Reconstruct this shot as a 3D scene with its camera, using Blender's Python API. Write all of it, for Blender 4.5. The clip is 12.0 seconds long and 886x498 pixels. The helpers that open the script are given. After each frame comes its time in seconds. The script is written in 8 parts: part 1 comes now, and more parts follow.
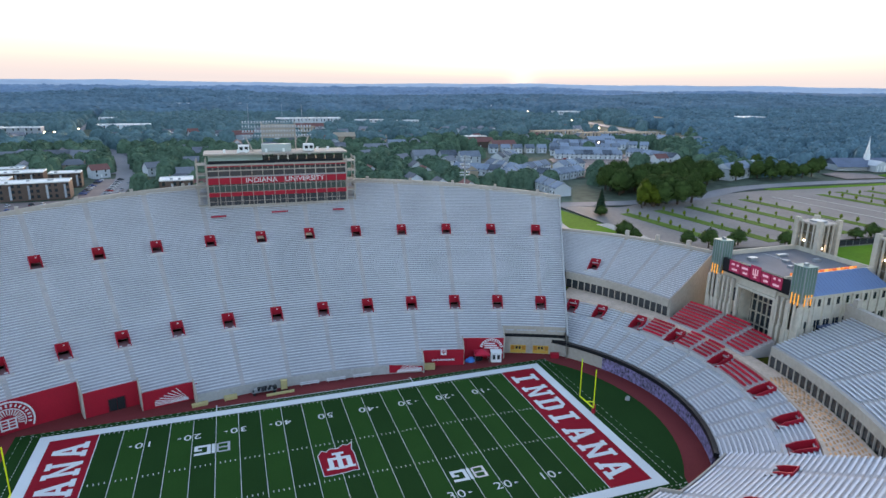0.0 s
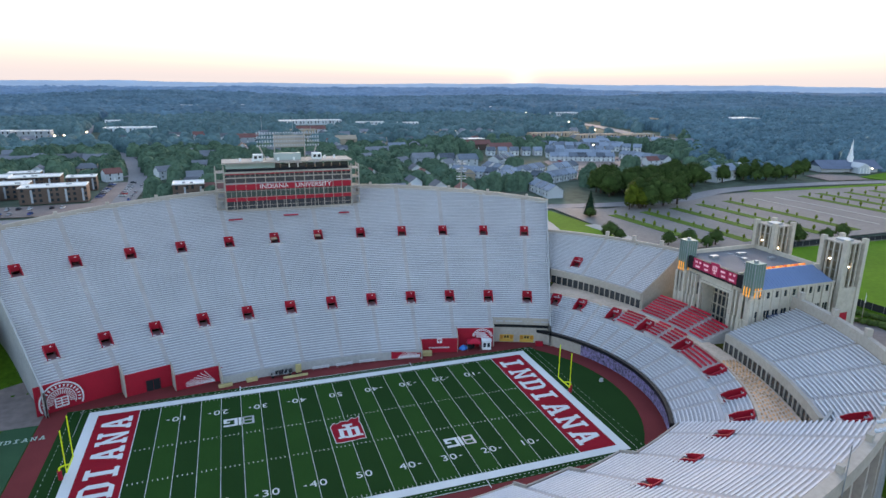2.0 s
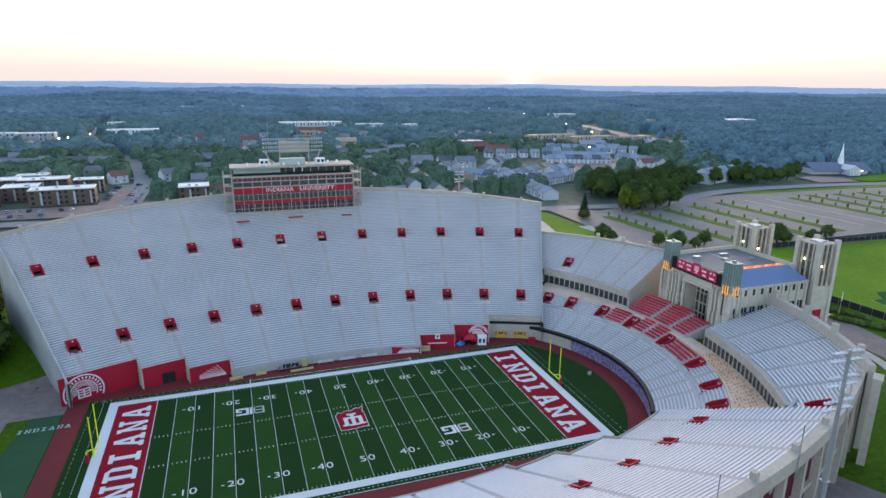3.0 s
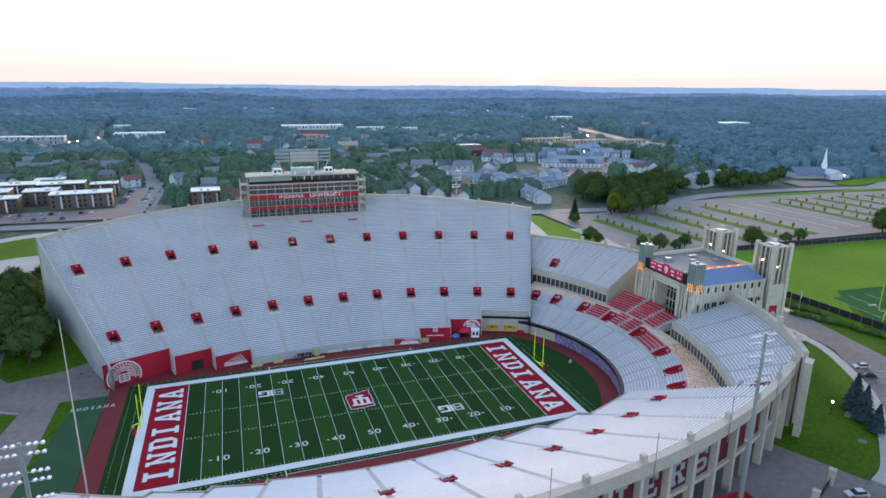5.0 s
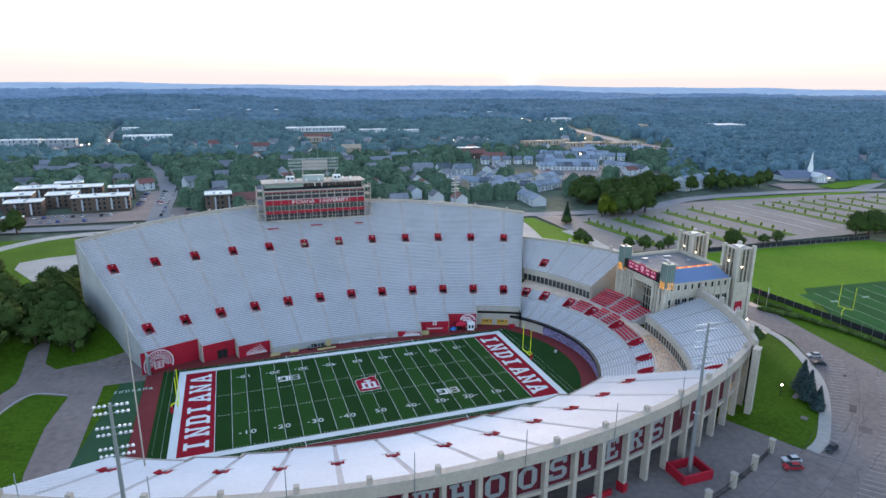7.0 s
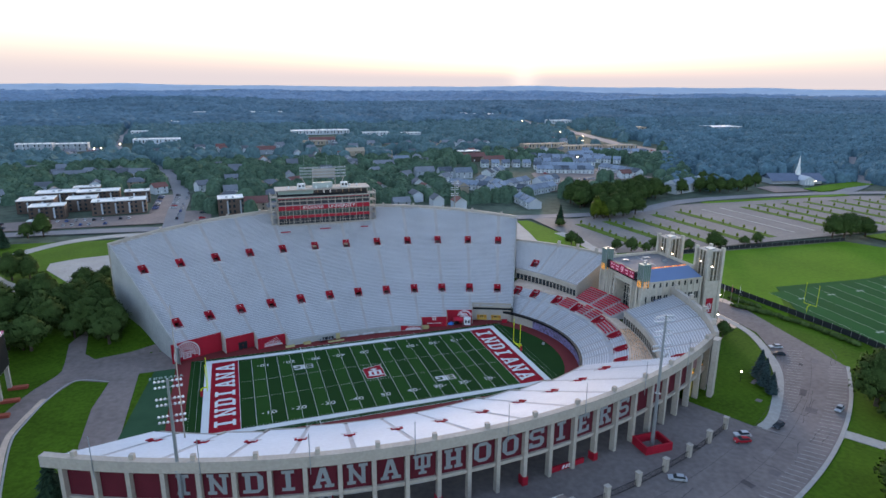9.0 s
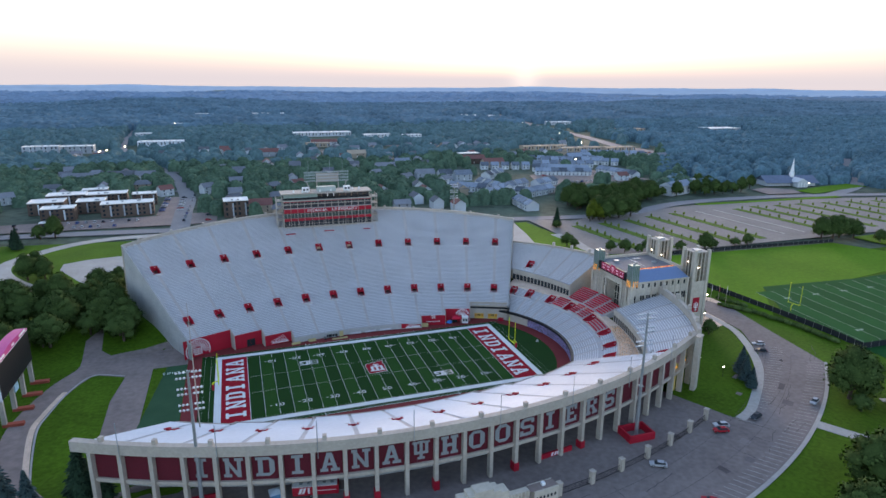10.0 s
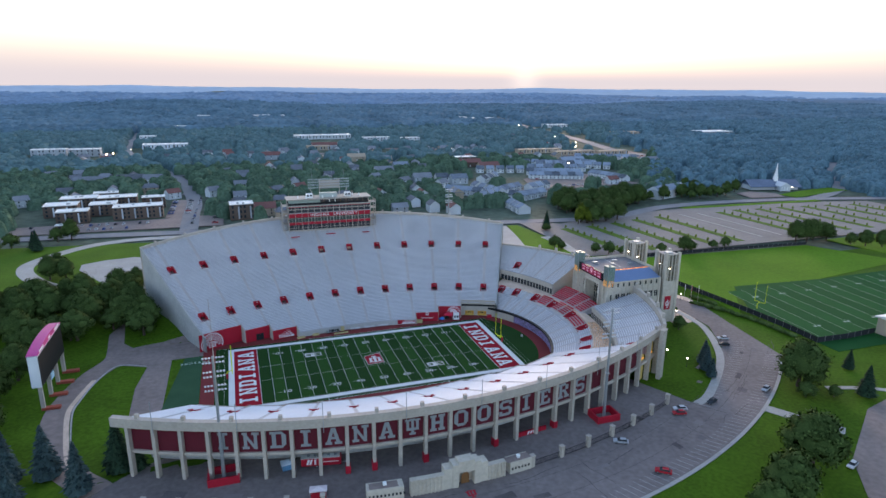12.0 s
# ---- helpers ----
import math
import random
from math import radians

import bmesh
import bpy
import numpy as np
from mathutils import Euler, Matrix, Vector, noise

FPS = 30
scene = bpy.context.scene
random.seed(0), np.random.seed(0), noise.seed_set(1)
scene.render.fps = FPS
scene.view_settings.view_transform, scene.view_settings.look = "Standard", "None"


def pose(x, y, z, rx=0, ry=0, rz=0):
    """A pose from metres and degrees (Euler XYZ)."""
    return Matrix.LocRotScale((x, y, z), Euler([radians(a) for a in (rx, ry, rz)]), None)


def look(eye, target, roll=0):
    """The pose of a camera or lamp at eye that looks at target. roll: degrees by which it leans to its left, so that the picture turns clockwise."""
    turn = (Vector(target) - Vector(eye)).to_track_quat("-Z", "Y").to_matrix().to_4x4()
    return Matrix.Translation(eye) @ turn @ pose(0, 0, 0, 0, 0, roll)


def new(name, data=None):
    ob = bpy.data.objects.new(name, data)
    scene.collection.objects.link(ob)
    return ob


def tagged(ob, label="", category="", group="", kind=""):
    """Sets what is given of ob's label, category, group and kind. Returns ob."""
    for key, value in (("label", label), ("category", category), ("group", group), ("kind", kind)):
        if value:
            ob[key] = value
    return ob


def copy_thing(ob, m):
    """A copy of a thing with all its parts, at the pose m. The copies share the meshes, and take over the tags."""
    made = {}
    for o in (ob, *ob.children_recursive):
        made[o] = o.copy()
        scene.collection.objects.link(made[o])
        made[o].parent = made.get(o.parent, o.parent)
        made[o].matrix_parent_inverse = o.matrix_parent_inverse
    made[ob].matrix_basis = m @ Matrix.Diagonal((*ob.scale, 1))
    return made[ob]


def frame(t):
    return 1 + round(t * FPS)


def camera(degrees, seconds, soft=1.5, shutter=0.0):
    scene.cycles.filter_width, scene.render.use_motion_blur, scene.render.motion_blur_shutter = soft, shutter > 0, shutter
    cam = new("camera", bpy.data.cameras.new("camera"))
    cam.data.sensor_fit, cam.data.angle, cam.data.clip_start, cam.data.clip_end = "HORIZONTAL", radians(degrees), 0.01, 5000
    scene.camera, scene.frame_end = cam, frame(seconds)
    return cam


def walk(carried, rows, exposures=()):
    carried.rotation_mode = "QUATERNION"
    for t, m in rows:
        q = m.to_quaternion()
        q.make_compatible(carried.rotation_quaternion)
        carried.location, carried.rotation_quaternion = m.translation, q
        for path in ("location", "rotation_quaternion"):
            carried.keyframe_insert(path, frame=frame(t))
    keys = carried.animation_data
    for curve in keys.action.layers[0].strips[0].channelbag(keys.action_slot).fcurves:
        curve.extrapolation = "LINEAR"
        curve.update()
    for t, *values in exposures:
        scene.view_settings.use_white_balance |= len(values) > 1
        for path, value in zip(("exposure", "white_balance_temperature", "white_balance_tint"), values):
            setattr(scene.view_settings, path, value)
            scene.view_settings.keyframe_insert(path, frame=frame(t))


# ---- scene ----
cam = camera(71.56, 12.0)
# seconds, place in metres, turn in degrees
PATH = [
    (0.0, -15.697, -106.184, 71.733, 74.780, -0.593, -18.977),
    (0.5, -16.823, -110.639, 72.962, 74.767, -0.546, -18.925),
    (1.0, -18.029, -115.177, 74.245, 74.755, -0.524, -18.930),
    (1.5, -19.309, -119.795, 75.583, 74.742, -0.485, -18.949),
    (2.0, -20.652, -124.490, 76.971, 74.729, -0.479, -18.975),
    (2.5, -22.051, -129.258, 78.405, 74.717, -0.466, -18.995),
    (3.0, -23.499, -134.097, 79.884, 74.763, -0.477, -19.047),
    (4.0, -26.508, -143.973, 82.965, 74.779, -0.502, -19.054),
    (5.0, -29.615, -154.093, 86.188, 74.794, -0.535, -19.069),
    (5.5, -31.183, -159.236, 87.847, 74.728, -0.544, -18.994),
    (6.0, -32.754, -164.431, 89.533, 74.731, -0.553, -18.978),
    (6.5, -34.315, -169.673, 91.242, 74.704, -0.542, -18.973),
    (7.0, -35.860, -174.961, 92.973, 74.715, -0.521, -18.947),
    (8.0, -38.873, -185.656, 96.488, 74.702, -0.475, -18.856),
    (9.0, -41.726, -196.494, 100.054, 74.684, -0.424, -18.754),
    (9.5, -43.072, -201.958, 101.849, 74.721, -0.390, -18.735),
    (10.0, -44.354, -207.448, 103.648, 74.718, -0.383, -18.652),
    (10.5, -45.564, -212.959, 105.449, 74.763, -0.405, -18.655),
    (11.0, -46.695, -218.491, 107.247, 74.836, -0.433, -18.683),
    (11.5, -47.737, -224.039, 109.040, 74.789, -0.460, -18.674),
    (12.0, -48.684, -229.599, 110.826, 74.730, -0.464, -18.689),
]
walk(cam, [(t, pose(x, y, z, rx, ry, rz)) for t, x, y, z, rx, ry, rz in PATH],
     exposures=((0.0, 2.27, 7900, 20), (3.0, 2.31, 7900, 20), (5.0, 2.40, 7750, 20), (7.0, 2.40, 7700, 20), (9.0, 2.09, 7500, 22), (12.0, 2.09, 7400, 22)))

# ---- world and light ----
SUN_AZ = 26.0      # degrees to the right of +y
world = bpy.data.worlds.new("world")
scene.world = world
world.use_nodes = True
wn = world.node_tree
sky = wn.nodes.new("ShaderNodeTexSky")
sky.sky_type = "NISHITA"
sky.sun_disc = False
sky.sun_elevation = radians(9.0)
sky.sun_rotation = radians(SUN_AZ)
sky.altitude = 200
sky.air_density, sky.dust_density, sky.ozone_density = 1.0, 0.8, 2.2
wn.nodes["Background"].inputs["Strength"].default_value = 0.15
# evening haze: towards the horizon the sky fades to a dull cream
tc = wn.nodes.new("ShaderNodeTexCoord")
sep = wn.nodes.new("ShaderNodeSeparateXYZ")
wn.links.new(tc.outputs["Generated"], sep.inputs[0])
fade = wn.nodes.new("ShaderNodeMapRange")
fade.interpolation_type = "SMOOTHSTEP"
fade.inputs["From Min"].default_value = 0.0
fade.inputs["From Max"].default_value = 0.22
fade.inputs["To Min"].default_value = 1.0
fade.inputs["To Max"].default_value = 0.0
wn.links.new(sep.outputs["Z"], fade.inputs["Value"])
haze = wn.nodes.new("ShaderNodeMix")
haze.data_type = "RGBA"
haze.inputs["B"].default_value = (1.13, 1.165, 1.27, 1)
wn.links.new(fade.outputs[0], haze.inputs["Factor"])
wn.links.new(sky.outputs[0], haze.inputs["A"])
# glow of the setting sun on the horizon
aim = wn.nodes.new("ShaderNodeVectorMath")
aim.operation = "DOT_PRODUCT"
aim.inputs[1].default_value = (math.sin(radians(SUN_AZ)), math.cos(radians(SUN_AZ)), 0.006)
wn.links.new(tc.outputs["Generated"], aim.inputs[0])
lobe = wn.nodes.new("ShaderNodeMath")
lobe.operation = "POWER"
lobe.inputs[1].default_value = 5000.0
wn.links.new(aim.outputs["Value"], lobe.inputs[0])
lit = wn.nodes.new("ShaderNodeMix")
lit.data_type, lit.blend_type = "RGBA", "ADD"
lit.inputs["B"].default_value = (0.34, 0.30, 0.22, 1)
wn.links.new(lobe.outputs[0], lit.inputs["Factor"])
wn.links.new(haze.outputs["Result"], lit.inputs["A"])
wn.links.new(lit.outputs["Result"], wn.nodes["Background"].inputs["Color"])

sun = new("sun", bpy.data.lights.new("sun", "SUN"))
sun.data.energy, sun.data.angle, sun.data.color = 0.5, radians(12), (1.0, 0.84, 0.7)
sun.matrix_world = look((0, 0, 0), (-math.sin(radians(SUN_AZ)), -math.cos(radians(SUN_AZ)), -0.12))


# ---- materials ----
def mat(name, rgb, rough=0.8, metal=0.0, var=0.12, big=0.15, small=4.0, bump=0.0, rnd=0.0, island=0.0, tint=None, spec=0.2):
    """A surface with variation at two scales (per metre), optional relief, and variation from piece to piece."""
    m = bpy.data.materials.new(name)
    m.use_nodes = True
    nt = m.node_tree
    N, L = nt.nodes, nt.links
    b = N["Principled BSDF"]
    b.inputs["Roughness"].default_value = rough
    b.inputs["Metallic"].default_value = metal
    b.inputs["Specular IOR Level"].default_value = spec
    geo = N.new("ShaderNodeNewGeometry")
    fac = None
    for scale, detail in ((big, 5.0), (small, 3.0)):
        n = N.new("ShaderNodeTexNoise")
        n.inputs["Scale"].default_value = scale
        n.inputs["Detail"].default_value = detail
        L.new(geo.outputs["Position"], n.inputs["Vector"])
        if fac is None:
            fac = n.outputs["Fac"]
            first = n
        else:
            mm = N.new("ShaderNodeMath")
            mm.operation = "ADD"
            L.new(fac, mm.inputs[0])
            L.new(n.outputs["Fac"], mm.inputs[1])
            fac = mm.outputs[0]
            last = n
    extra = None
    if rnd:
        oi = N.new("ShaderNodeObjectInfo")
        extra = (oi.outputs["Random"], rnd)
    if island:
        extra = (geo.outputs["Random Per Island"], island)
    if extra:
        ma = N.new("ShaderNodeMath")
        ma.operation = "MULTIPLY_ADD"
        ma.inputs[1].default_value = extra[1] / max(var, 0.01)
        L.new(extra[0], ma.inputs[0])
        L.new(fac, ma.inputs[2])
        sb = N.new("ShaderNodeMath")
        sb.operation = "SUBTRACT"
        sb.inputs[1].default_value = 0.5 * extra[1] / max(var, 0.01)
        L.new(ma.outputs[0], sb.inputs[0])
        fac = sb.outputs[0]
    mr = N.new("ShaderNodeMapRange")
    mr.inputs["From Min"].default_value = 0.55
    mr.inputs["From Max"].default_value = 1.45
    mr.inputs["To Min"].default_value = 1 - var * 1.6
    mr.inputs["To Max"].default_value = 1 + var * 1.6
    mr.clamp = False
    L.new(fac, mr.inputs["Value"])
    mul = N.new("ShaderNodeVectorMath")
    mul.operation = "SCALE"
    if tint:
        mix = N.new("ShaderNodeMix")
        mix.data_type = "RGBA"
        mix.inputs["A"].default_value = (*rgb, 1)
        mix.inputs["B"].default_value = (*tint, 1)
        src = extra[0] if extra else first.outputs["Fac"]
        L.new(src, mix.inputs["Factor"])
        L.new(mix.outputs["Result"], mul.inputs[0])
    else:
        mul.inputs[0].default_value = rgb
    L.new(mr.outputs[0], mul.inputs["Scale"])
    L.new(mul.outputs[0], b.inputs["Base Color"])
    if bump:
        bp = N.new("ShaderNodeBump")
        bp.inputs["Strength"].default_value = 1.0
        bp.inputs["Distance"].default_value = bump
        L.new(last.outputs["Fac"], bp.inputs["Height"])
        L.new(bp.outputs[0], b.inputs["Normal"])
    return m


def glow(name, rgb, strength):
    m = bpy.data.materials.new(name)
    m.use_nodes = True
    b = m.node_tree.nodes["Principled BSDF"]
    b.inputs["Base Color"].default_value = (*rgb, 1)
    b.inputs["Emission Color"].default_value = (*rgb, 1)
    b.inputs["Emission Strength"].default_value = strength
    return m


M_CONC = mat("concrete", (0.40, 0.39, 0.37), 0.85, var=0.14, small=1.5)
M_CONC_L = mat("pale_concrete", (0.42, 0.362, 0.305), 0.8, var=0.10, small=1.2)
M_LIME = mat("limestone", (0.52, 0.455, 0.37), 0.8, var=0.12, small=1.0, bump=0.01)
M_STEP = mat("terrace_concrete", (0.435, 0.43, 0.442), 0.8, var=0.14, big=0.08, small=1.5)
M_AISLE = mat("aisle_concrete", (0.50, 0.455, 0.435), 0.8, var=0.12)
M_BENCH = mat("aluminium_bench", (0.65, 0.645, 0.655), 0.6, 0.2, var=0.06, big=0.06, small=1.0)
M_RED = mat("crimson_paint", (0.42, 0.014, 0.03), 0.55, var=0.12)
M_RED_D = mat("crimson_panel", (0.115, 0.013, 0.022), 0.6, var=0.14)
M_ENDZ = mat("end_zone_turf", (0.30, 0.012, 0.022), 0.9, var=0.1, spec=0.05)
M_SEAT = mat("red_seat", (0.52, 0.02, 0.045), 0.45, var=0.1, rnd=0.1)
M_WHITE = mat("white_paint", (0.78, 0.78, 0.76), 0.6, var=0.05)
M_LETTER = mat("letter_grey", (0.27, 0.285, 0.29), 0.55, 0.1, var=0.06)
M_TURF_A = mat("turf_dark", (0.011, 0.044, 0.010), 0.9, var=0.10, big=0.1, small=3.0, spec=0.05)
M_TURF_B = mat("turf_light", (0.016, 0.062, 0.012), 0.9, var=0.10, big=0.1, small=3.0, spec=0.05)
M_LINE = mat("field_line", (0.62, 0.63, 0.61), 0.8, var=0.06, spec=0.05)
M_TRACK = mat("red_track", (0.19, 0.035, 0.035), 0.85, var=0.14, big=0.1, spec=0.05)
M_GRASS = mat("lawn", (0.050, 0.108, 0.008), 0.95, var=0.3, big=0.05, small=0.8, spec=0.05)
M_GRASS_B = mat("bright_lawn", (0.086, 0.186, 0.012), 0.95, var=0.16, big=0.03, small=0.6, spec=0.05)
M_SOIL = mat("ground_cover", (0.085, 0.110, 0.080), 0.95, var=0.35, big=0.02, small=0.15, spec=0.05)
M_ASPH = mat("asphalt", (0.182, 0.150, 0.141), 0.85, var=0.2, big=0.05, small=0.7)
M_ASPH_D = mat("asphalt_old", (0.225, 0.172, 0.152), 0.85, var=0.2, big=0.06, small=0.5)
M_ASPH_N = mat("asphalt_car_park", (0.20, 0.178, 0.162), 0.85, var=0.16, big=0.04, small=0.5)
M_PAVE = mat("pavement_concrete", (0.36, 0.34, 0.31), 0.85, var=0.12, big=0.1, small=0.8)
M_BRICKP = mat("brick_paving", (0.62, 0.45, 0.34), 0.85, var=0.18, big=0.2, small=1.5)
M_DARK = mat("near_black", (0.02, 0.02, 0.022), 0.8, var=0.1)
M_GLASS = mat("dark_glass", (0.03, 0.035, 0.04), 0.12, 0.0, var=0.1, spec=0.8)
M_STEEL = mat("galvanised_steel", (0.36, 0.38, 0.39), 0.45, 0.6, var=0.1)
M_BLACK = mat("black_band", (0.012, 0.012, 0.014), 0.5, var=0.1)
M_YELLOW = mat("goal_yellow", (0.70, 0.78, 0.02), 0.5, var=0.05)
M_WARM = glow("warm_glow", (1.0, 0.42, 0.06), 0.16)
M_LAMPW = glow("white_lamp", (1.0, 0.90, 0.72), 3.0)
M_REDGLOW = glow("red_screen", (0.26, 0.008, 0.05), 0.08)


# ---- mesh building ----
class Build:
    def __init__(self):
        self.v, self.f, self.m = [], [], []

    def face(self, pts, mi=0):
        n = len(self.v)
        self.v.extend(tuple(p) for p in pts)
        self.f.append(tuple(range(n, n + len(pts))))
        self.m.append(mi)

    def box(self, c, s, rz=0.0, mi=0, m=None):
        x, y, z = (a / 2 for a in s)
        ca, sa = math.cos(radians(rz)), math.sin(radians(rz))
        n = len(self.v)
        for dx, dy, dz in ((-x, -y, -z), (x, -y, -z), (x, y, -z), (-x, y, -z), (-x, -y, z), (x, -y, z), (x, y, z), (-x, y, z)):
            p = (c[0] + dx * ca - dy * sa, c[1] + dx * sa + dy * ca, c[2] + dz)
            self.v.append(tuple(m @ Vector(p)) if m else p)
        for q in ((0, 3, 2, 1), (4, 5, 6, 7), (0, 1, 5, 4), (1, 2, 6, 5), (2, 3, 7, 6), (3, 0, 4, 7)):
            self.f.append(tuple(n + i for i in q))
            self.m.append(mi)
        return self

    def prism(self, poly, z0, z1, mi=0):
        """poly: points (x, y) counter-clockwise. z0, z1: numbers, or functions of (x, y)."""
        a = z0 if callable(z0) else (lambda x, y: z0)
        b = z1 if callable(z1) else (lambda x, y: z1)
        n, k = len(self.v), len(poly)
        self.v.extend((x, y, a(x, y)) for x, y in poly)
        self.v.extend((x, y, b(x, y)) for x, y in poly)
        self.f.append(tuple(range(n + k - 1, n - 1, -1)))
        self.f.append(tuple(range(n + k, n + 2 * k)))
        self.m += [mi, mi]
        for i in range(k):
            j = (i + 1) % k
            self.f.append((n + i, n + j, n + k + j, n + k + i))
            self.m.append(mi)
        return self

    def tube(self, p0, p1, r0, r1=None, n=8, mi=0):
        r1 = r0 if r1 is None else r1
        p0, p1 = Vector(p0), Vector(p1)
        q = (p1 - p0).to_track_quat("Z", "Y").to_matrix()
        k = len(self.v)
        for p, r in ((p0, r0), (p1, r1)):
            for i in range(n):
                a = 2 * math.pi * i / n
                self.v.append(tuple(p + q @ Vector((r * math.cos(a), r * math.sin(a), 0))))
        for i in range(n):
            j = (i + 1) % n
            self.f.append((k + i, k + j, k + n + j, k + n + i))
            self.m.append(mi)
        self.f.append(tuple(range(k + n - 1, k - 1, -1)))
        self.f.append(tuple(range(k + n, k + 2 * n)))
        self.m += [mi, mi]
        return self

    def data(self, name, *mats):
        me = bpy.data.meshes.new(name)
        me.from_pydata(self.v, [], self.f)
        for m in mats:
            me.materials.append(m)
        if len(mats) > 1:
            me.polygons.foreach_set("material_index", self.m)
        me.update()
        return me

    def make(self, name, *mats, parent=None, label="", category="", group="", kind=""):
        ob = new(name, self.data(name, *mats))
        ob.parent = parent
        return tagged(ob, label, category, group, kind)


def thing(name, m=None, label="", category="", group="", kind=""):
    """An Empty at a thing's base, to which its parts are tied."""
    ob = new(name)
    if m is not None:
        ob.matrix_basis = m
    return tagged(ob, label, category, group, kind)


def ramp01(a, b, x):
    return min(max((x - a) / (b - a), 0), 1)


def far_rise(x, y):
    """Low rolling ridges of the country beyond the town."""
    k = min(max((y - 1150) / 900, 0), 1)
    n = noise.noise(Vector((x * 0.0007, y * 0.0013, 2.6))) + 0.45 * noise.noise(Vector((x * 0.0016, y * 0.0026, 7.9)))
    return k * 34 * n

def ground_z(x, y):
    if x > 30.8:
        bowl = 4 * ramp01(50, 64, math.hypot(x - 30.8, y))
    else:
        k = ramp01(-92, -72, x)
        bowl = 4 * ramp01(34 + 10 * k + 6 * ramp01(0, 30.8, x), 62 - 4 * k + 6 * ramp01(0, 30.8, x), abs(y))
    return max(bowl, 2.0 * ramp01(84, 130, -x)) - 0.15 + (far_rise(x, y) if y > 1150 else 0.0)

# ---- ground ----
def ground():
    xs = sorted({*np.arange(-360, 641, 10.0).tolist(), *np.arange(-5600, 5601, 200.0).tolist()})
    ys = sorted({*np.arange(-320, 501, 10.0).tolist(), *np.arange(-5600, 5601, 200.0).tolist()})
    v = [(x, y, ground_z(x, y) - 0.8) for y in ys for x in xs]
    n = len(xs)
    f = [(j * n + i, j * n + i + 1, (j + 1) * n + i + 1, (j + 1) * n + i) for j in range(len(ys) - 1) for i in range(n - 1)]
    me = bpy.data.meshes.new("ground")
    me.from_pydata(v, [], f)
    me.materials.append(M_SOIL)
    return tagged(new("ground", me), "dark green wooded ground reaching to the horizon", "ground", kind="structure")

ground()

# ---- the field ----
YD = 0.9144
FX, FY = 60 * YD, 80 * YD / 3
field = thing("football_field", label="green artificial turf football field with white yard lines and red end zones", category="field", kind="structure")
for i in range(20):
    x0 = -50 * YD + i * 5 * YD
    Build().box((x0 + 2.5 * YD, 0, 0.0), (5 * YD, 2 * FY, 0.06)).make("turf_band", (M_TURF_A, M_TURF_B)[i % 2], parent=field)
for s in (-1, 1):
    Build().box((s * 55 * YD, 0, 0.0), (10 * YD, 2 * FY, 0.06)).make("end_zone", M_ENDZ, parent=field, label="crimson painted end zone")
    w = 2.2
    Build().box((0, s * (FY + w / 2), 0.0), (2 * FX + 2 * w, w, 0.062)).make("border", M_LINE, parent=field, label="broad white side line")
    Build().box((s * (FX + w / 2), 0, 0.0), (w, 2 * FY, 0.062)).make("border", M_LINE, parent=field, label="broad white end line")
for i in range(21):
    Build().box((-50 * YD + i * 5 * YD, 0, 0.034), (0.10 if 0 < i < 20 else 0.16, 2 * FY, 0.012)).make("yard_line", M_LINE, parent=field)

# apron of dark turf round the field, and the red track
Build().prism([(-62, -28.5), (60, -28.5)] + [(30.8 + 39.8 * math.cos(radians(a)), 39.8 * math.sin(radians(a))) for a in range(-40, 41, 5)] + [(60, 28.5), (-62, 28.5)], -0.1, 0.005).make("turf_apron", M_TURF_A, label="dark green turf apron round the field", category="turf", kind="structure")
Build().prism([(-67, -40), (55, -40)] + [(30.8 + 46 * math.cos(radians(a)), 46 * math.sin(radians(a))) for a in range(-55, 56, 5)] + [(55, 40), (-67, 40)], -0.14, -0.03).make("track", M_TRACK, label="brick red running track surface round the field", category="track", kind="structure")
Build().prism([(-80, -24), (-67.2, -24), (-67.2, 24), (-74, 24)], -0.14, 0.02).make("practice_turf", mat("strip_turf", (0.032, 0.084, 0.042), 0.9, var=0.12, spec=0.05), label="strip of green turf beyond the south end", category="turf", kind="structure")

# ---- stands ----
SLOPE, DR = 0.407, 0.90
def seat_z(r, cy=-108):
    """Height of the terraces at a radius; the east stand's plane is a little steeper."""
    return -55.33 + SLOPE * r - (1.3 * (187.0 - r) / 45.0 if cy > 0 else 0.0)

def polar(r, deg, cy):
    a = radians(deg)
    return (r * math.sin(a), cy + r * math.cos(a) if cy < 0 else cy - r * math.cos(a))

STEP = 4.345
VOMS = [STEP * (i - 5.5) for i in range(12)]
WEST_VOMS = [v - 0.3 for v in VOMS]

def west_front(a):
    a = abs(a)
    return 152.7 if a > 19.6 else 149.0 if a > 15.3 else 145.2 if a > 11.0 else 142.2

def west_rim(a):
    return 226.0 - 11.0 * (abs(a) / 26.0) ** 2

def east_front(a):
    return west_front(a)

def east_rim(a):
    return 187.0

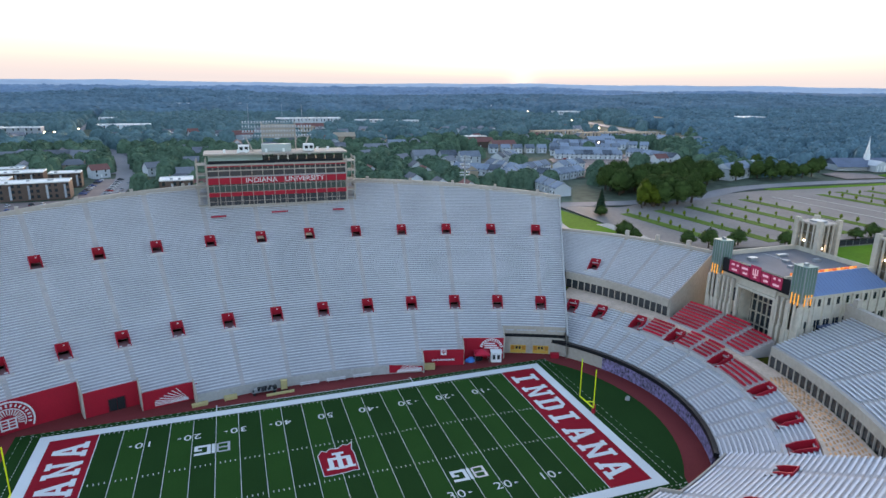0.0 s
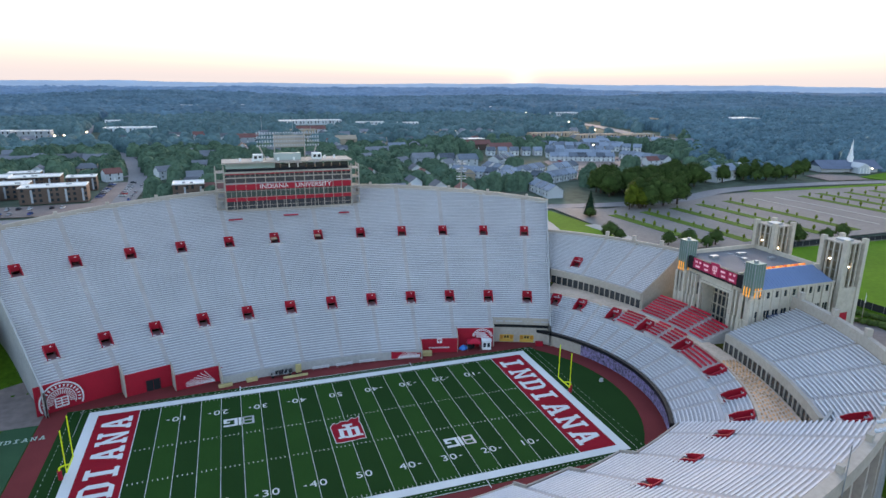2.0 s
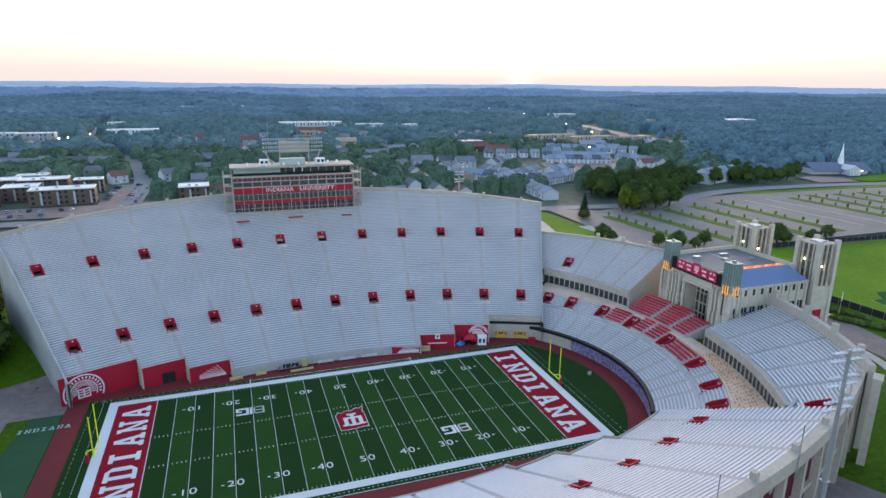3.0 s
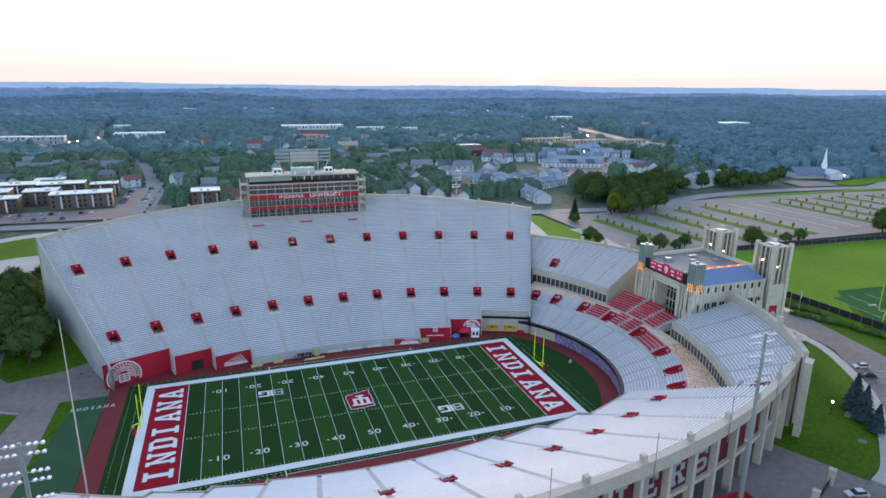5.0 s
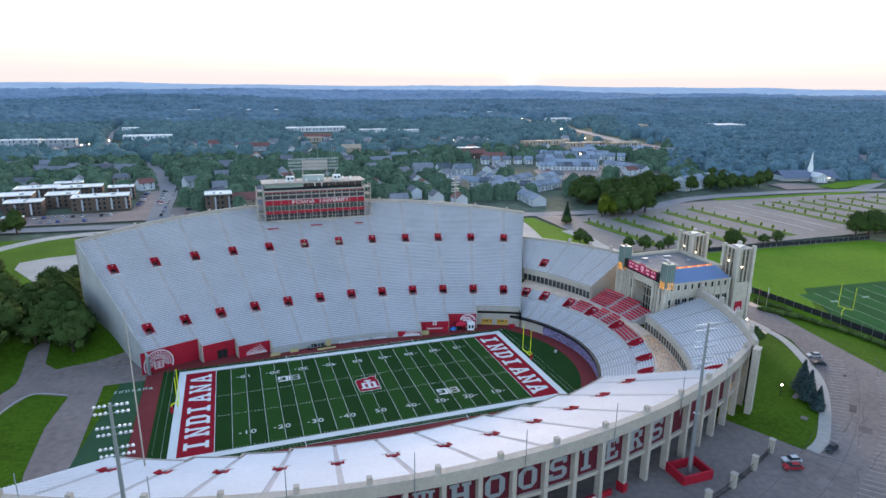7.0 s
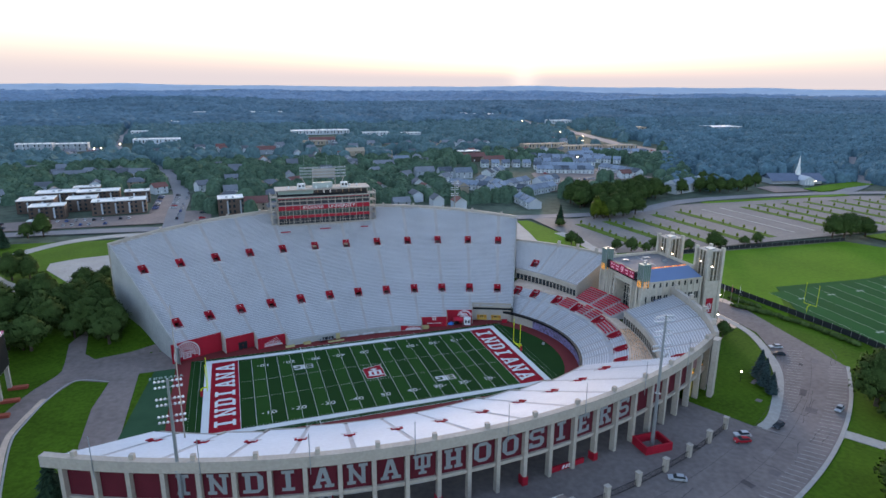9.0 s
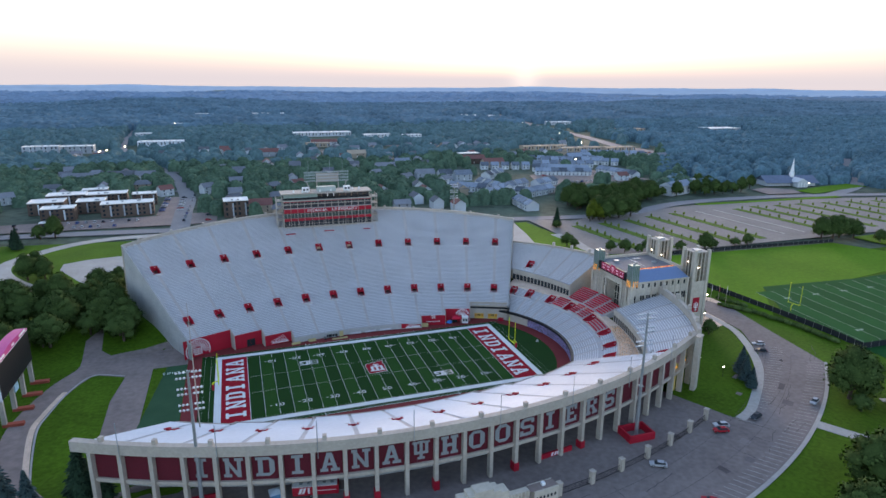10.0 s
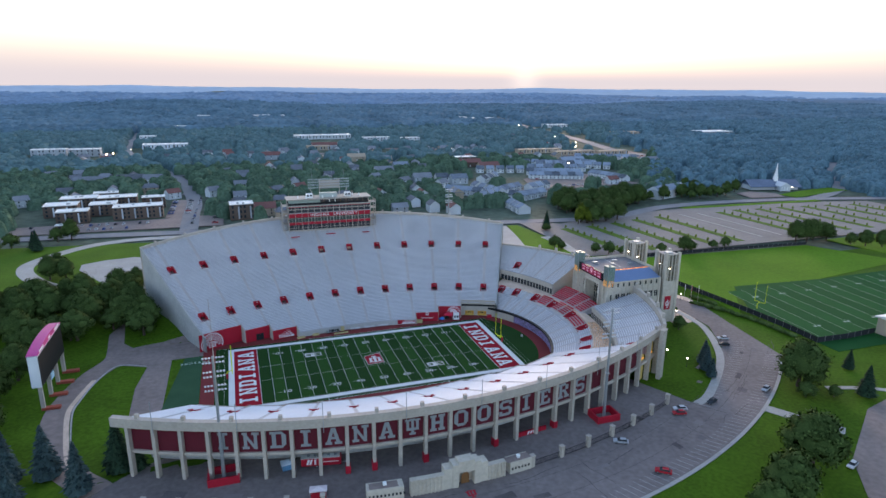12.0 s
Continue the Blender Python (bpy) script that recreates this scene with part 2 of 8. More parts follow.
def stand(cy, a0, a1, front, rim, vom_rows, name, label):
    root = thing(name, label=label, category="grandstand")
    voms = WEST_VOMS if cy < 0 else VOMS
    cuts = sorted({a0, a1, *[v + d for v in voms for d in (-0.52, -0.43, -0.2, 0.2, 0.43, 0.52)]})
    cuts = [c for c in cuts if a0 <= c <= a1]
    fine = []
    for a, b in zip(cuts, cuts[1:]):
        n = max(1, round((b - a) / 1.2))
        fine += [(a + (b - a) * k / n, a + (b - a) * (k + 1) / n) for k in range(n)]
    terrace, aisle = Build(), Build()
    benches = {}
    rows = int((228 - 141) / DR)
    def quad(bd, a, b, r0, z0, r1, z1):
        p = [(*polar(r0, a, cy), z0), (*polar(r0, b, cy), z0), (*polar(r1, b, cy), z1), (*polar(r1, a, cy), z1)]
        bd.face(p if cy < 0 else p[::-1])
    for a, b in fine:
        mid = (a + b) / 2
        near = min(voms, key=lambda v: abs(v - mid))
        on_aisle = abs(mid - near) < 0.2
        for i in range(rows):
            r0 = 141 + i * DR
            r1 = r0 + DR
            if r0 < front(mid) - 0.4 or r1 > rim(mid):
                continue
            if abs(mid - near) < (0.43 if r0 > 180 else 0.52) and any(ra < r0 + 0.4 < rb for ra, rb in vom_rows):
                continue
            z = seat_z(r0, cy)
            bd = aisle if on_aisle else terrace
            quad(bd, a, b, r0, z, r1, z)
            quad(bd, a, b, r0, seat_z(r0 - DR, cy), r0, z)
            if not on_aisle:
                bb = benches.setdefault((i, sum(v < mid for v in voms)), Build())
                quad(bb, a, b, r0 + 0.34, z + 0.42, r0 + 0.66, z + 0.42)
                quad(bb, a, b, r0 + 0.34, z + 0.30, r0 + 0.34, z + 0.42)
                quad(bb, b, a, r0 + 0.66, z + 0.30, r0 + 0.66, z + 0.42)
    terrace.make("terrace", M_STEP, parent=root, label="stepped grey concrete terrace")
    aisle.make("aisle_steps", M_AISLE, parent=root, label="pale concrete aisle steps", kind="stuff")
    rest = Build()
    order = sorted(benches, key=lambda k: (k[0] if cy < 0 else -k[0], k[1]))
    for n, k in enumerate(order):
        if n < 300:
            benches[k].make("bench", M_BENCH, parent=root)
        else:
            for f in benches[k].f:
                rest.face([benches[k].v[i] for i in f])
    rest.make("bleacher_benches", M_BENCH, parent=root, label="long aluminium bleacher benches", kind="stuff")
    return root

west = stand(-108, -25.9, 26.0, west_front, west_rim, ((160.4, 164.35), (193.5, 197.65)), "grandstand", "tall west grandstand of aluminium bleacher benches on concrete")
east = stand(108, -26.6, 26.3, east_front, east_rim, ((162.2, 165.3),), "grandstand", "east grandstand of aluminium bleacher benches on a concrete frame")

# rim parapets
def arc_wall(bd, cy, a0, a1, rin, rout, z0, z1, n=30):
    """A curved wall between two radii (functions of the angle); heights are functions of angle too."""
    for k in range(n):
        a, b = a0 + (a1 - a0) * k / n, a0 + (a1 - a0) * (k + 1) / n
        q = []
        for ang in (a, b):
            q.append(((*polar(rin(ang), ang, cy), z0(ang)), (*polar(rout(ang), ang, cy), z0(ang)), (*polar(rin(ang), ang, cy), z1(ang)), (*polar(rout(ang), ang, cy), z1(ang))))
        (ai, ao, ait, aot), (bi, bo, bit, bot) = q
        for fc in ((ait, bit, bot, aot), (ai, bi, bit, ait), (bo, ao, aot, bot), (ao, bo, bi, ai)):
            bd.face(fc)
        if k == 0:
            bd.face((ai, ait, aot, ao))
        if k == n - 1:
            bd.face((bo, bot, bit, bi))
    return bd

par = Build()
arc_wall(par, -108, -26.1, 26.2, lambda a: west_rim(a) - 0.8, lambda a: west_rim(a) + 0.2, lambda a: 4, lambda a: seat_z(west_rim(a)) + 1.0)
par.make("rim_wall", M_CONC_L, parent=west, label="beige concrete rim wall")
for s, a in ((-1, -25.9), (1, 26.0)):
    side = Build()
    top, bot = [], []
    for r in np.linspace(150, west_rim(a), 20):
        x, y = polar(r, a, -108)
        top.append((x, y, seat_z(r) + 0.9))
        bot.append((x, y, -0.1))
    for k in range(19):
        for o in (0, 0.5 * s):
            side.face([(p[0] + o, p[1], p[2]) for p in (bot[k], bot[k + 1], top[k + 1], top[k])])
        side.face([top[k], top[k + 1], (top[k + 1][0] + 0.5 * s, *top[k + 1][1:]), (top[k][0] + 0.5 * s, *top[k][1:])])
    side.make("side_wall", M_CONC, parent=west, label="grey concrete flank wall")

fas = Build()
arc_wall(fas, 108, -27.3, 32.5, lambda a: 186.6, lambda a: 188.3, lambda a: 19.0, lambda a: 21.7, 40)
fas.make("fascia", M_CONC_L, parent=east, label="broad pale concrete fascia band")
beam = Build()
arc_wall(beam, 108, -26.2, 31.9, lambda a: 186.6, lambda a: 187.7, lambda a: 11.0, lambda a: 11.9, 40)
beam.make("beam", M_CONC_L, parent=east, label="concrete ring beam")
back = Build()
arc_wall(back, 108, -26, 31.9, lambda a: 178.0, lambda a: 178.6, lambda a: 3.5, lambda a: 16.5, 30)
back.make("concourse_wall", M_CONC, parent=east, label="concrete wall of the concourse in shade")
for s in (-1, 1):
    for a0, a1, r in ((19.6, 25.9, 152.7), (15.3, 19.6, 149.0), (11.0, 15.3, 145.2), (0.0, 11.0, 142.2)):
        lo, hi = sorted((s * a0, s * a1))
        b = Build()
        arc_wall(b, 108, lo, hi, lambda a: r - 0.35, lambda a: r - 0.02, lambda a: -0.1, lambda a: seat_z(r, 108) + 0.35, 6)
        b.make("front_wall", M_CONC_L, parent=east, label="beige concrete front wall")
        if a0:
            b = Build()
            pa, pb = polar(r - 4.0, s * a0, 108), polar(r + 0.2, s * a0, 108)
            for o in (-0.18, 0.18):
                b.face([(pa[0] + o, pa[1], -0.1), (pb[0] + o, pb[1], -0.1), (pb[0] + o, pb[1], seat_z(r, 108) + 0.6), (pa[0] + o, pa[1], seat_z(r - 4, 108) + 0.6)])
            b.face([(pa[0] - 0.18, pa[1], seat_z(r - 4, 108) + 0.6), (pb[0] - 0.18, pb[1], seat_z(r, 108) + 0.6), (pb[0] + 0.18, pb[1], seat_z(r, 108) + 0.6), (pa[0] + 0.18, pa[1], seat_z(r - 4, 108) + 0.6)])
            b.make("return_wall", M_CONC_L, parent=east, label="pale concrete return wall")
COL = [-25.87 + 2.285 * k for k in range(26)]
for a in COL:
    x, y = polar(187.6, a, 108)
    Build().box((x, y, 11.4), (0.95, 1.6, 15.4), a).make("column", M_CONC_L, parent=east)
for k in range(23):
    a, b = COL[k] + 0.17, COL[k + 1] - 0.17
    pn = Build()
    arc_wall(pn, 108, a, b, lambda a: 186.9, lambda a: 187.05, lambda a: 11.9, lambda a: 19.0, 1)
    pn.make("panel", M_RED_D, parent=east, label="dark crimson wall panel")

M_TAN_W = mat("plywood", (0.50, 0.35, 0.22), 0.7, var=0.15)
M_TUNNEL = mat("tunnel_wall", (0.32, 0.19, 0.185), 0.8, var=0.15)
# ---- vomitories: stairs that come out through the seats ----
def vomitory_parts(root, w=2.9, d=4.1, rise=SLOPE * 4.1, wall=0.75):
    t = 0.2
    for s in (-1, 1):
        b = Build()
        x0, x1 = s * (w / 2 - t), s * w / 2
        lo, hi = min(x0, x1), max(x0, x1)
        prof = [(-0.3, -1.4), (d, -1.4), (d, rise + wall), (1.2, 1.2 * SLOPE + wall), (0.3, 0.62), (-0.3, 0.2)]
        n = len(b.v)
        b.v += [(lo, y, z) for y, z in prof] + [(hi, y, z) for y, z in prof]
        k = len(prof)
        b.f += [tuple(range(n + k - 1, n - 1, -1)), tuple(range(n + k, n + 2 * k))]
        b.f += [(n + i, n + (i + 1) % k, n + k + (i + 1) % k, n + k + i) for i in range(k)]
        b.m += [0] * (k + 2)
        b.make("side_wall", M_RED, parent=root)
        Build().box((s * (w / 2 + 0.3), d / 2, rise / 2 - 0.35), (0.6, d + 0.4, 0.1)).make("kerb_slab", M_AISLE, parent=root)
    Build().box((0, d + 0.1, rise + wall - 0.92), (w, 0.24, 2.05)).make("header", M_RED, parent=root, label="crimson header wall")
    Build().box((0.35, d - 0.06, rise + 0.28), (0.4, 0.06, 0.26)).make("number_plate", M_WHITE, parent=root, label="small white section sign")
    Build().box((0, d / 2 + 0.6, -0.62), (w - 0.4, d + 1.0, 0.1)).make("floor", M_TUNNEL, parent=root, label="dark red-brown landing")
    for k in range(2):
        Build().box((0, 0.2 + 0.3 * k, -0.2 - 0.18 * k), (w - 0.4, 0.3, 0.2)).make("stair_step", M_TUNNEL, parent=root)
    Build().box((0, -0.55, -0.28), (w + 1.6, 0.7, 0.6)).make("threshold", M_AISLE, parent=root, label="pale concrete landing before the opening")
    b = Build()
    for s in (-1, 1):
        b.face([(s * (w / 2 - 0.23), d, -1.1), (s * (w / 2 - 0.23), d + 3.4, -1.1), (s * (w / 2 - 0.23), d + 3.4, 1.7), (s * (w / 2 - 0.23), d, 1.7)])
    b.face([(-w / 2, d + 3.4, -1.1), (w / 2, d + 3.4, -1.1), (w / 2, d + 3.4, 1.7), (-w / 2, d + 3.4, 1.7)])
    b.face([(-w / 2, d, 1.32), (w / 2, d, 1.32), (w / 2, d + 3.4, 1.32), (-w / 2, d + 3.4, 1.32)])
    b.make("tunnel", M_TUNNEL, parent=root, label="dark tunnel under the seats")

vom = thing("vomitory", label="crimson walled stair opening in the aluminium bleachers", category="vomitory", group="stair openings in the stands")
vomitory_parts(vom)

def place_vom(m, first=[True]):
    if first[0]:
        vom.matrix_basis = m
        first[0] = False
        return vom
    return copy_thing(vom, m)

for row, r in enumerate((160.25, 193.45)):
    for k, a in enumerate(WEST_VOMS):
        x, y = polar(r, a, -108)
        place_vom(pose(x, y, seat_z(r) + 0.05, 0, 0, -a))
        if row and k in (5, 6):
            x, y = polar(r + 2.5, a, -108)
            Build().box((x - 0.25, y, seat_z(r) + 1.05), (2.0, 3.2, 0.1), -a).make("plywood_sheet", M_TAN_W, label="tan plywood sheet laid over a stair opening", category="board", group="plywood sheets")
for a in VOMS:
    x, y = polar(162.2, a, 108)
    place_vom(pose(x, y, seat_z(162.2, 108) + 0.05, 0, 0, 180 + a) @ Matrix.Diagonal((0.98, 0.75, 0.75, 1)))

# ---- north bowl ----
BX = 30.8
def bowl_pt(r, phi, z):
    a = radians(phi)
    return (BX + r * math.cos(a), r * math.sin(a), z)

def upper_pt(r, phi, z):
    """A place in the upper part of the end stand, whose front runs on a flatter curve than the lower rows."""
    front = 65.0 + 5.0 * (phi / 40.0) ** 2
    if r < 73.4:
        r = 61.0 + (r - 61.0) * (front - 61.0) / 12.4
    elif r < 93.0:
        r = front + (r - 73.4) * (93.0 - front) / 19.6
    return bowl_pt(r, phi, z)

def clip_phi(r, limit, sgn, pt=bowl_pt):
    """The bearing at which a row of the bowl meets the end of the side stand."""
    lo, hi = 5.0, 85.0
    for _ in range(30):
        mid = (lo + hi) / 2
        x, y, _z = pt(r, mid, 0)
        if math.degrees(math.atan2(x, y + 108)) > limit:
            lo = mid
        else:
            hi = mid
    return sgn * lo

BVOMS = [42.0, 33.9, 22.7, 11.6, -2.6, -17.4, -29.0, -38.4, -47.8]

def bowl_rows(root, r0, r1, z0, slope, lo, hi, aisles, holes=(), keep=lambda x, y: True, dr=0.81, skip=None, pt=bowl_pt):
    terrace, aisle = Build(), Build()
    n = int((r1 - r0) / dr)
    for i in range(n):
        bench = Build()
        ra, rb = r0 + i * dr, r0 + (i + 1) * dr
        z = z0 + i * dr * slope
        a0, a1 = lo(ra), hi(ra)
        cuts = {a0, a1}
        for v in aisles:
            h = math.degrees(0.55 / ra)
            cuts |= {v - h, v + h}
        for v, ha, ro, ri in holes:
            h = math.degrees(ha / ra)
            cuts |= {v - h, v + h}
        cuts = sorted(c for c in cuts if a0 <= c <= a1)
        for c0, c1 in zip(cuts, cuts[1:]):
            if c1 - c0 < 1e-4:
                continue
            m = max(1, round((c1 - c0) / 2.5))
            for k in range(m):
                p, q = c0 + (c1 - c0) * k / m, c0 + (c1 - c0) * (k + 1) / m
                mid = (p + q) / 2
                x, y, _z = pt(ra + dr / 2, mid, 0)
                if not keep(x, y):
                    continue
                if any(abs(mid - v) < math.degrees(ha / ra) and ro < ra + 0.4 < ri for v, ha, ro, ri in holes):
                    continue
                on = any(abs(mid - v) < math.degrees(0.54 / ra) for v in aisles)
                bd = aisle if on else terrace
                bd.face([pt(ra, p, z), pt(rb, p, z), pt(rb, q, z), pt(ra, q, z)])
                bd.face([pt(ra, p, z - dr * slope), pt(ra, p, z), pt(ra, q, z), pt(ra, q, z - dr * slope)])
                if not on and not (skip and skip(ra, mid)):
                    bench.face([pt(ra + 0.34, p, z + 0.42), pt(ra + 0.66, p, z + 0.42), pt(ra + 0.66, q, z + 0.42), pt(ra + 0.34, q, z + 0.42)])
                    bench.face([pt(ra + 0.34, p, z + 0.3), pt(ra + 0.34, p, z + 0.42), pt(ra + 0.34, q, z + 0.42), pt(ra + 0.34, q, z + 0.3)])
                    bench.face([pt(ra + 0.66, p, z + 0.42), pt(ra + 0.66, p, z + 0.3), pt(ra + 0.66, q, z + 0.3), pt(ra + 0.66, q, z + 0.42)])
        if bench.f:
            bench.make("bench_row", M_BENCH, parent=root)
    terrace.make("terrace", M_STEP, parent=root, label="stepped grey concrete terrace")
    aisle.make("aisle_steps", M_AISLE, parent=root, label="pale concrete aisle steps", kind="stuff")

def bowl_wall(bd, ra, rb, z0, z1, p0, p1, n=24, pt=bowl_pt):
    for k in range(n):
        a, b = p0 + (p1 - p0) * k / n, p0 + (p1 - p0) * (k + 1) / n
        A, B = [pt(ra, a, z0), pt(rb, a, z0), pt(rb, a, z1), pt(ra, a, z1)], [pt(ra, b, z0), pt(rb, b, z0), pt(rb, b, z1), pt(ra, b, z1)]
        for i in range(4):
            j = (i + 1) % 4
            bd.face([A[i], B[i], B[j], A[j]])
        if k == 0:
            bd.face(A[::-1])
        if k == n - 1:
            bd.face(B)
    return bd

lower = thing("lower_bowl", label="curved lower end stand of aluminium benches on concrete", category="grandstand")
RED_A = lambda r, p: r > 54.5 and -16.5 < p < 20.5
bowl_rows(lower, 45.6, 61.2, 4.1, 0.42, lambda r: clip_phi(r, 26.3, -1), lambda r: clip_phi(r, 26.2, 1),
          [*BVOMS, 28.3, 17.2, 4.5, -10.0, -23.2], [(v, 1.65, 56.3, 60.4) for v in BVOMS], skip=lambda r, p: RED_A(r, p) or 54.0 < r < 55.6)
for v in BVOMS:
    x, y, _z = bowl_pt(56.3, v, 0)
    place_vom(pose(x, y, 4.1 + (56.3 - 45.6) * 0.42 + 0.05, 0, 0, v - 90))

# plaza behind the lower rows, with the glazed wall that carries the upper rows
bowl_wall(Build(), 61.0, 73.0, 9.0, 10.95, -46, 46, pt=upper_pt).make("plaza", M_BRICKP, parent=lower, label="buff brick paved plaza")
gw = thing("glazed_wall", label="low glazed concourse wall with concrete piers under the upper seats", category="wall", kind="structure")
for p0, p1 in ((19.0, 47.0), (-44.0, -9.5)):
    bowl_wall(Build(), 73.4, 73.6, 10.9, 13.6, p0, p1, 14, pt=upper_pt).make("glazing", M_GLASS, parent=gw)
    bowl_wall(Build(), 72.9, 73.9, 13.6, 15.7, p0, p1, 14, pt=upper_pt).make("parapet", M_CONC_L, parent=gw, label="beige concrete parapet")
    n = int(abs(p1 - p0) / 1.6)
    for k in range(n + 1):
        x, y, _z = upper_pt(73.2, p0 + (p1 - p0) * k / n, 0)
        Build().box((x, y, 12.25), (0.3, 0.26, 2.7), p0 + (p1 - p0) * k / n).make("pier", M_CONC_L, parent=gw)

upper = thing("upper_bowl", label="upper end stand of aluminium benches on concrete", category="grandstand")
UPA = lambda r: clip_phi(r, 26.2, 1, upper_pt)
bowl_rows(upper, 74.0, 93.0, 15.6, 0.41, lambda r: 19.0 + (r - 74) * 0.12, UPA, [38.0, 31.0, 25.0], [(41.3, 1.5, 76.6, 79.8)], dr=0.66, pt=upper_pt)
x, y, _z = upper_pt(76.6, 41.3, 0)
place_vom(pose(x, y, 15.6 + 2.6 * 0.41, 0, 0, 41.3 - 90))
def bowl_end(root, bearing, ra, rb, z0, t):
    """The wall that closes the end of the upper rows, following their slope."""
    b = Build()
    pts = []
    for i in range(13):
        r = ra + (rb - ra) * i / 12
        for d in (0, t):
            p = upper_pt(r, bearing(r) + math.degrees(d / r), 0)
            pts.append(((p[0], p[1], 9.0), (p[0], p[1], z0 + (r - ra) * 0.41 + 0.95)))
    for i in range(0, 24, 2):
        (a0, a1), (b0, b1), (c0, c1), (d0, d1) = pts[i], pts[i + 1], pts[i + 2], pts[i + 3]
        for f in ((a0, c0, c1, a1), (d0, b0, b1, d1), (a1, c1, d1, b1)):
            b.face(f)
    b.face((pts[0][0], pts[0][1], pts[1][1], pts[1][0]))
    b.face((pts[-1][0], pts[-1][1], pts[-2][1], pts[-2][0]))
    b.make("end_wall", M_CONC_L, parent=root, label="beige concrete end wall")
bowl_end(upper, lambda r: 18.6 + (r - 74) * 0.12, 73.2, 93.4, 15.4, 0.4)
upper_e = thing("upper_bowl", label="upper end stand of aluminium benches beside the limestone hall", category="grandstand")
bowl_rows(upper_e, 74.0, 87.5, 15.6, 0.41, lambda r: clip_phi(r, 26.3, -1, upper_pt), lambda r: -9.0, [-16, -24, -31, -38, -45],
          [(-44.8, 1.65, 76.0, 79.2)], keep=lambda x, y: math.hypot(x, y - 108) < 187.0, dr=0.66, pt=upper_pt)
x, y, _z = upper_pt(76.0, -44.8, 0)
place_vom(pose(x, y, 15.6 + 2 * 0.41, 0, 0, -44.8 - 90))
bowl_wall(Build(), 93.0, 93.8, 4.0, 24.2, 17.0, clip_phi(93.4, 26.2, 1), pt=upper_pt).make("rim_wall", M_CONC_L, parent=upper, label="beige concrete rim wall")
bowl_wall(Build(), 87.4, 88.4, 4.0, 23.6, -37.5, -7.5, pt=upper_pt).make("rim_wall", M_CONC_L, parent=upper_e, label="beige concrete rim wall")
for v in (-9, -17, -25, -33):
    x, y, _z = upper_pt(87.9, v, 0)
    Build().box((x, y, 24.5), (1.2, 1.2, 1.9), v).make("rim_post", M_CONC_L, parent=upper_e)
for v in (20, 26, 32, 38):
    x, y, _z = upper_pt(93.4, v, 0)
    Build().box((x, y, 25.0), (1.1, 1.1, 1.7), v).make("rim_post", M_CONC_L, parent=upper)

# front wall of the bowl: mural, black ledge, beige return
fw = thing("bowl_front_wall", label="curved front wall of the end stand with a mural and black ledge", category="wall", kind="structure")
bowl_wall(Build(), 45.0, 45.5, -0.1, 3.3, -33, 24.5).make("mural", mat("mural", (0.30, 0.26, 0.36), 0.6, var=0.7, big=0.8, small=1.6, tint=(0.10, 0.07, 0.20)), parent=fw, label="printed mural in purple, grey and white")
bowl_wall(Build(), 44.7, 45.7, 3.3, 4.25, -36, 46).make("ledge", M_BLACK, parent=fw, label="black padded ledge")
bowl_wall(Build(), 45.0, 45.5, -0.1, 3.3, 24.5, 47).make("wall", M_CONC_L, parent=fw, label="beige concrete wall")

# red chair block before the hall
chairs = thing("red_chair_block", label="block of crimson stadium chairs on pale concrete steps", category="seating")
def red_block(p0, p1, ra, rb, z0, slope=0.34, dr=1.2):
    n = int((rb - ra) / dr)
    st = Build()
    for i in range(n):
        r, z = ra + i * dr, z0 + i * dr * slope
        bowl_wall(st, r, r + dr, z0 - 1.3, z, p0, p1, 3)
    st.make("steps", M_AISLE, parent=chairs, label="pale concrete steps")
    for i in range(n):
        r, z = ra + i * dr, z0 + i * dr * slope
        row = Build()
        bowl_wall(row, r + 0.30, r + 0.72, z + 0.38, z + 0.46, p0 + 0.4, p1 - 0.4, 3)
        bowl_wall(row, r + 0.68, r + 0.80, z + 0.40, z + 0.80, p0 + 0.4, p1 - 0.4, 3)
        row.make("chair_row", M_SEAT, parent=chairs)
red_block(13.4, 20.2, 55.6, 62.0, 9.0)
red_block(8.6, 17.0, 62.6, 73.0, 11.4)
red_block(5.0, 9.8, 56.0, 62.0, 9.2)
red_block(1.6, 8.2, 62.6, 73.0, 11.4)
red_block(-0.8, 4.6, 56.0, 62.0, 9.2)
red_block(-4.6, 1.2, 62.6, 72.0, 11.4)
red_block(-15.4, -4.8, 55.6, 60.5, 9.0)

# ---- limestone hall in the north end ----
hall = thing("limestone_hall", label="pale limestone end-zone hall with narrow windows and blue metal roof", category="building")
HX0, HX1, HY0, HY1, HZ0, HZ1 = 103.2, 131.0, -9.8, 18.2, 9.0, 27.6
GY0, GY1, GZ = -2.2, 8.4, 22.7     # portal
b = Build()
b.box(((HX0 + HX1) / 2 + 0.4, (GY1 + HY1) / 2, (HZ0 + HZ1) / 2), (HX1 - HX0 - 0.8, HY1 - GY1, HZ1 - HZ0))
b.box(((HX0 + HX1) / 2 + 0.4, (HY0 + GY0) / 2, (HZ0 + 25.9) / 2), (HX1 - HX0 - 0.8, GY0 - HY0, 25.9 - HZ0))
b.box(((HX0 + HX1) / 2 + 3, (GY0 + GY1) / 2, (HZ0 + HZ1) / 2), (HX1 - HX0 - 6, GY1 - GY0, HZ1 - HZ0))
b.box((HX0 + 2.4, (GY0 + GY1) / 2, (GZ + HZ1) / 2), (4.0, GY1 - GY0, HZ1 - GZ))
b.make("wall", M_LIME, parent=hall, label="limestone walls")
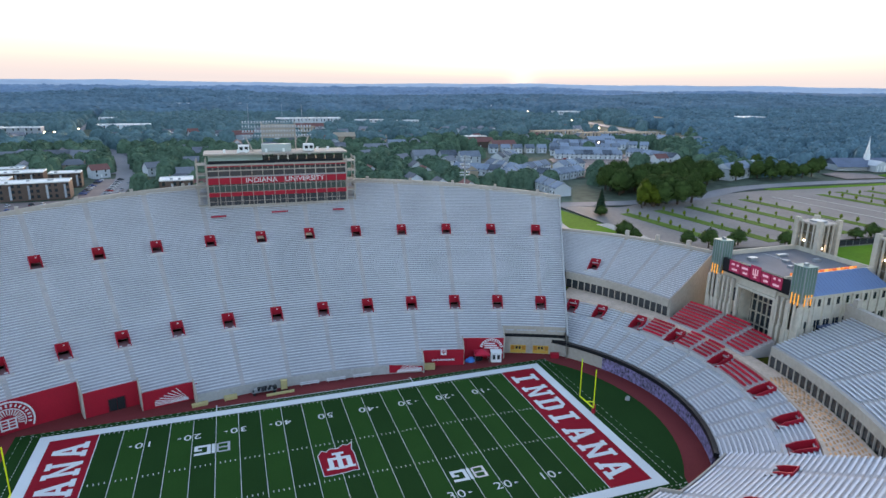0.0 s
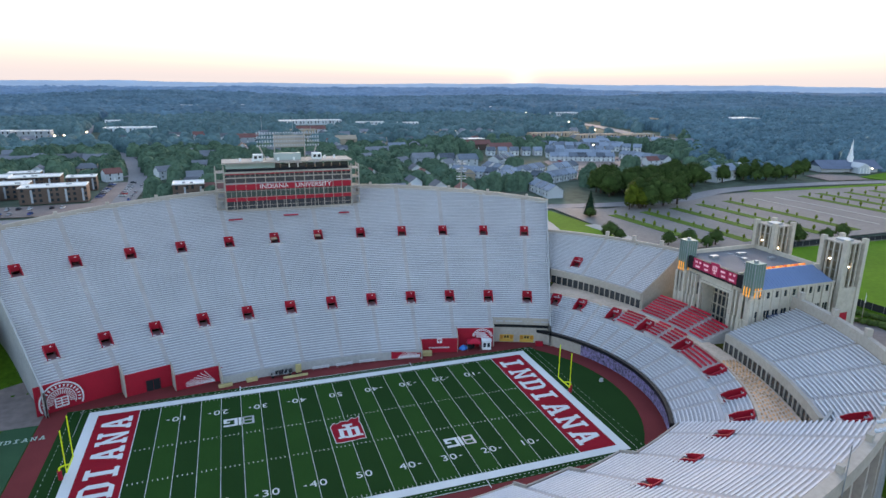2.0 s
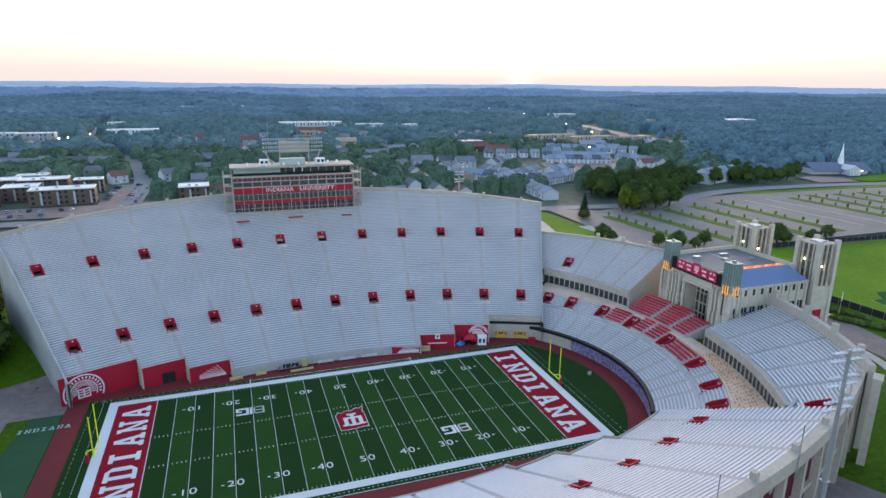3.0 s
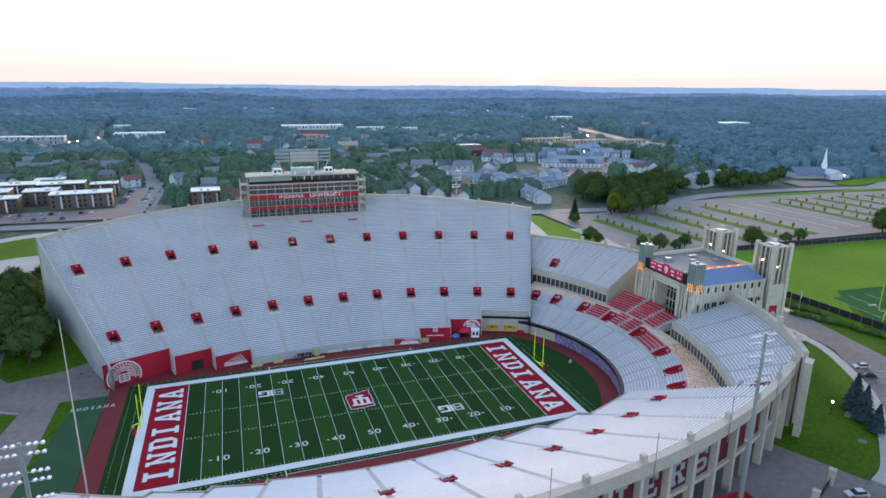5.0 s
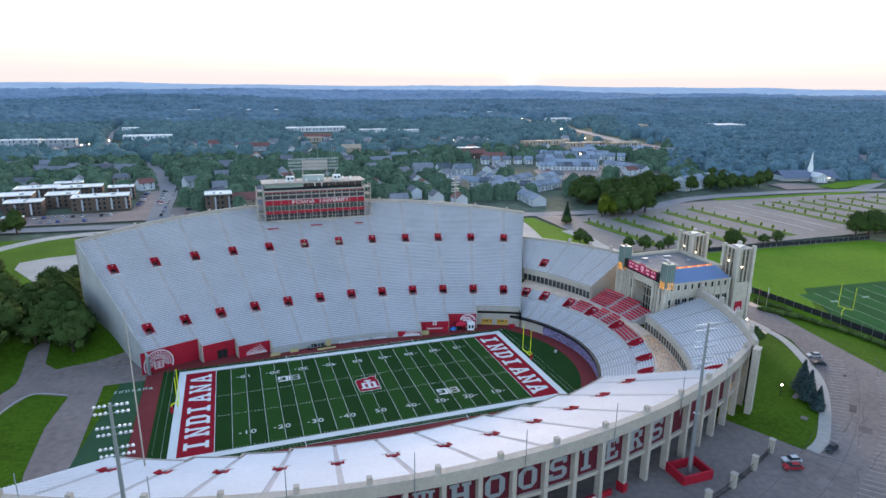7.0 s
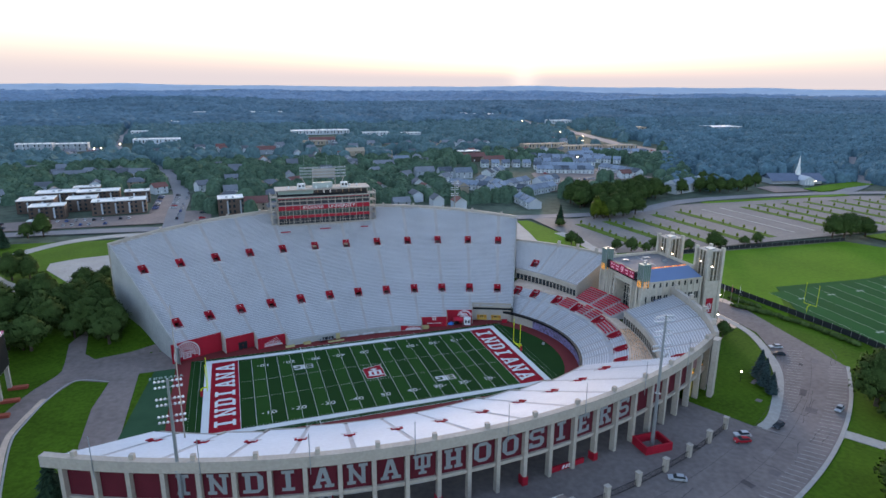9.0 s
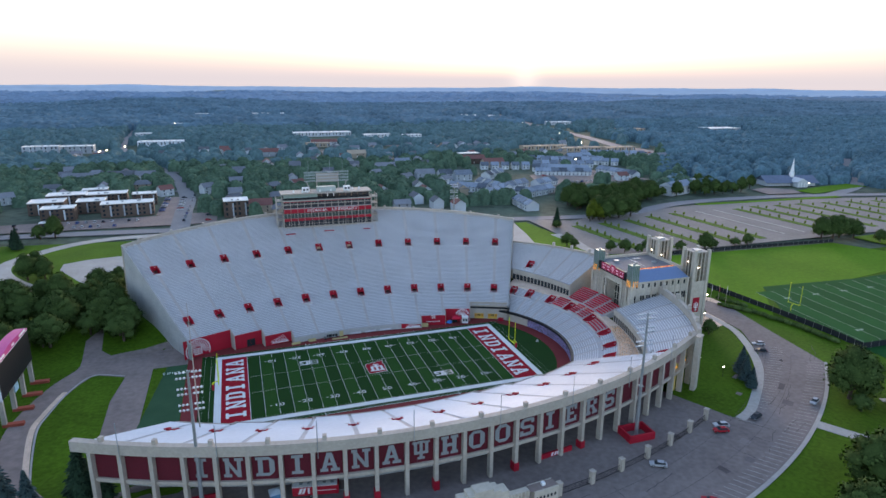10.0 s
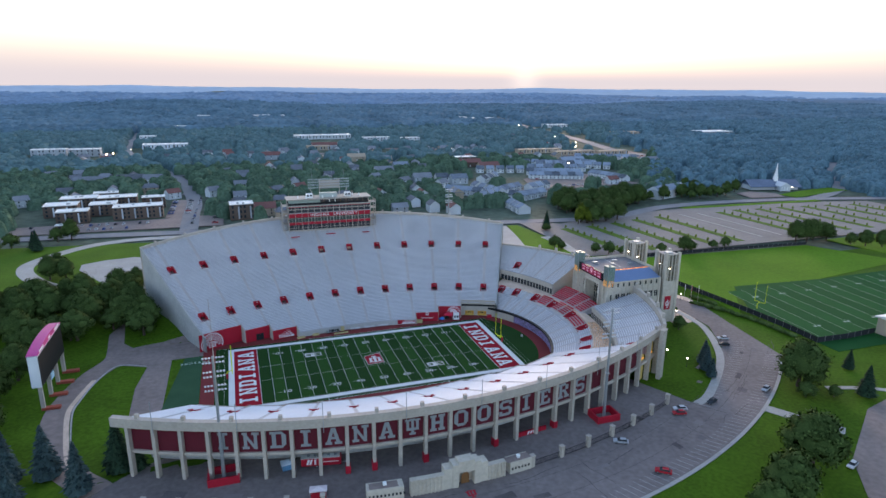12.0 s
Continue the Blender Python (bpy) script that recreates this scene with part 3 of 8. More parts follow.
# portal with mullions
Build().box((HX0 + 4.7, (GY0 + GY1) / 2, (HZ0 + GZ) / 2), (0.2, GY1 - GY0, GZ - HZ0)).make("portal_glazing", M_GLASS, parent=hall)
for k in range(7):
    Build().box((HX0 + 4.5, GY0 + 0.5 + k * 1.6, (HZ0 + GZ) / 2), (0.3, 0.36 if k % 2 else 0.22, GZ - HZ0)).make("mullion", M_LIME, parent=hall)
for z in (13.0, 16.2, 19.4):
    Build().box((HX0 + 4.5, (GY0 + GY1) / 2, z), (0.26, GY1 - GY0, 0.3)).make("transom", M_LIME, parent=hall)
for y in (GY0 - 0.35, GY1 + 0.35):
    Build().box((HX0 + 0.1, y, (HZ0 + GZ + 0.6) / 2), (0.7, 0.7, GZ + 0.6 - HZ0)).make("portal_jamb", M_LIME, parent=hall)
Build().box((HX0 + 0.1, (GY0 + GY1) / 2, GZ + 0.3), (0.7, GY1 - GY0, 0.6)).make("portal_head", M_LIME, parent=hall)
# pilasters and slit windows on the front and the side
for k in range(20):
    y = HY0 + 0.7 + k * (HY1 - HY0 - 1.4) / 19
    if GY0 - 0.8 < y < GY1 + 0.8:
        continue
    Build().box((HX0 - 0.05, y, (HZ0 + 24.2) / 2), (0.9, 0.55, 24.2 - HZ0)).make("pilaster", M_LIME, parent=hall)
    Build().box((HX0 - 0.2, y, (HZ0 + 17.5) / 2), (1.1, 0.75, 17.5 - HZ0)).make("pilaster_base", M_LIME, parent=hall)
for y in (-8.4, -6.8, -4.6, -3.4, 9.9, 11.4, 13.2, 16.0):
    for z in (13.6, 20.2):
        w = Build().box((HX0 + 0.36, y, z), (0.24, 0.62, 3.4)).make("window", M_GLASS, parent=hall)
        Build().box((HX0 + 0.3, y, z - 1.85), (0.3, 0.8, 0.2)).make("sill", M_LIME, parent=w)
for k in range(10):
    x = HX0 + 0.8 + k * 2.9
    Build().box((x, HY0 - 0.05, (HZ0 + 25.4) / 2), (0.6, 0.6, 25.4 - HZ0)).make("pilaster", M_LIME, parent=hall)
    Build().box((x, HY0 - 0.15, (HZ0 + 18.5) / 2), (0.8, 0.8, 18.5 - HZ0)).make("pilaster_base", M_LIME, parent=hall)
for k in range(18):
    x = HX0 + 1.7 + (k // 2) * 2.9 + (k % 2) * 1.1
    for z, h in ((13.0, 2.6), (18.6, 2.8), (24.2, 1.7)):
        if z > 23 and k % 2:
            continue
        w = Build().box((x + (0.5 if z > 23 else 0), HY0 - 0.02, z), (0.72, 0.24, h)).make("window", M_GLASS, parent=hall)
        Build().box((x + (0.5 if z > 23 else 0), HY0 - 0.12, z - h / 2 - 0.12), (0.9, 0.3, 0.2)).make("sill", M_LIME, parent=w)
Build().box(((HX0 + HX1) / 2, HY0 - 0.1, 25.75), (HX1 - HX0, 0.5, 0.35)).make("eaves_course", M_LIME, parent=hall)
# roof: parapets, flat deck with plant, lit terrace strip and the blue slope
RY = -4.4
deck = Build().box(((HX0 + HX1) / 2, (RY + HY1) / 2, HZ1 + 0.2), (HX1 - HX0 - 1, HY1 - RY - 0.6, 0.5)).make("roof_deck", mat("roof_membrane", (0.17, 0.17, 0.18), 0.8, var=0.15), parent=hall, label="grey flat roof")
for x, y, sx, sy, h in ((110, 12, 2.2, 1.6, 0.8), (117, 8, 1.4, 1.4, 0.6), (121, 13, 3.0, 1.2, 0.5), (114, 4, 1.0, 1.0, 0.5), (125, 6, 1.8, 1.2, 0.7)):
    Build().box((x, y, HZ1 + 0.45 + h / 2), (sx, sy, h)).make("roof_unit", M_STEEL, parent=deck)
Build().box((118, 9.5, HZ1 + 0.5), (0.25, 14, 0.1)).make("roof_seam", M_STEEL, parent=deck)
for yy in (HY1 - 0.3, RY):
    Build().box(((HX0 + HX1) / 2, yy, HZ1 + 0.8), (HX1 - HX0, 0.6, 1.6)).make("parapet", M_LIME, parent=hall)
Build().box((HX1 - 0.3, (RY + HY1) / 2, HZ1 + 0.8), (0.6, HY1 - RY - 1.2, 1.6)).make("parapet", M_LIME, parent=hall)
# orange light on the terrace is put in as glowing panels
tiers = [glow("orange_lit_%d" % k, c, 0.16) for k, c in enumerate(((0.9, 0.25, 0.05), (0.7, 0.14, 0.04), (1.0, 0.4, 0.1)))]
for k in range(16):
    Build().box((HX0 + 5 + k * 1.35, RY + 2.6, HZ1 + 0.85), (1.0, 0.25, 0.8)).make("terrace_panel", tiers[k % 3], parent=hall, label="terrace panel glowing for the orange light on it")
M_BLUE = mat("blue_metal_roof", (0.17, 0.25, 0.40), 0.45, 0.3, var=0.06)
slope = Build()
slope.face([(HX0 + 3, HY0 - 0.2, 25.95), (HX1 - 0.6, HY0 - 0.2, 25.95), (HX1 - 3, RY - 0.3, 29.3), (HX0 + 3, RY - 0.3, 29.3)])
slope.face([(HX1 - 0.6, HY0 - 0.2, 25.95), (HX1 - 0.6, RY - 0.3, 25.95), (HX1 - 3, RY - 0.3, 29.3)])
slope.face([(HX0 + 3, RY - 0.3, 25.95), (HX0 + 3, HY0 - 0.2, 25.95), (HX0 + 3, RY - 0.3, 29.3)])
blue = slope.make("sloped_roof", M_BLUE, parent=hall, label="bright blue standing-seam roof")
for k in range(22):
    x = HX0 + 4 + k * 1.05
    q = Build()
    q.tube((x, HY0 - 0.1, 26.05), (x, RY - 0.4, 29.3), 0.05, n=4)
    q.make("seam", M_BLUE, parent=blue)
# low entrance canopy on the flank
Build().box((HX0 + 10, HY0 - 2.2, 18.4), (9.0, 4.6, 0.5)).make("canopy", mat("slate_blue", (0.08, 0.11, 0.2), 0.5, 0.3, var=0.1), parent=hall, label="slate blue flat canopy")
Build().box((HX0 + 10, HY0 - 2.2, 14.1), (8.4, 4.2, 8.2)).make("porch", M_GLASS, parent=hall)
# corner turrets with green glass lanterns and a warm lit foot
M_GREENGL = mat("green_glass", (0.15, 0.24, 0.20), 0.35, 0.1, var=0.12)
for ty in (HY1 - 1.6, HY0 + 1.6):
    tu = Build()
    tu.box((HX0 + 1.2, ty, (HZ0 + 24.4) / 2), (3.4, 3.4, 24.4 - HZ0))
    tu.make("turret_base", M_LIME, parent=hall)
    for dx in (-1.5, 1.5):
        for dy in (-1.5, 1.5):
            Build().box((HX0 + 1.2 + dx, ty + dy, 16.2), (0.95, 0.95, 14.4)).make("buttress", M_LIME, parent=hall)
    lan = Build().box((HX0 + 1.2, ty, 28.6), (3.3, 3.3, 8.2)).make("lantern", M_GREENGL, parent=hall, label="green glass corner lantern")
    for k in range(5):
        for side in range(4):
            o = -1.6 + 0.8 * k
            c = ((o, -1.7), (o, 1.7), (-1.7, o), (1.7, o))[side]
            Build().box((HX0 + 1.2 + c[0], ty + c[1], 28.6), (0.12, 0.12, 8.3)).make("fin", M_STEEL, parent=lan)
    # amber glow on the turret foot is put in as emissive strips
    for k in range(4):
        c = ((0, -1.86), (0, 1.86), (-1.86, 0), (1.86, 0))[k]
        for o in (-0.9, 0.0, 0.9):
            Build().box((HX0 + 1.2 + c[0] + (o if k < 2 else 0), ty + c[1] + (o if k > 1 else 0), 25.2), (0.16, 0.16, 2.6)).make("uplight", M_WARM, parent=lan, label="emissive strip for the amber glow at the lantern foot")
    Build().box((HX0 + 1.2, ty, 32.8), (3.5, 3.5, 0.22)).make("cap", M_GREENGL, parent=lan)
    Build().box((HX0 + 1.2, ty, 33.2), (0.8, 0.8, 0.6)).make("vent", M_STEEL, parent=lan)
# board over the front
sb = thing("led_board", label="wide dark video board with magenta panels over the hall front", category="scoreboard")
BY, BZ = -2.4, 1.0 
Build().box((HX0 + 0.3, 4.1, 27.0), (0.9, 20.8, 3.5)).make("housing", M_BLACK, parent=sb)
for y0, y1, z0, z1 in ((11.2, 14.6, 24.9, 27.8), (8.0, 11.0, 24.9, 27.6), (4.7, 7.8, 24.8, 28.4), (1.8, 4.5, 24.9, 27.6), (-1.6, 1.6, 24.8, 27.6)):
    Build().box((HX0 - 0.2, (y0 + y1) / 2 + BY, (z0 + z1) / 2 + BZ), (0.12, y1 - y0, z1 - z0)).make("screen", M_REDGLOW, parent=sb, label="magenta lit panel")
M_PALEGLOW = glow("pale_screen", (0.6, 0.38, 0.45), 0.1)
for y, w, z in ((13.4, 0.9, 26.9), (11.9, 0.7, 26.9), (12.8, 1.6, 25.6), (9.6, 1.9, 26.8), (9.4, 1.4, 25.6), (3.2, 1.6, 26.8), (3.0, 1.3, 25.6), (0.6, 0.6, 27.0), (-0.8, 0.6, 27.0), (0.0, 1.8, 25.5)):
    Build().box((HX0 - 0.27, y + BY, z + BZ), (0.1, w, 0.5)).make("text_bar", M_PALEGLOW, parent=sb)
em = Build()
for y, z, w, h in ((6.25, 26.6, 0.3, 2.2), (5.6, 26.9, 0.28, 1.3), (6.9, 26.9, 0.28, 1.3), (6.25, 26.2, 1.5, 0.3), (6.25, 25.5, 0.9, 0.25)):
    em.box((HX0 - 0.28, y + BY, z + BZ), (0.1, w, h))
em.make("emblem", M_PALEGLOW, parent=sb, label="pale trident emblem")
# warm light inside the towers is put into the glass colour
M_TOWERGL = mat("warm_lit_glass", (0.17, 0.145, 0.10), 0.2, 0.1, var=0.3, big=0.3, small=1.2, spec=0.6)
# the two lantern towers behind
def lantern_tower(cx, cy):
    t = thing("lantern_tower", label="limestone tower with tall glazed lantern slots and fins", category="tower")
    w = 8.0
    for dx in (-1, 1):
        for dy in (-1, 1):
            Build().box((cx + dx * (w / 2 - 0.6), cy + dy * (w / 2 - 0.6), 20.3), (1.2, 1.2, 33.6)).make("corner_pier", M_LIME, parent=t)
    Build().box((cx, cy, 13.5), (w - 0.8, w - 0.8, 20)).make("shaft", M_LIME, parent=t, label="plain limestone shaft")
    Build().box((cx, cy, 29.6), (w - 2.4, w - 2.4, 12.4)).make("glazing", M_TOWERGL, parent=t)
    for side in range(4):
        for k in (-1, 0, 1):
            o = k * 1.75
            c = ((o, -w / 2 + 0.7), (o, w / 2 - 0.7), (-w / 2 + 0.7, o), (w / 2 - 0.7, o))[side]
            Build().box((cx + c[0], cy + c[1], 29.8), (0.42, 0.42, 12.8)).make("fin", M_LIME, parent=t)
        for z in (25.6, 28.2, 30.8, 33.4):
            c = ((0, -w / 2 + 1.15), (0, w / 2 - 1.15), (-w / 2 + 1.15, 0), (w / 2 - 1.15, 0))[side]
            s = (w - 2, 0.1, 0.14) if side < 2 else (0.1, w - 2, 0.14)
            Build().box((cx + c[0], cy + c[1], z), s).make("transom", M_STEEL, parent=t)
    Build().box((cx, cy, 35.9), (w - 1.2, w - 1.2, 0.4)).make("cap_slab", M_CONC_L, parent=t)
    Build().box((cx, cy, 36.3), (3.0, 3.0, 0.5)).make("roof_hatch", M_STEEL, parent=t)
    for k, (dx, dy, z) in enumerate(((-3.1, 0.9, 31.0), (-0.9, -3.1, 29.4))):
        Build().box((cx + dx, cy + dy, z), (0.34, 0.34, 0.34)).make("lamp", M_LAMPW, parent=t, label="small bright white lamp")
    return t
lantern_tower(134.0, 14.6)
tw = lantern_tower(136.0, -6.7)
bn = Build().box((136.0 - 1.0, -10.78, 13.4), (3.2, 0.12, 6.4)).make("banner", M_RED, parent=tw, label="crimson banner with white trident")
em = Build()
for dx, z, w, h in ((0, 12.9, 0.36, 3.6), (-0.8, 13.2, 0.34, 2.2), (0.8, 13.2, 0.34, 2.2), (0, 12.2, 1.9, 0.36), (0, 11.1, 1.1, 0.3)):
    em.box((135.0 + dx, -10.88, z), (w, 0.1, h))
em.make("emblem", M_WHITE, parent=bn)

# ---- front walls of the west stand ----
def front_wall(a0, a1, r, z1, m, label, mi=8):
    b = Build()
    arc_wall(b, -108, a0, a1, lambda a: r - 0.3, lambda a: r, lambda a: -0.1, lambda a: z1, mi)
    return b.make("front_wall", m, parent=west, label=label)
for s in (-1, 1):
    for a0, a1, r in ((19.6, 25.9, 152.7), (15.3, 19.6, 149.0), (11.0, 15.3, 145.2)):
        lo, hi = sorted((s * a0, s * a1))
        if s > 0 and a0 > 19:
            # beige concrete with a black band between two tiers
            front_wall(lo, hi, r, 4.7, M_CONC_L, "beige concrete front wall")
            b = Build()
            arc_wall(b, -108, lo, hi, lambda a: r - 0.1, lambda a: r + 0.3, lambda a: 4.7, lambda a: 5.6, 8)
            b.make("recess", M_BLACK, parent=west, label="black band between the wall tiers")
            b = Build()
            arc_wall(b, -108, lo, hi, lambda a: r, lambda a: r + 0.35, lambda a: 5.6, lambda a: seat_z(r) + 0.9, 8)
            b.make("upper_wall", M_CONC_L, parent=west, label="beige concrete upper wall")
        else:
            front_wall(lo - (0.7 if s < 0 and a0 > 19 else 0), hi, r, seat_z(r) + 0.5, M_RED, "crimson painted front wall")
        # white return wall at the step between two sections
        b = Build()
        pa, pb = polar(r - 4.0, s * a0, -108), polar(r + 0.6, s * a0, -108)
        dx, dy = 0.18, 0.0
        for o in (-dx, dx):
            b.face([(pa[0] + o, pa[1], -0.1), (pb[0] + o, pb[1], -0.1), (pb[0] + o, pb[1], seat_z(r) + 0.9), (pa[0] + o, pa[1], seat_z(r - 4) + 0.9)])
        b.face([(pa[0] - dx, pa[1], seat_z(r - 4) + 0.9), (pb[0] - dx, pb[1], seat_z(r) + 0.9), (pb[0] + dx, pb[1], seat_z(r) + 0.9), (pa[0] + dx, pa[1], seat_z(r - 4) + 0.9)])
        b.face([(pa[0] - dx, pa[1], -0.1), (pa[0] + dx, pa[1], -0.1), (pa[0] + dx, pa[1], seat_z(r - 4) + 0.9), (pa[0] - dx, pa[1], seat_z(r - 4) + 0.9)])
        b.make("return_wall", M_CONC_L, parent=west, label="pale concrete return wall")
front_wall(-11.0, 11.0, 142.2, 2.3, M_CONC, "low grey concrete front wall", 12)
# pilasters on the rim
for k in range(13):
    a = -24.0 + 4.0 * k
    x, y = polar(west_rim(a) - 0.2, a, -108)
    Build().box((x, y, seat_z(west_rim(a)) + 1.35), (1.0, 1.0, 0.9), -a).make("rim_post", M_CONC_L, parent=west)

# ---- press box ----
pb = thing("press_box", label="long three-storey press box with crimson bands and glass front", category="press box")
PX0, PX1, PY0, PY1 = -23.0, 21.5, 104.0, 116.0
PC = (PX0 + PX1) / 2
# near-black colour puts the shade of the unlit rooms into this block
Build().box((PC, (PY0 + PY1) / 2 + 0.8, 38.2), (PX1 - PX0 - 1.0, PY1 - PY0 - 1.6, 15.6)).make("core", M_DARK, parent=pb, label="core coloured near-black for the shade inside")
def band(z0, z1, m, name, proud=0.0, label=""):
    return Build().box((PC, PY0 + 0.2 - proud, (z0 + z1) / 2), (PX1 - PX0, 0.4 + 2 * proud, z1 - z0)).make(name, m, parent=pb, label=label)
band(30.6, 31.9, M_CONC_L, "plinth")
g1 = band(31.9, 34.9, M_GLASS, "lower_glazing")
band(34.9, 36.3, M_RED, "red_band", 0.25, "crimson band")
M_PGLASS = mat("greenish_glass", (0.07, 0.10, 0.085), 0.15, 0.2, var=0.25, big=0.3, small=1.0)
g2 = band(36.3, 38.9, M_PGLASS, "middle_glazing")
rb = band(38.9, 41.0, M_RED, "red_band", 0.25, "crimson band with white capital letters")
band(41.0, 41.4, M_STEEL, "rail", 0.2)
g3 = band(41.4, 43.2, M_GLASS, "upper_glazing")
band(43.2, 43.45, M_CONC_L, "rail", 0.15)
g4 = band(43.45, 44.4, M_GLASS, "top_glazing")
band(44.4, 44.9, M_RED, "red_rail_band", 0.1, "thin crimson balcony band")
band(44.9, 45.4, M_CONC_L, "cornice", 0.5)
for n, g, z0, z1 in ((18, g1, 31.9, 34.9), (26, g2, 36.3, 38.9), (13, g3, 41.4, 43.2), (26, g4, 43.45, 44.4)):
    for k in range(n + 1):
        Build().box((PX0 + (PX1 - PX0) * k / n, PY0 - 0.12, (z0 + z1) / 2), (0.14, 0.24, z1 - z0)).make("mullion", M_CONC_L, parent=g)
for k in range(14):
    x = PX0 + (PX1 - PX0) * k / 13
    Build().box((x, PY0 - 1.3, 37.6), (0.16, 0.16, 15.0)).make("front_post", M_CONC_L, parent=pb)
for z in (33.4, 36.4, 38.6, 41.6, 43.3):
    Build().box((PC, PY0 - 1.3, z), (PX1 - PX0, 0.1, 0.1)).make("front_rail", M_CONC_L, parent=pb)
for k in range(27):
    Build().box((PX0 + (PX1 - PX0) * k / 26, PY0 - 0.9, 31.2), (0.14, 0.14, 2.2)).make("foot_post", M_CONC_L, parent=pb)
# roof storey
M_SEAGREEN = mat("seafoam_panel", (0.36, 0.46, 0.42), 0.6, var=0.08)
Build().box((PX0 + 9, PY0 + 3.5, 46.9), (17, 0.4, 2.6)).make("screen_wall", M_SEAGREEN, parent=pb, label="pale green roof screen")
Build().box((PC + 2, PY0 + 5, 46.7), (6, 3, 2.8)).make("stair_head", M_WHITE, parent=pb)
for k in range(9):
    Build().box((PX0 + 18 + k * 3.1, PY0 + 3.6, 46.6), (2.6, 0.3, 1.9)).make("roof_window", M_GLASS, parent=pb)
Build().box((PC, PY0 + 6.4, 48.35), (PX1 - PX0 + 1.6, 11.5, 0.5)).make("roof_slab", M_CONC_L, parent=pb)
for x in (PC - 10.5, PC + 10.5):
    h = Build().box((x, PY0 + 4, 49.9), (3.4, 2.6, 2.2)).make("camera_hut", M_WHITE, parent=pb)
    for d in (-0.8, 0.8):
        Build().box((x + d, PY0 + 2.66, 50.0), (1.0, 0.12, 1.0)).make("hut_window", M_GLASS, parent=h)
Build().box((PC, PY0 + 5, 49.9), (9.5, 3, 2.4)).make("plant_room", mat("pale_green_metal", (0.42, 0.47, 0.44), 0.5, 0.2, var=0.1), parent=pb)
rng = random.Random(4)
for k in range(9):
    x = PX0 + 3 + rng.random() * 40
    Build().box((x, PY0 + 2 + rng.random() * 6, 49.1), (0.7, 0.7, 1.2)).make("roof_unit", M_WHITE, parent=pb)
# open stair frames at both ends
for s, x0 in ((-1, PX0), (1, PX1)):
    st = Build()
    for dx in (0.4, 3.2):
        for yy in (PY0 + 0.5, PY0 + 6):
            st.box((x0 + s * dx, yy, 38.5), (0.35, 0.35, 17))
    st.make("stair_frame", M_CONC_L, parent=pb, label="beige open stair frame")
    for z in (32, 35.3, 38.6, 41.9, 45.2):
        Build().box((x0 + s * 1.8, PY0 + 3.2, z), (3.4, 6.2, 0.25)).make("landing", M_CONC_L, parent=pb)
        Build().box((x0 + s * 3.4, PY0 + 3.2, z + 0.9), (0.12, 6.2, 0.8)).make("railing", M_CONC_L, parent=pb)
# floodlight rack on the roof
rack = thing("floodlight_rack", label="broad roof rack of stadium floodlights on beige steel", category="floodlight")
rs = Build()
for x in (-11, 11.0):
    rs.tube((x * 0.75, 110, 48.6), (x * 0.95, 112, 53.4), 0.22, n=6)
for x in (-5, 6):
    rs.tube((x, 112, 48.6), (x, 112, 58.2), 0.2, n=6)
rs.make("mast", M_CONC_L, parent=rack)
Build().box((0.6, 112.6, 55.0), (11.0, 0.5, 4.4)).make("back_panel", M_CONC_L, parent=rack)
for z in (53.2, 54.7, 56.2, 57.7):
    Build().box((0, 111.6, z), (22.6, 0.12, 0.16)).make("rail", M_STEEL, parent=rack)
flood = Build()
flood.box((0, 0, 0), (0.34, 0.4, 0.4)).box((0, -0.25, 0.0), (0.44, 0.1, 0.5))
fl_me = flood.data("floodlight", mat("lamp_casing", (0.5, 0.52, 0.53), 0.5, 0.2, var=0.1))
for j, z in enumerate((53.4, 54.9, 56.4, 57.9)):
    for k in range(24):
        o = new("floodlight", fl_me)
        o.parent = rack
        o.matrix_basis = pose(-11 + 22 * k / 23, 111.3, z + 0.3, -14, 0, 0)
for x in (-9, 2, 8.5):
    Build().tube((x, 112, 57), (x, 112, 64), 0.06, n=5).make("antenna", M_STEEL, parent=rack)

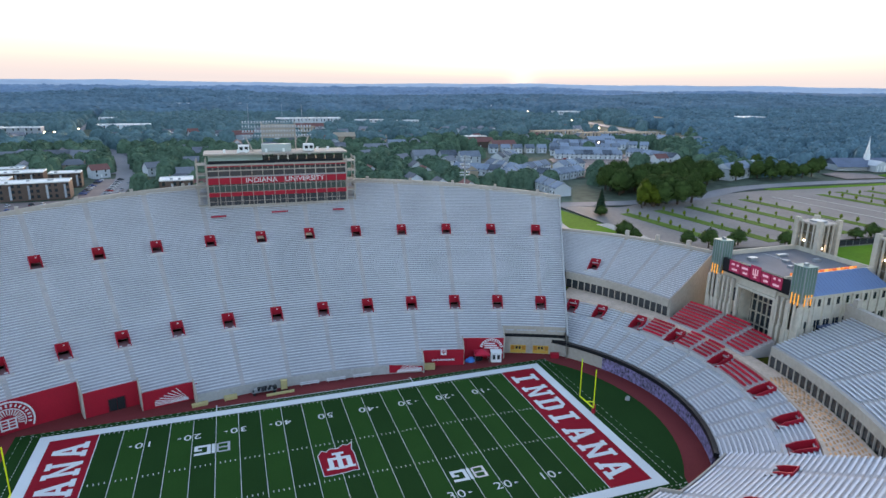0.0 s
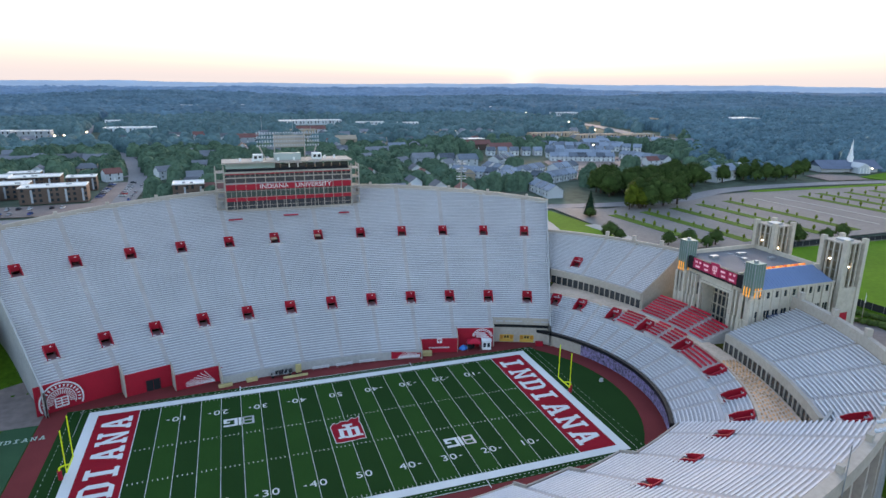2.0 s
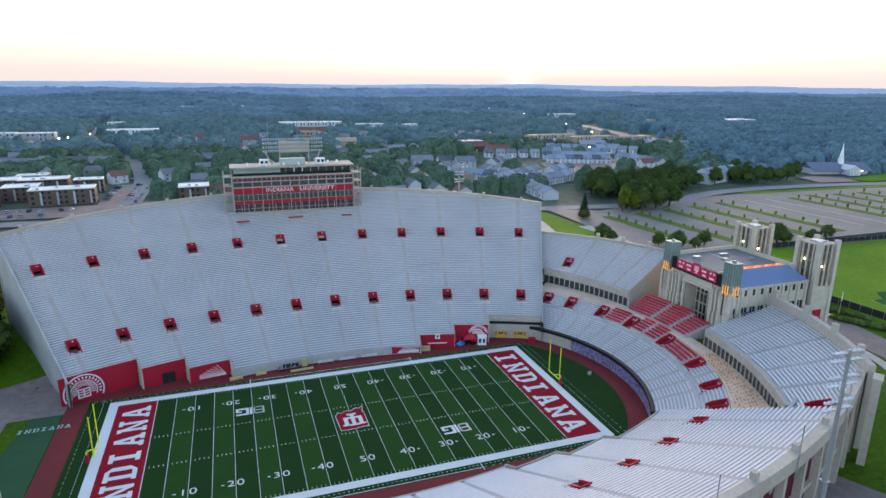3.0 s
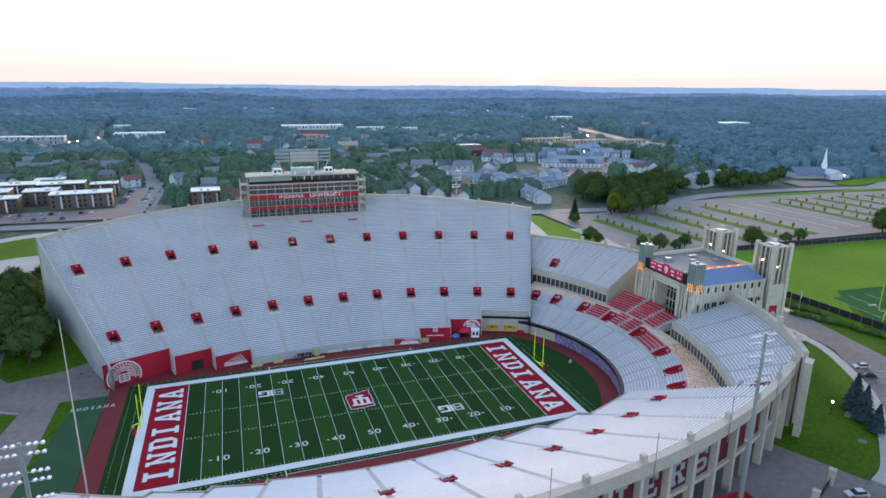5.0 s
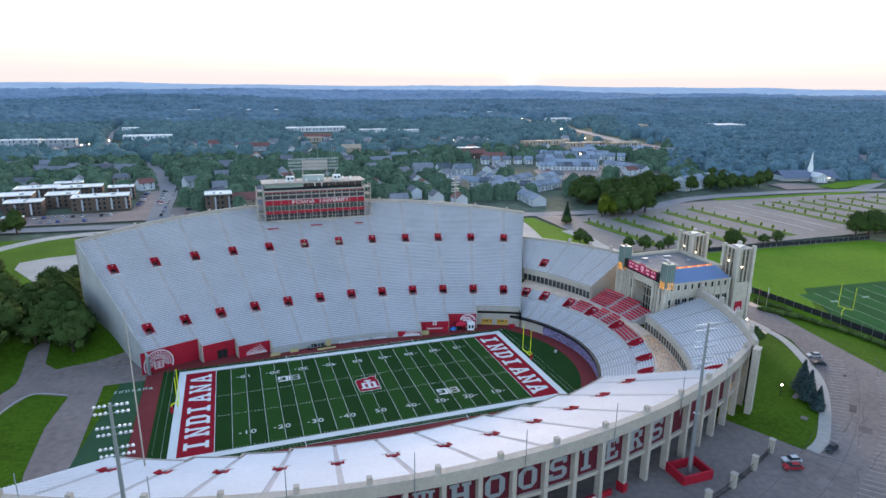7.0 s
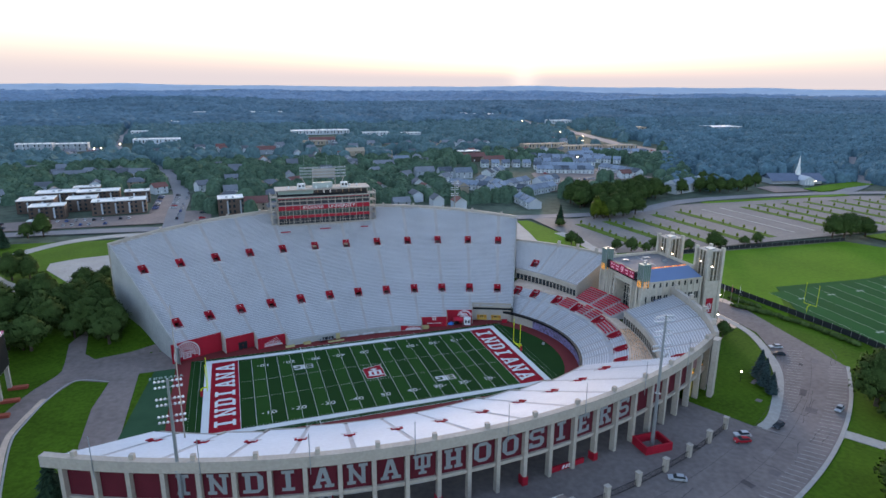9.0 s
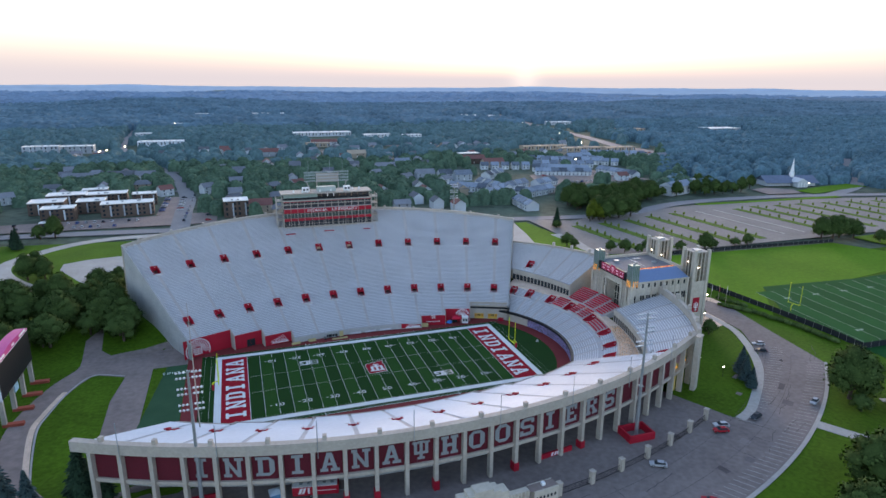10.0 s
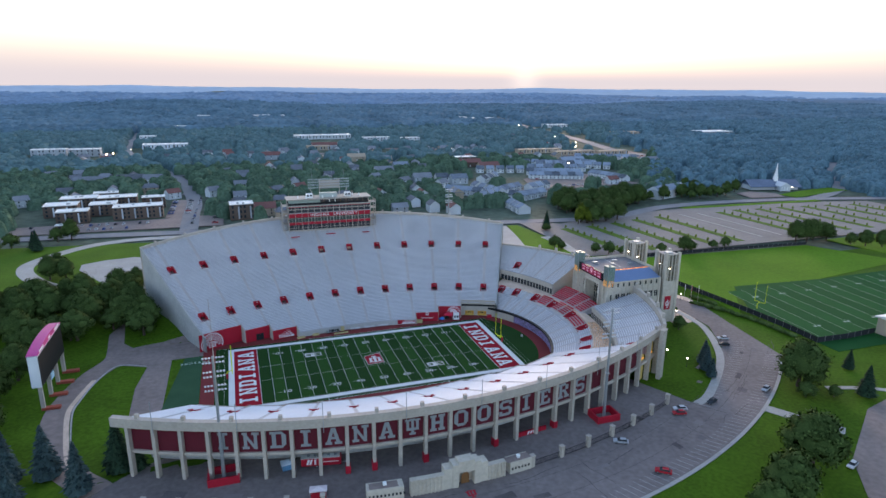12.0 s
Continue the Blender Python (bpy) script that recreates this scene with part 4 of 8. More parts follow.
# ---- lettering ----
def glyph(ch):
    """Slab-serif capitals as polygons in a box 0.8 wide and 1 high."""
    R = lambda x0, y0, x1, y1: [(x0, y0), (x1, y0), (x1, y1), (x0, y1)]
    s = 0.15
    if ch == "I":
        return [R(0.28, s, 0.52, 1 - s), R(0.1, 0, 0.7, s), R(0.1, 1 - s, 0.7, 1)]
    if ch == "N":
        return [R(0.08, s, 0.24, 1 - s), R(0.58, 0, 0.74, 1 - s), [(0.08, 1 - s), (0.24, 1 - s), (0.74, 0), (0.58, 0)], R(0, 0, 0.34, s), R(0, 1 - s, 0.26, 1), R(0.48, 1 - s, 0.84, 1)]
    if ch == "D":
        return [R(0.1, s, 0.3, 1 - s), R(0, 0, 0.58, s), R(0, 1 - s, 0.58, 1), R(0.58, 0.22, 0.8, 0.78), [(0.58, 0), (0.8, 0.22), (0.58, 0.22)], [(0.58, 0.78), (0.8, 0.78), (0.58, 1)]]
    if ch == "A":
        return [[(0.08, s), (0.26, s), (0.46, 1), (0.3, 1)], [(0.56, s), (0.74, s), (0.52, 1), (0.34, 1)], R(0.24, 0.32, 0.6, 0.45), R(0, 0, 0.34, s), R(0.46, 0, 0.84, s)]
    if ch == "H":
        return [R(0.08, s, 0.28, 1 - s), R(0.54, s, 0.74, 1 - s), R(0.28, 0.42, 0.54, 0.58), R(0, 0, 0.36, s), R(0.46, 0, 0.82, s), R(0, 1 - s, 0.36, 1), R(0.46, 1 - s, 0.82, 1)]
    if ch == "O":
        return [R(0.0, 0.24, 0.22, 0.76), R(0.58, 0.24, 0.8, 0.76), R(0.22, 0, 0.58, 0.17), R(0.22, 0.83, 0.58, 1), [(0, 0.24), (0.22, 0), (0.22, 0.24)], [(0.58, 0), (0.8, 0.24), (0.58, 0.24)], [(0.8, 0.76), (0.58, 1), (0.58, 0.76)], [(0.22, 1), (0, 0.76), (0.22, 0.76)]]
    if ch == "S":
        return [R(0.18, 0, 0.62, 0.17), R(0.18, 0.83, 0.62, 1), R(0.18, 0.42, 0.62, 0.58), R(0, 0.58, 0.2, 0.82), R(0.6, 0.18, 0.8, 0.42), [(0, 0.82), (0.18, 0.82), (0.18, 1)], [(0, 0.58), (0.18, 0.42), (0.18, 0.58)], [(0.62, 0.58), (0.62, 0.42), (0.8, 0.42)], [(0.62, 0), (0.8, 0.18), (0.62, 0.18)], R(0, 0.02, 0.18, 0.3), R(0.62, 0.7, 0.78, 0.98)]
    if ch == "E":
        return [R(0.1, s, 0.3, 1 - s), R(0, 0, 0.74, s), R(0, 1 - s, 0.74, 1), R(0.3, 0.43, 0.56, 0.57), R(0.6, s, 0.74, 0.32), R(0.6, 0.7, 0.74, 1 - s)]
    if ch == "R":
        return [R(0.1, s, 0.3, 1 - s), R(0, 0, 0.38, s), R(0, 1 - s, 0.58, 1), R(0.3, 0.44, 0.58, 0.57), R(0.56, 0.56, 0.78, 0.86), [(0.42, 0.44), (0.62, 0.44), (0.78, s), (0.56, s)], R(0.5, 0, 0.86, s)]
    if ch == "*":
        return [R(0.34, 0.12, 0.48, 1), R(0.08, 0.42, 0.22, 0.86), R(0.6, 0.42, 0.74, 0.86), R(0.08, 0.28, 0.74, 0.42), R(0.24, 0, 0.58, 0.12), R(0.0, 0.86, 0.3, 0.97), R(0.52, 0.86, 0.82, 0.97), R(0.26, 0.9, 0.56, 1)]
    return []

def letter(ch, m, w, h, depth, material, parent, name="letter"):
    """One raised letter: x right and y up in the plane of m, z out of it."""
    b = Build()
    for i, poly in enumerate(glyph(ch)):
        area = sum(p[0] * q[1] - q[0] * p[1] for p, q in zip(poly, poly[1:] + poly[:1]))
        pts = poly if area > 0 else poly[::-1]
        n, k = len(b.v), len(pts)
        for z in (0, depth + 0.005 * i):
            b.v += [tuple(m @ Vector((x * w / 0.82, y * h, z))) for x, y in pts]
        b.f += [tuple(range(n + k - 1, n - 1, -1)), tuple(range(n + k, n + 2 * k))]
        b.f += [(n + q, n + (q + 1) % k, n + k + (q + 1) % k, n + k + q) for q in range(k)]
        b.m += [0] * (k + 2)
    return b.make(name, material, parent=parent)

def words(body, size, name="lettering"):
    cu = bpy.data.curves.new(name, "FONT")
    cu.body, cu.size, cu.align_x, cu.align_y, cu.extrude = body, size, "CENTER", "CENTER", 0.004
    ob = bpy.data.objects.new(name, cu)
    me = bpy.data.meshes.new_from_object(ob)
    bpy.data.objects.remove(ob)
    return me

# end zones: the word reads along the goal line
Z = 0.036
for s in (-1, 1):
    n = 7
    pitch, h = 6.45, 6.3
    for i, ch in enumerate("INDIANA"):
        y = s * (pitch * 3.5 - i * pitch) - s * 0.5 * (pitch - 5.2)
        # letters stand with their feet towards the goal line
        base = pose(s * (45.72 + 1.35), y, Z, 0, 0, -90 if s > 0 else 90)
        letter(ch, base, 5.2 if ch != "I" else 4.6, h, 0.012, M_LINE, field, "end_zone_letter")

# yard numbers, hash marks and ticks
for i, num in enumerate(("10", "20", "30", "40", "50", "40", "30", "20", "10")):
    x = (-40 + 10 * i) * YD
    for s in (-1, 1):
        for dig, off in ((num[0], -0.95), (num[1], 0.95)):
            o = new("yard_number", words(dig, 3.1))
            o.data.materials.append(M_LINE)
            o.parent = field
            o.matrix_basis = pose(x - s * off, s * 17.3, Z, 0, 0, 0 if s < 0 else 180) @ Matrix.Diagonal((1.05, 0.92, 1, 1))
        if i != 4:
            d = -1 if i < 4 else 1
            t = Build()
            t.face([(x + d * 2.3, s * 17.3 - 0.25, Z), (x + d * 3.1, s * 17.3, Z), (x + d * 2.3, s * 17.3 + 0.25, Z)][::d])
            t.make("yard_arrow", M_LINE, parent=field)
hash_b = Build()
for k in range(1, 100):
    x = (-50 + k) * YD
    for y in (-6.1, 6.1):
        hash_b.box((x, y, 0.034), (0.13, 0.62, 0.01))
    if k % 5:
        for y in (-FY + 0.45, FY - 0.45):
            hash_b.box((x, y, 0.034), (0.13, 0.7, 0.01))
hash_b.make("hash_marks", M_LINE, parent=field, label="white hash marks", kind="stuff")
dots = Build()
for k in range(120):
    for s in (-1, 1):
        dots.box((-59 + k, s * 27.3, 0.012), (0.4, 0.12, 0.012))
for k in range(56):
    for s in (-1, 1):
        dots.box((s * 58.6, -27.5 + k, 0.012), (0.12, 0.4, 0.012))
dots.make("dotted_limit", M_LINE, parent=field, label="dotted white limit line round the field", kind="stuff")
for s in (-1, 1):
    for x in (-25 * YD, 25 * YD):
        Build().box((x, s * (FY + 3.6), 0.012), (0.2, 2.6, 0.012)).make("coaching_mark", M_LINE, parent=field)
    Build().box((0, s * (FY + 3.9), 0.012), (50 * YD, 0.14, 0.012)).make("coaching_line", M_LINE, parent=field)

# midfield emblem: a state-shaped crimson patch with a white trident
patch = Build()
out = [(-3.8, 2.2), (-3.5, -4.6), (-2.2, -4.75), (0.4, -4.6), (2.2, -4.3), (3.2, -4.5), (3.3, 1.6), (3.0, 2.8), (3.5, 5.3), (2.4, 4.4), (1.6, 4.9), (0.4, 3.8), (-1.2, 4.1), (-2.0, 3.2), (-2.9, 3.8)]
patch.prism(out[::-1] if sum(p[0] * q[1] - q[0] * p[1] for p, q in zip(out, out[1:] + out[:1])) < 0 else out, 0.03, 0.042)
e = patch.make("midfield_patch", M_ENDZ, parent=field, label="crimson midfield patch with pale edge")
rim = Build()
for p, q in zip(out, out[1:] + out[:1]):
    rim.tube((*p, 0.045), (*q, 0.045), 0.09, n=4)
rim.make("patch_edge", M_LINE, parent=e)
letter("*", pose(2.9, 2.4, 0.043, 0, 0, 180), 5.6, 5.6, 0.012, M_LINE, e, "trident")
# two conference marks drawn as plain white blocks
for cx, cy, r in ((-23.5, 11.6, 180), (22.6, -12.2, 180)):
    m = pose(cx, cy, 0.036, 0, 0, r)
    mk = thing("field_mark", m, "white and grey block mark painted on the turf", "field mark", kind="structure")
    b = Build()
    for x0, x1, y0, y1 in ((0.3, 3.4, 1.0, 1.7), (0.3, 1.0, -1.7, 1.0), (1.0, 3.4, -1.7, -1.0), (2.7, 3.4, -1.0, 0.2), (2.0, 2.7, -0.3, 0.2), (-0.5, 0.1, -1.7, 1.7)):
        b.box(((x0 + x1) / 2, (y0 + y1) / 2, 0.006), (x1 - x0, y1 - y0, 0.012))
    b.make("white_block", M_LINE, parent=mk)
    b = Build()
    for x0, x1, y0, y1 in ((-3.4, -2.9, -1.7, 1.7), (-2.9, -1.2, 1.3, 1.7), (-2.9, -1.2, -1.7, -1.3), (-2.9, -1.2, -0.2, 0.2), (-1.2, -0.8, -1.5, 1.5)):
        b.box(((x0 + x1) / 2, (y0 + y1) / 2, 0.006), (x1 - x0, y1 - y0, 0.012))
    b.make("grey_block", M_STEEL, parent=mk)

# goals
def goal(x, s):
    g = thing("goal_post", pose(x, 0, 0), "yellow slingshot football goal post beyond the end zone", "goal post", "goal posts")
    Build().tube((s * 2.0, 0, 0), (s * 2.0, 0, 2.4), 0.2, n=10).make("base_post", M_YELLOW, parent=g)
    Build().tube((s * 2.0, 0, 0), (s * 2.0, 0, 2.0), 0.42, n=10).make("post_pad", M_RED, parent=g)
    c = Build()
    for k in range(5):
        a, b = radians(90 * k / 5), radians(90 * (k + 1) / 5)
        c.tube((s * 2.0 * math.cos(a), 0, 2.4 + 0.65 * math.sin(a)), (s * 2.0 * math.cos(b), 0, 2.4 + 0.65 * math.sin(b)), 0.17, n=8)
    c.make("gooseneck", M_YELLOW, parent=g)
    Build().tube((0, -2.82, 3.05), (0, 2.82, 3.05), 0.15, n=8).make("crossbar", M_YELLOW, parent=g)
    for y in (-2.82, 2.82):
        Build().tube((0, y, 3.05), (0, y, 12.2), 0.12, n=8).make("upright", M_YELLOW, parent=g)
goal(FX + 0.6, 1)
goal(-FX - 0.6, -1)

# press box wording
for body, x in (("INDIANA", -6.4), ("UNIVERSITY", 7.6)):
    o = new("lettering", words(body, 2.0))
    o.data.materials.append(M_WHITE)
    o.parent = rb
    o.matrix_basis = pose(x, PY0 - 0.57, 39.95, 90, 0, 0) @ Matrix.Diagonal((1.22, 1.1, 8, 1))

# facade letters
for i, ch in enumerate("INDIANA*HOOSIERS"):
    k = 3 + i
    a = (COL[k] + COL[k + 1]) / 2
    x, y = polar(187.12, a, 108)
    w = 4.5 if ch not in "I" else 3.7
    m = pose(x, y, 12.9, 90, 0, a) @ Matrix.Translation((-w / 2, 0, 0))
    letter(ch, m, w, 5.1, 0.12, M_LETTER, east, "facade_letter")

# ---- roads, lawns and paving ----
def sheet(name, poly, material, lift, label, category, kind="structure", parent=None, step=None, skip=None):
    """A paved or planted area that follows the ground, as a thin slab. poly is counter-clockwise."""
    area = sum(p[0] * q[1] - q[0] * p[1] for p, q in zip(poly, poly[1:] + poly[:1]))
    poly = poly if area > 0 else poly[::-1]
    bm = bmesh.new()
    vs = [bm.verts.new((x, y, 0)) for x, y in poly]
    bm.faces.new(vs)
    bm.normal_update()
    bmesh.ops.triangulate(bm, faces=bm.faces[:])
    if step:
        for ax in (0, 1):
            lo, hi = min(p[ax] for p in poly), max(p[ax] for p in poly)
            c = lo + step
            while c < hi:
                co, no = [0, 0, 0], [0, 0, 0]
                co[ax], no[ax] = c, 1
                bmesh.ops.bisect_plane(bm, geom=bm.verts[:] + bm.edges[:] + bm.faces[:], plane_co=co, plane_no=no)
                c += step
    bmesh.ops.triangulate(bm, faces=[f for f in bm.faces if len(f.verts) > 4])
    if skip:
        gone = [f for f in bm.faces if skip(*f.calc_center_median()[:2])]
        bmesh.ops.delete(bm, geom=gone, context="FACES")
    top = bm.faces[:]
    ext = bmesh.ops.extrude_face_region(bm, geom=top)
    low = {v for v in ext["geom"] if isinstance(v, bmesh.types.BMVert)}
    for v in bm.verts:
        v.co.z = ground_z(v.co.x, v.co.y) + (lift if v in low else -0.3)
    bmesh.ops.recalc_face_normals(bm, faces=bm.faces[:])
    me = bpy.data.meshes.new(name)
    bm.to_mesh(me)
    bm.free()
    me.materials.append(material)
    ob = new(name, me)
    ob.parent = parent
    return tagged(ob, label, category, kind=kind)

def spline(pts, n=8):
    out = []
    for i in range(len(pts) - 1):
        p0, p1, p2, p3 = (Vector(pts[max(i - 1, 0)]), Vector(pts[i]), Vector(pts[i + 1]), Vector(pts[min(i + 2, len(pts) - 1)]))
        for k in range(n):
            t = k / n
            out.append(tuple(0.5 * ((2 * p1) + (p2 - p0) * t + (2 * p0 - 5 * p1 + 4 * p2 - p3) * t * t + (3 * p1 - p0 - 3 * p2 + p3) * t ** 3)))
    return out + [tuple(pts[-1])]

def strip(name, pts, w, material, lift, label, category, n=6):
    """A road, path or kerb of constant width along a smooth line, as a thin slab on the ground."""
    c = spline([(x, y) for x, y in pts], n)
    b = Build()
    ring = []
    for i, p in enumerate(c):
        d = Vector(c[min(i + 1, len(c) - 1)]) - Vector(c[max(i - 1, 0)])
        d.normalize()
        l, r = (p[0] - d.y * w / 2, p[1] + d.x * w / 2), (p[0] + d.y * w / 2, p[1] - d.x * w / 2)
        zl, zr = ground_z(*l), ground_z(*r)
        ring.append(((*r, zr - 0.3), (*r, zr + lift), (*l, zl + lift), (*l, zl - 0.3)))
    for A, B in zip(ring, ring[1:]):
        for i in range(3):
            b.face((A[i], B[i], B[i + 1], A[i + 1]))
    b.face(ring[0])
    b.face(ring[-1][::-1])
    return b.make(name, material, label=label, category=category, kind="structure")

def arc_pts(r, a0, a1, cy=108, n=24):
    return [polar(r, a0 + (a1 - a0) * k / n, cy) for k in range(n + 1)]

# lawn round the stadium, east and north
def under_stadium(x, y):
    if x > 30.8 and math.hypot(x - 30.8, y) < 68:
        return True
    return (x <= 30.8 and abs(y) < 62) or (y < -40 and math.hypot(x, y - 108) < 222 and abs(math.degrees(math.atan2(x, 108 - y))) < 26)
sheet("lawn", [(-57, -330), (420, -330), (420, 60), (205, 60), (170, 100), (120, 190), (-57, 210)], M_GRASS, -0.06, "mown dark green lawn round the stadium", "lawn", step=7, skip=under_stadium)
sheet("lawn", [(-135, -72), (-57, -72), (-57, 72), (-135, 72)], M_GRASS, -0.04, "mown green lawn slope by the service road", "lawn", step=3.5)
sheet("lawn", [(-330, 72), (-57, 72), (-57, 210), (-330, 240)], mat("loop_lawn", (0.062, 0.130, 0.012), 0.95, var=0.2, big=0.05, small=0.8, spec=0.05), -0.04, "mown green lawn inside the loop drive", "lawn", step=14)
sheet("lawn", [(-330, -330), (-57, -330), (-57, -72), (-135, -72), (-135, 72), (-330, 72)], M_GRASS, -0.04, "rough green lawn under the trees", "lawn", step=7)
# forecourt: asphalt from the facade out to the curved kerb
fore = arc_pts(226.4, -30, 44) + [(163, -20), (167, 2), (160, 22), (150, 22), (152, 2), (151, -21), (140, -41), (128, -54), (108, -71), (97, -76.5), (95.4, -75.5), (88.5, -61)] + arc_pts(176, 28, -25)
sheet("forecourt", fore, M_ASPH, 0.09, "worn grey asphalt forecourt and ring road", "road", step=7)
sheet("plaza_paving", [(138, -16), (147.2, -14.3), (153.8, -10.4), (164, -9), (167.1, 3.5), (168, 14), (160, 34), (150, 44), (138, 30)], M_BRICKP, 0.07, "tan brick paved plaza by the towers", "pavement", step=12)
# kerbs as raised strips
def kerb(name, pts, label="pale concrete kerb"):
    strip(name, pts, 1.1, M_PAVE, 0.17, label, "kerb")
kerb("kerb", [polar(226.9, a, 108) for a in range(-28, 45, 6)])
strip("footway", [(149, 4), (149.5, -8), (147.5, -22), (137, -42), (125.5, -56), (106, -72.5), (97, -77)], 3.0, M_PAVE, 0.15, "pale concrete footway beside the ring road", "pavement")
strip("footway", [(117, -86.5), (123.5, -97), (130, -106)], 4.6, M_PAVE, 0.08, "pale concrete crossing path", "pavement")
strip("footway", [(150, -82), (166, -88), (180, -100), (176, -120)], 2.2, M_PAVE, 0.08, "narrow concrete path through the lawn", "pavement")
sheet("car_park", [(106, -132), (118, -118), (150, -98), (176, -92), (200, -110), (190, -170), (120, -170)], M_ASPH_D, 0.06, "grey asphalt car park", "car park", step=20)
# south drive: service road from the gate past the big board
strip("service_road", [(-90, -66), (-99, -54), (-106.5, -40), (-111.5, -16), (-110.5, 0), (-106.5, 16), (-101.5, 27), (-100, 34)], 8.4, M_ASPH_D, 0.05, "winding grey service road", "road")
sheet("service_yard", [(-87.7, 19.7), (-89.8, 1.4), (-89.2, -19.9), (-86, -42), (-78.5, -44), (-79.0, -19.4), (-79.0, 24.3), (-66.4, 24.2), (-66.4, 34), (-75.1, 47.0), (-84, 42.5), (-95.2, 39.5), (-99.2, 44.1), (-100.3, 55.8), (-101.1, 63.6), (-106.1, 52.7), (-104.3, 31.1), (-106, 22), (-98.5, 23.9)], M_ASPH_D, 0.085, "worn grey service yard by the field gate", "road", step=3.5)
strip("kerb", [(-94.5, -60), (-98.9, -50), (-102.6, -38), (-107.1, -14), (-106.6, -3.4), (-103.6, 12.6), (-98.3, 23.3), (-88, 20.4)], 0.5, M_PAVE, 0.16, "pale concrete kerb", "kerb")
strip("paving_band", [(-96, -58.5), (-100.2, -49), (-104, -37), (-108.5, -14), (-108, -3.4), (-105, 12)], 1.6, M_BRICKP, 0.09, "brick edging band along the road", "pavement")
# west drive loop and forecourt
strip("loop_drive", [(-90, 226), (-120, 226), (-146, 214), (-166, 186), (-167, 165), (-154, 140), (-138, 124), (-118, 112), (-100, 104)], 8.5, M_PAVE, 0.06, "curving pale concrete drive", "road")
sheet("forecourt_west", [(-139, 170), (-128, 176), (-112, 179), (-90, 170), (-92, 112), (-105, 110), (-118, 123), (-138, 158)], M_PAVE, 0.05, "pale concrete forecourt", "pavement", step=15)
M_STREET = mat("street_asphalt", (0.20, 0.195, 0.20), 0.85, var=0.12, big=0.05, small=0.6)
strip("street", [(-420, 252), (-200, 250), (-60, 236), (60, 220), (150, 204), (240, 196), (330, 222), (480, 212), (700, 150)], 12, M_STREET, 0.08, "pale grey street lined with lawns", "road")
strip("street", [(-84, 246), (-85, 300), (-87, 380), (-112, 520), (-190, 760), (-215, 960), (-240, 1400)], 13, M_STREET, 0.09, "straight grey side street", "road")
strip("street", [(520, 560), (588, 836), (655, 1230), (735, 1640)], 22, M_STREET, 0.09, "broad pale road running into the distance", "road")
strip("street", [(480, 212), (560, 250), (640, 330), (760, 420)], 12, M_STREET, 0.09, "pale grey street past the church", "road")
# north apron: pale slab, grass wedge and car park with planted strips
sheet("slab", [(115, 129), (130, 118), (140, 160), (146, 192), (120, 196)], M_PAVE, 0.05, "broad pale concrete slab beside the west stand", "pavement", step=15)
sheet("lawn_wedge", [(131, 120), (142, 101), (158, 103), (160, 128), (158, 158), (155, 191), (147, 192), (140, 160)], M_GRASS_B, 0.07, "bright green lawn wedge", "lawn", step=15)
strip("walkway", [(158, 152), (160, 130), (158, 114), (160, 100)], 7, M_PAVE, 0.12, "pale concrete walkway", "pavement")
M_STRIPG = mat("strip_grass", (0.092, 0.150, 0.025), 0.95, var=0.25, big=0.08, small=0.8, spec=0.05)
lot = sheet("car_park", [(160, 200), (160, 98), (214, 92), (430, 92), (520, 140), (520, 188), (472, 198), (340, 210), (270, 204), (190, 186)], M_ASPH_N, 0.05, "wide empty asphalt car park with planted strips", "car park", step=25)
for x, y0, y1 in ((186, 104, 170), (209, 98, 172), (233, 98, 176), (257, 100, 182), (282, 100, 186), (345, 100, 186), (366, 104, 190), (390, 104, 188), (414, 104, 188), (440, 106, 186), (466, 112, 184), (492, 130, 180)):
    strip("planted_strip", [(x + 3.5, y0), (x + 1, (y0 + y1) / 2), (x - 2, y1)], 6.4, M_STRIPG, 0.2, "grassy planted strip between parking rows", "planting")
for x in (306, 324):
    strip("kerb_strip", [(x + 4, 106), (x + 1, 150), (x - 2, 187)], 1.6, M_PAVE, 0.2, "long white kerb strip in the car park", "kerb")
strip("verge", [(325, 210), (390, 207), (478, 204)], 7, M_GRASS_B, 0.16, "bright grass verge", "lawn")
sheet("playing_lawn", [(347, 86), (353.5, 40), (470, 46), (520, 88)], M_GRASS_B, 0.08, "bright green lawn beyond the practice ground", "lawn", step=25)
# practice ground
M_PTURF = mat("practice_turf", (0.009, 0.075, 0.020), 0.95, var=0.1, spec=0.05)
M_PTURF_B = mat("practice_turf_light", (0.011, 0.090, 0.023), 0.95, var=0.1, spec=0.05)
M_FADED = mat("faded_line", (0.34, 0.44, 0.37), 0.9, var=0.15, spec=0.05)
sheet("practice_lawn", [(176, -14), (186, 84), (320, 78), (345, 30), (262, 17), (205, 21)], M_GRASS_B, 0.08, "bright green natural grass practice field", "field", step=25)
sheet("practice_turf", [(183, -14), (205, 21), (262, 17), (325, 18), (345, 30), (345, -62), (183, -60)], M_PTURF, 0.10, "dark green striped practice turf", "field", step=25)
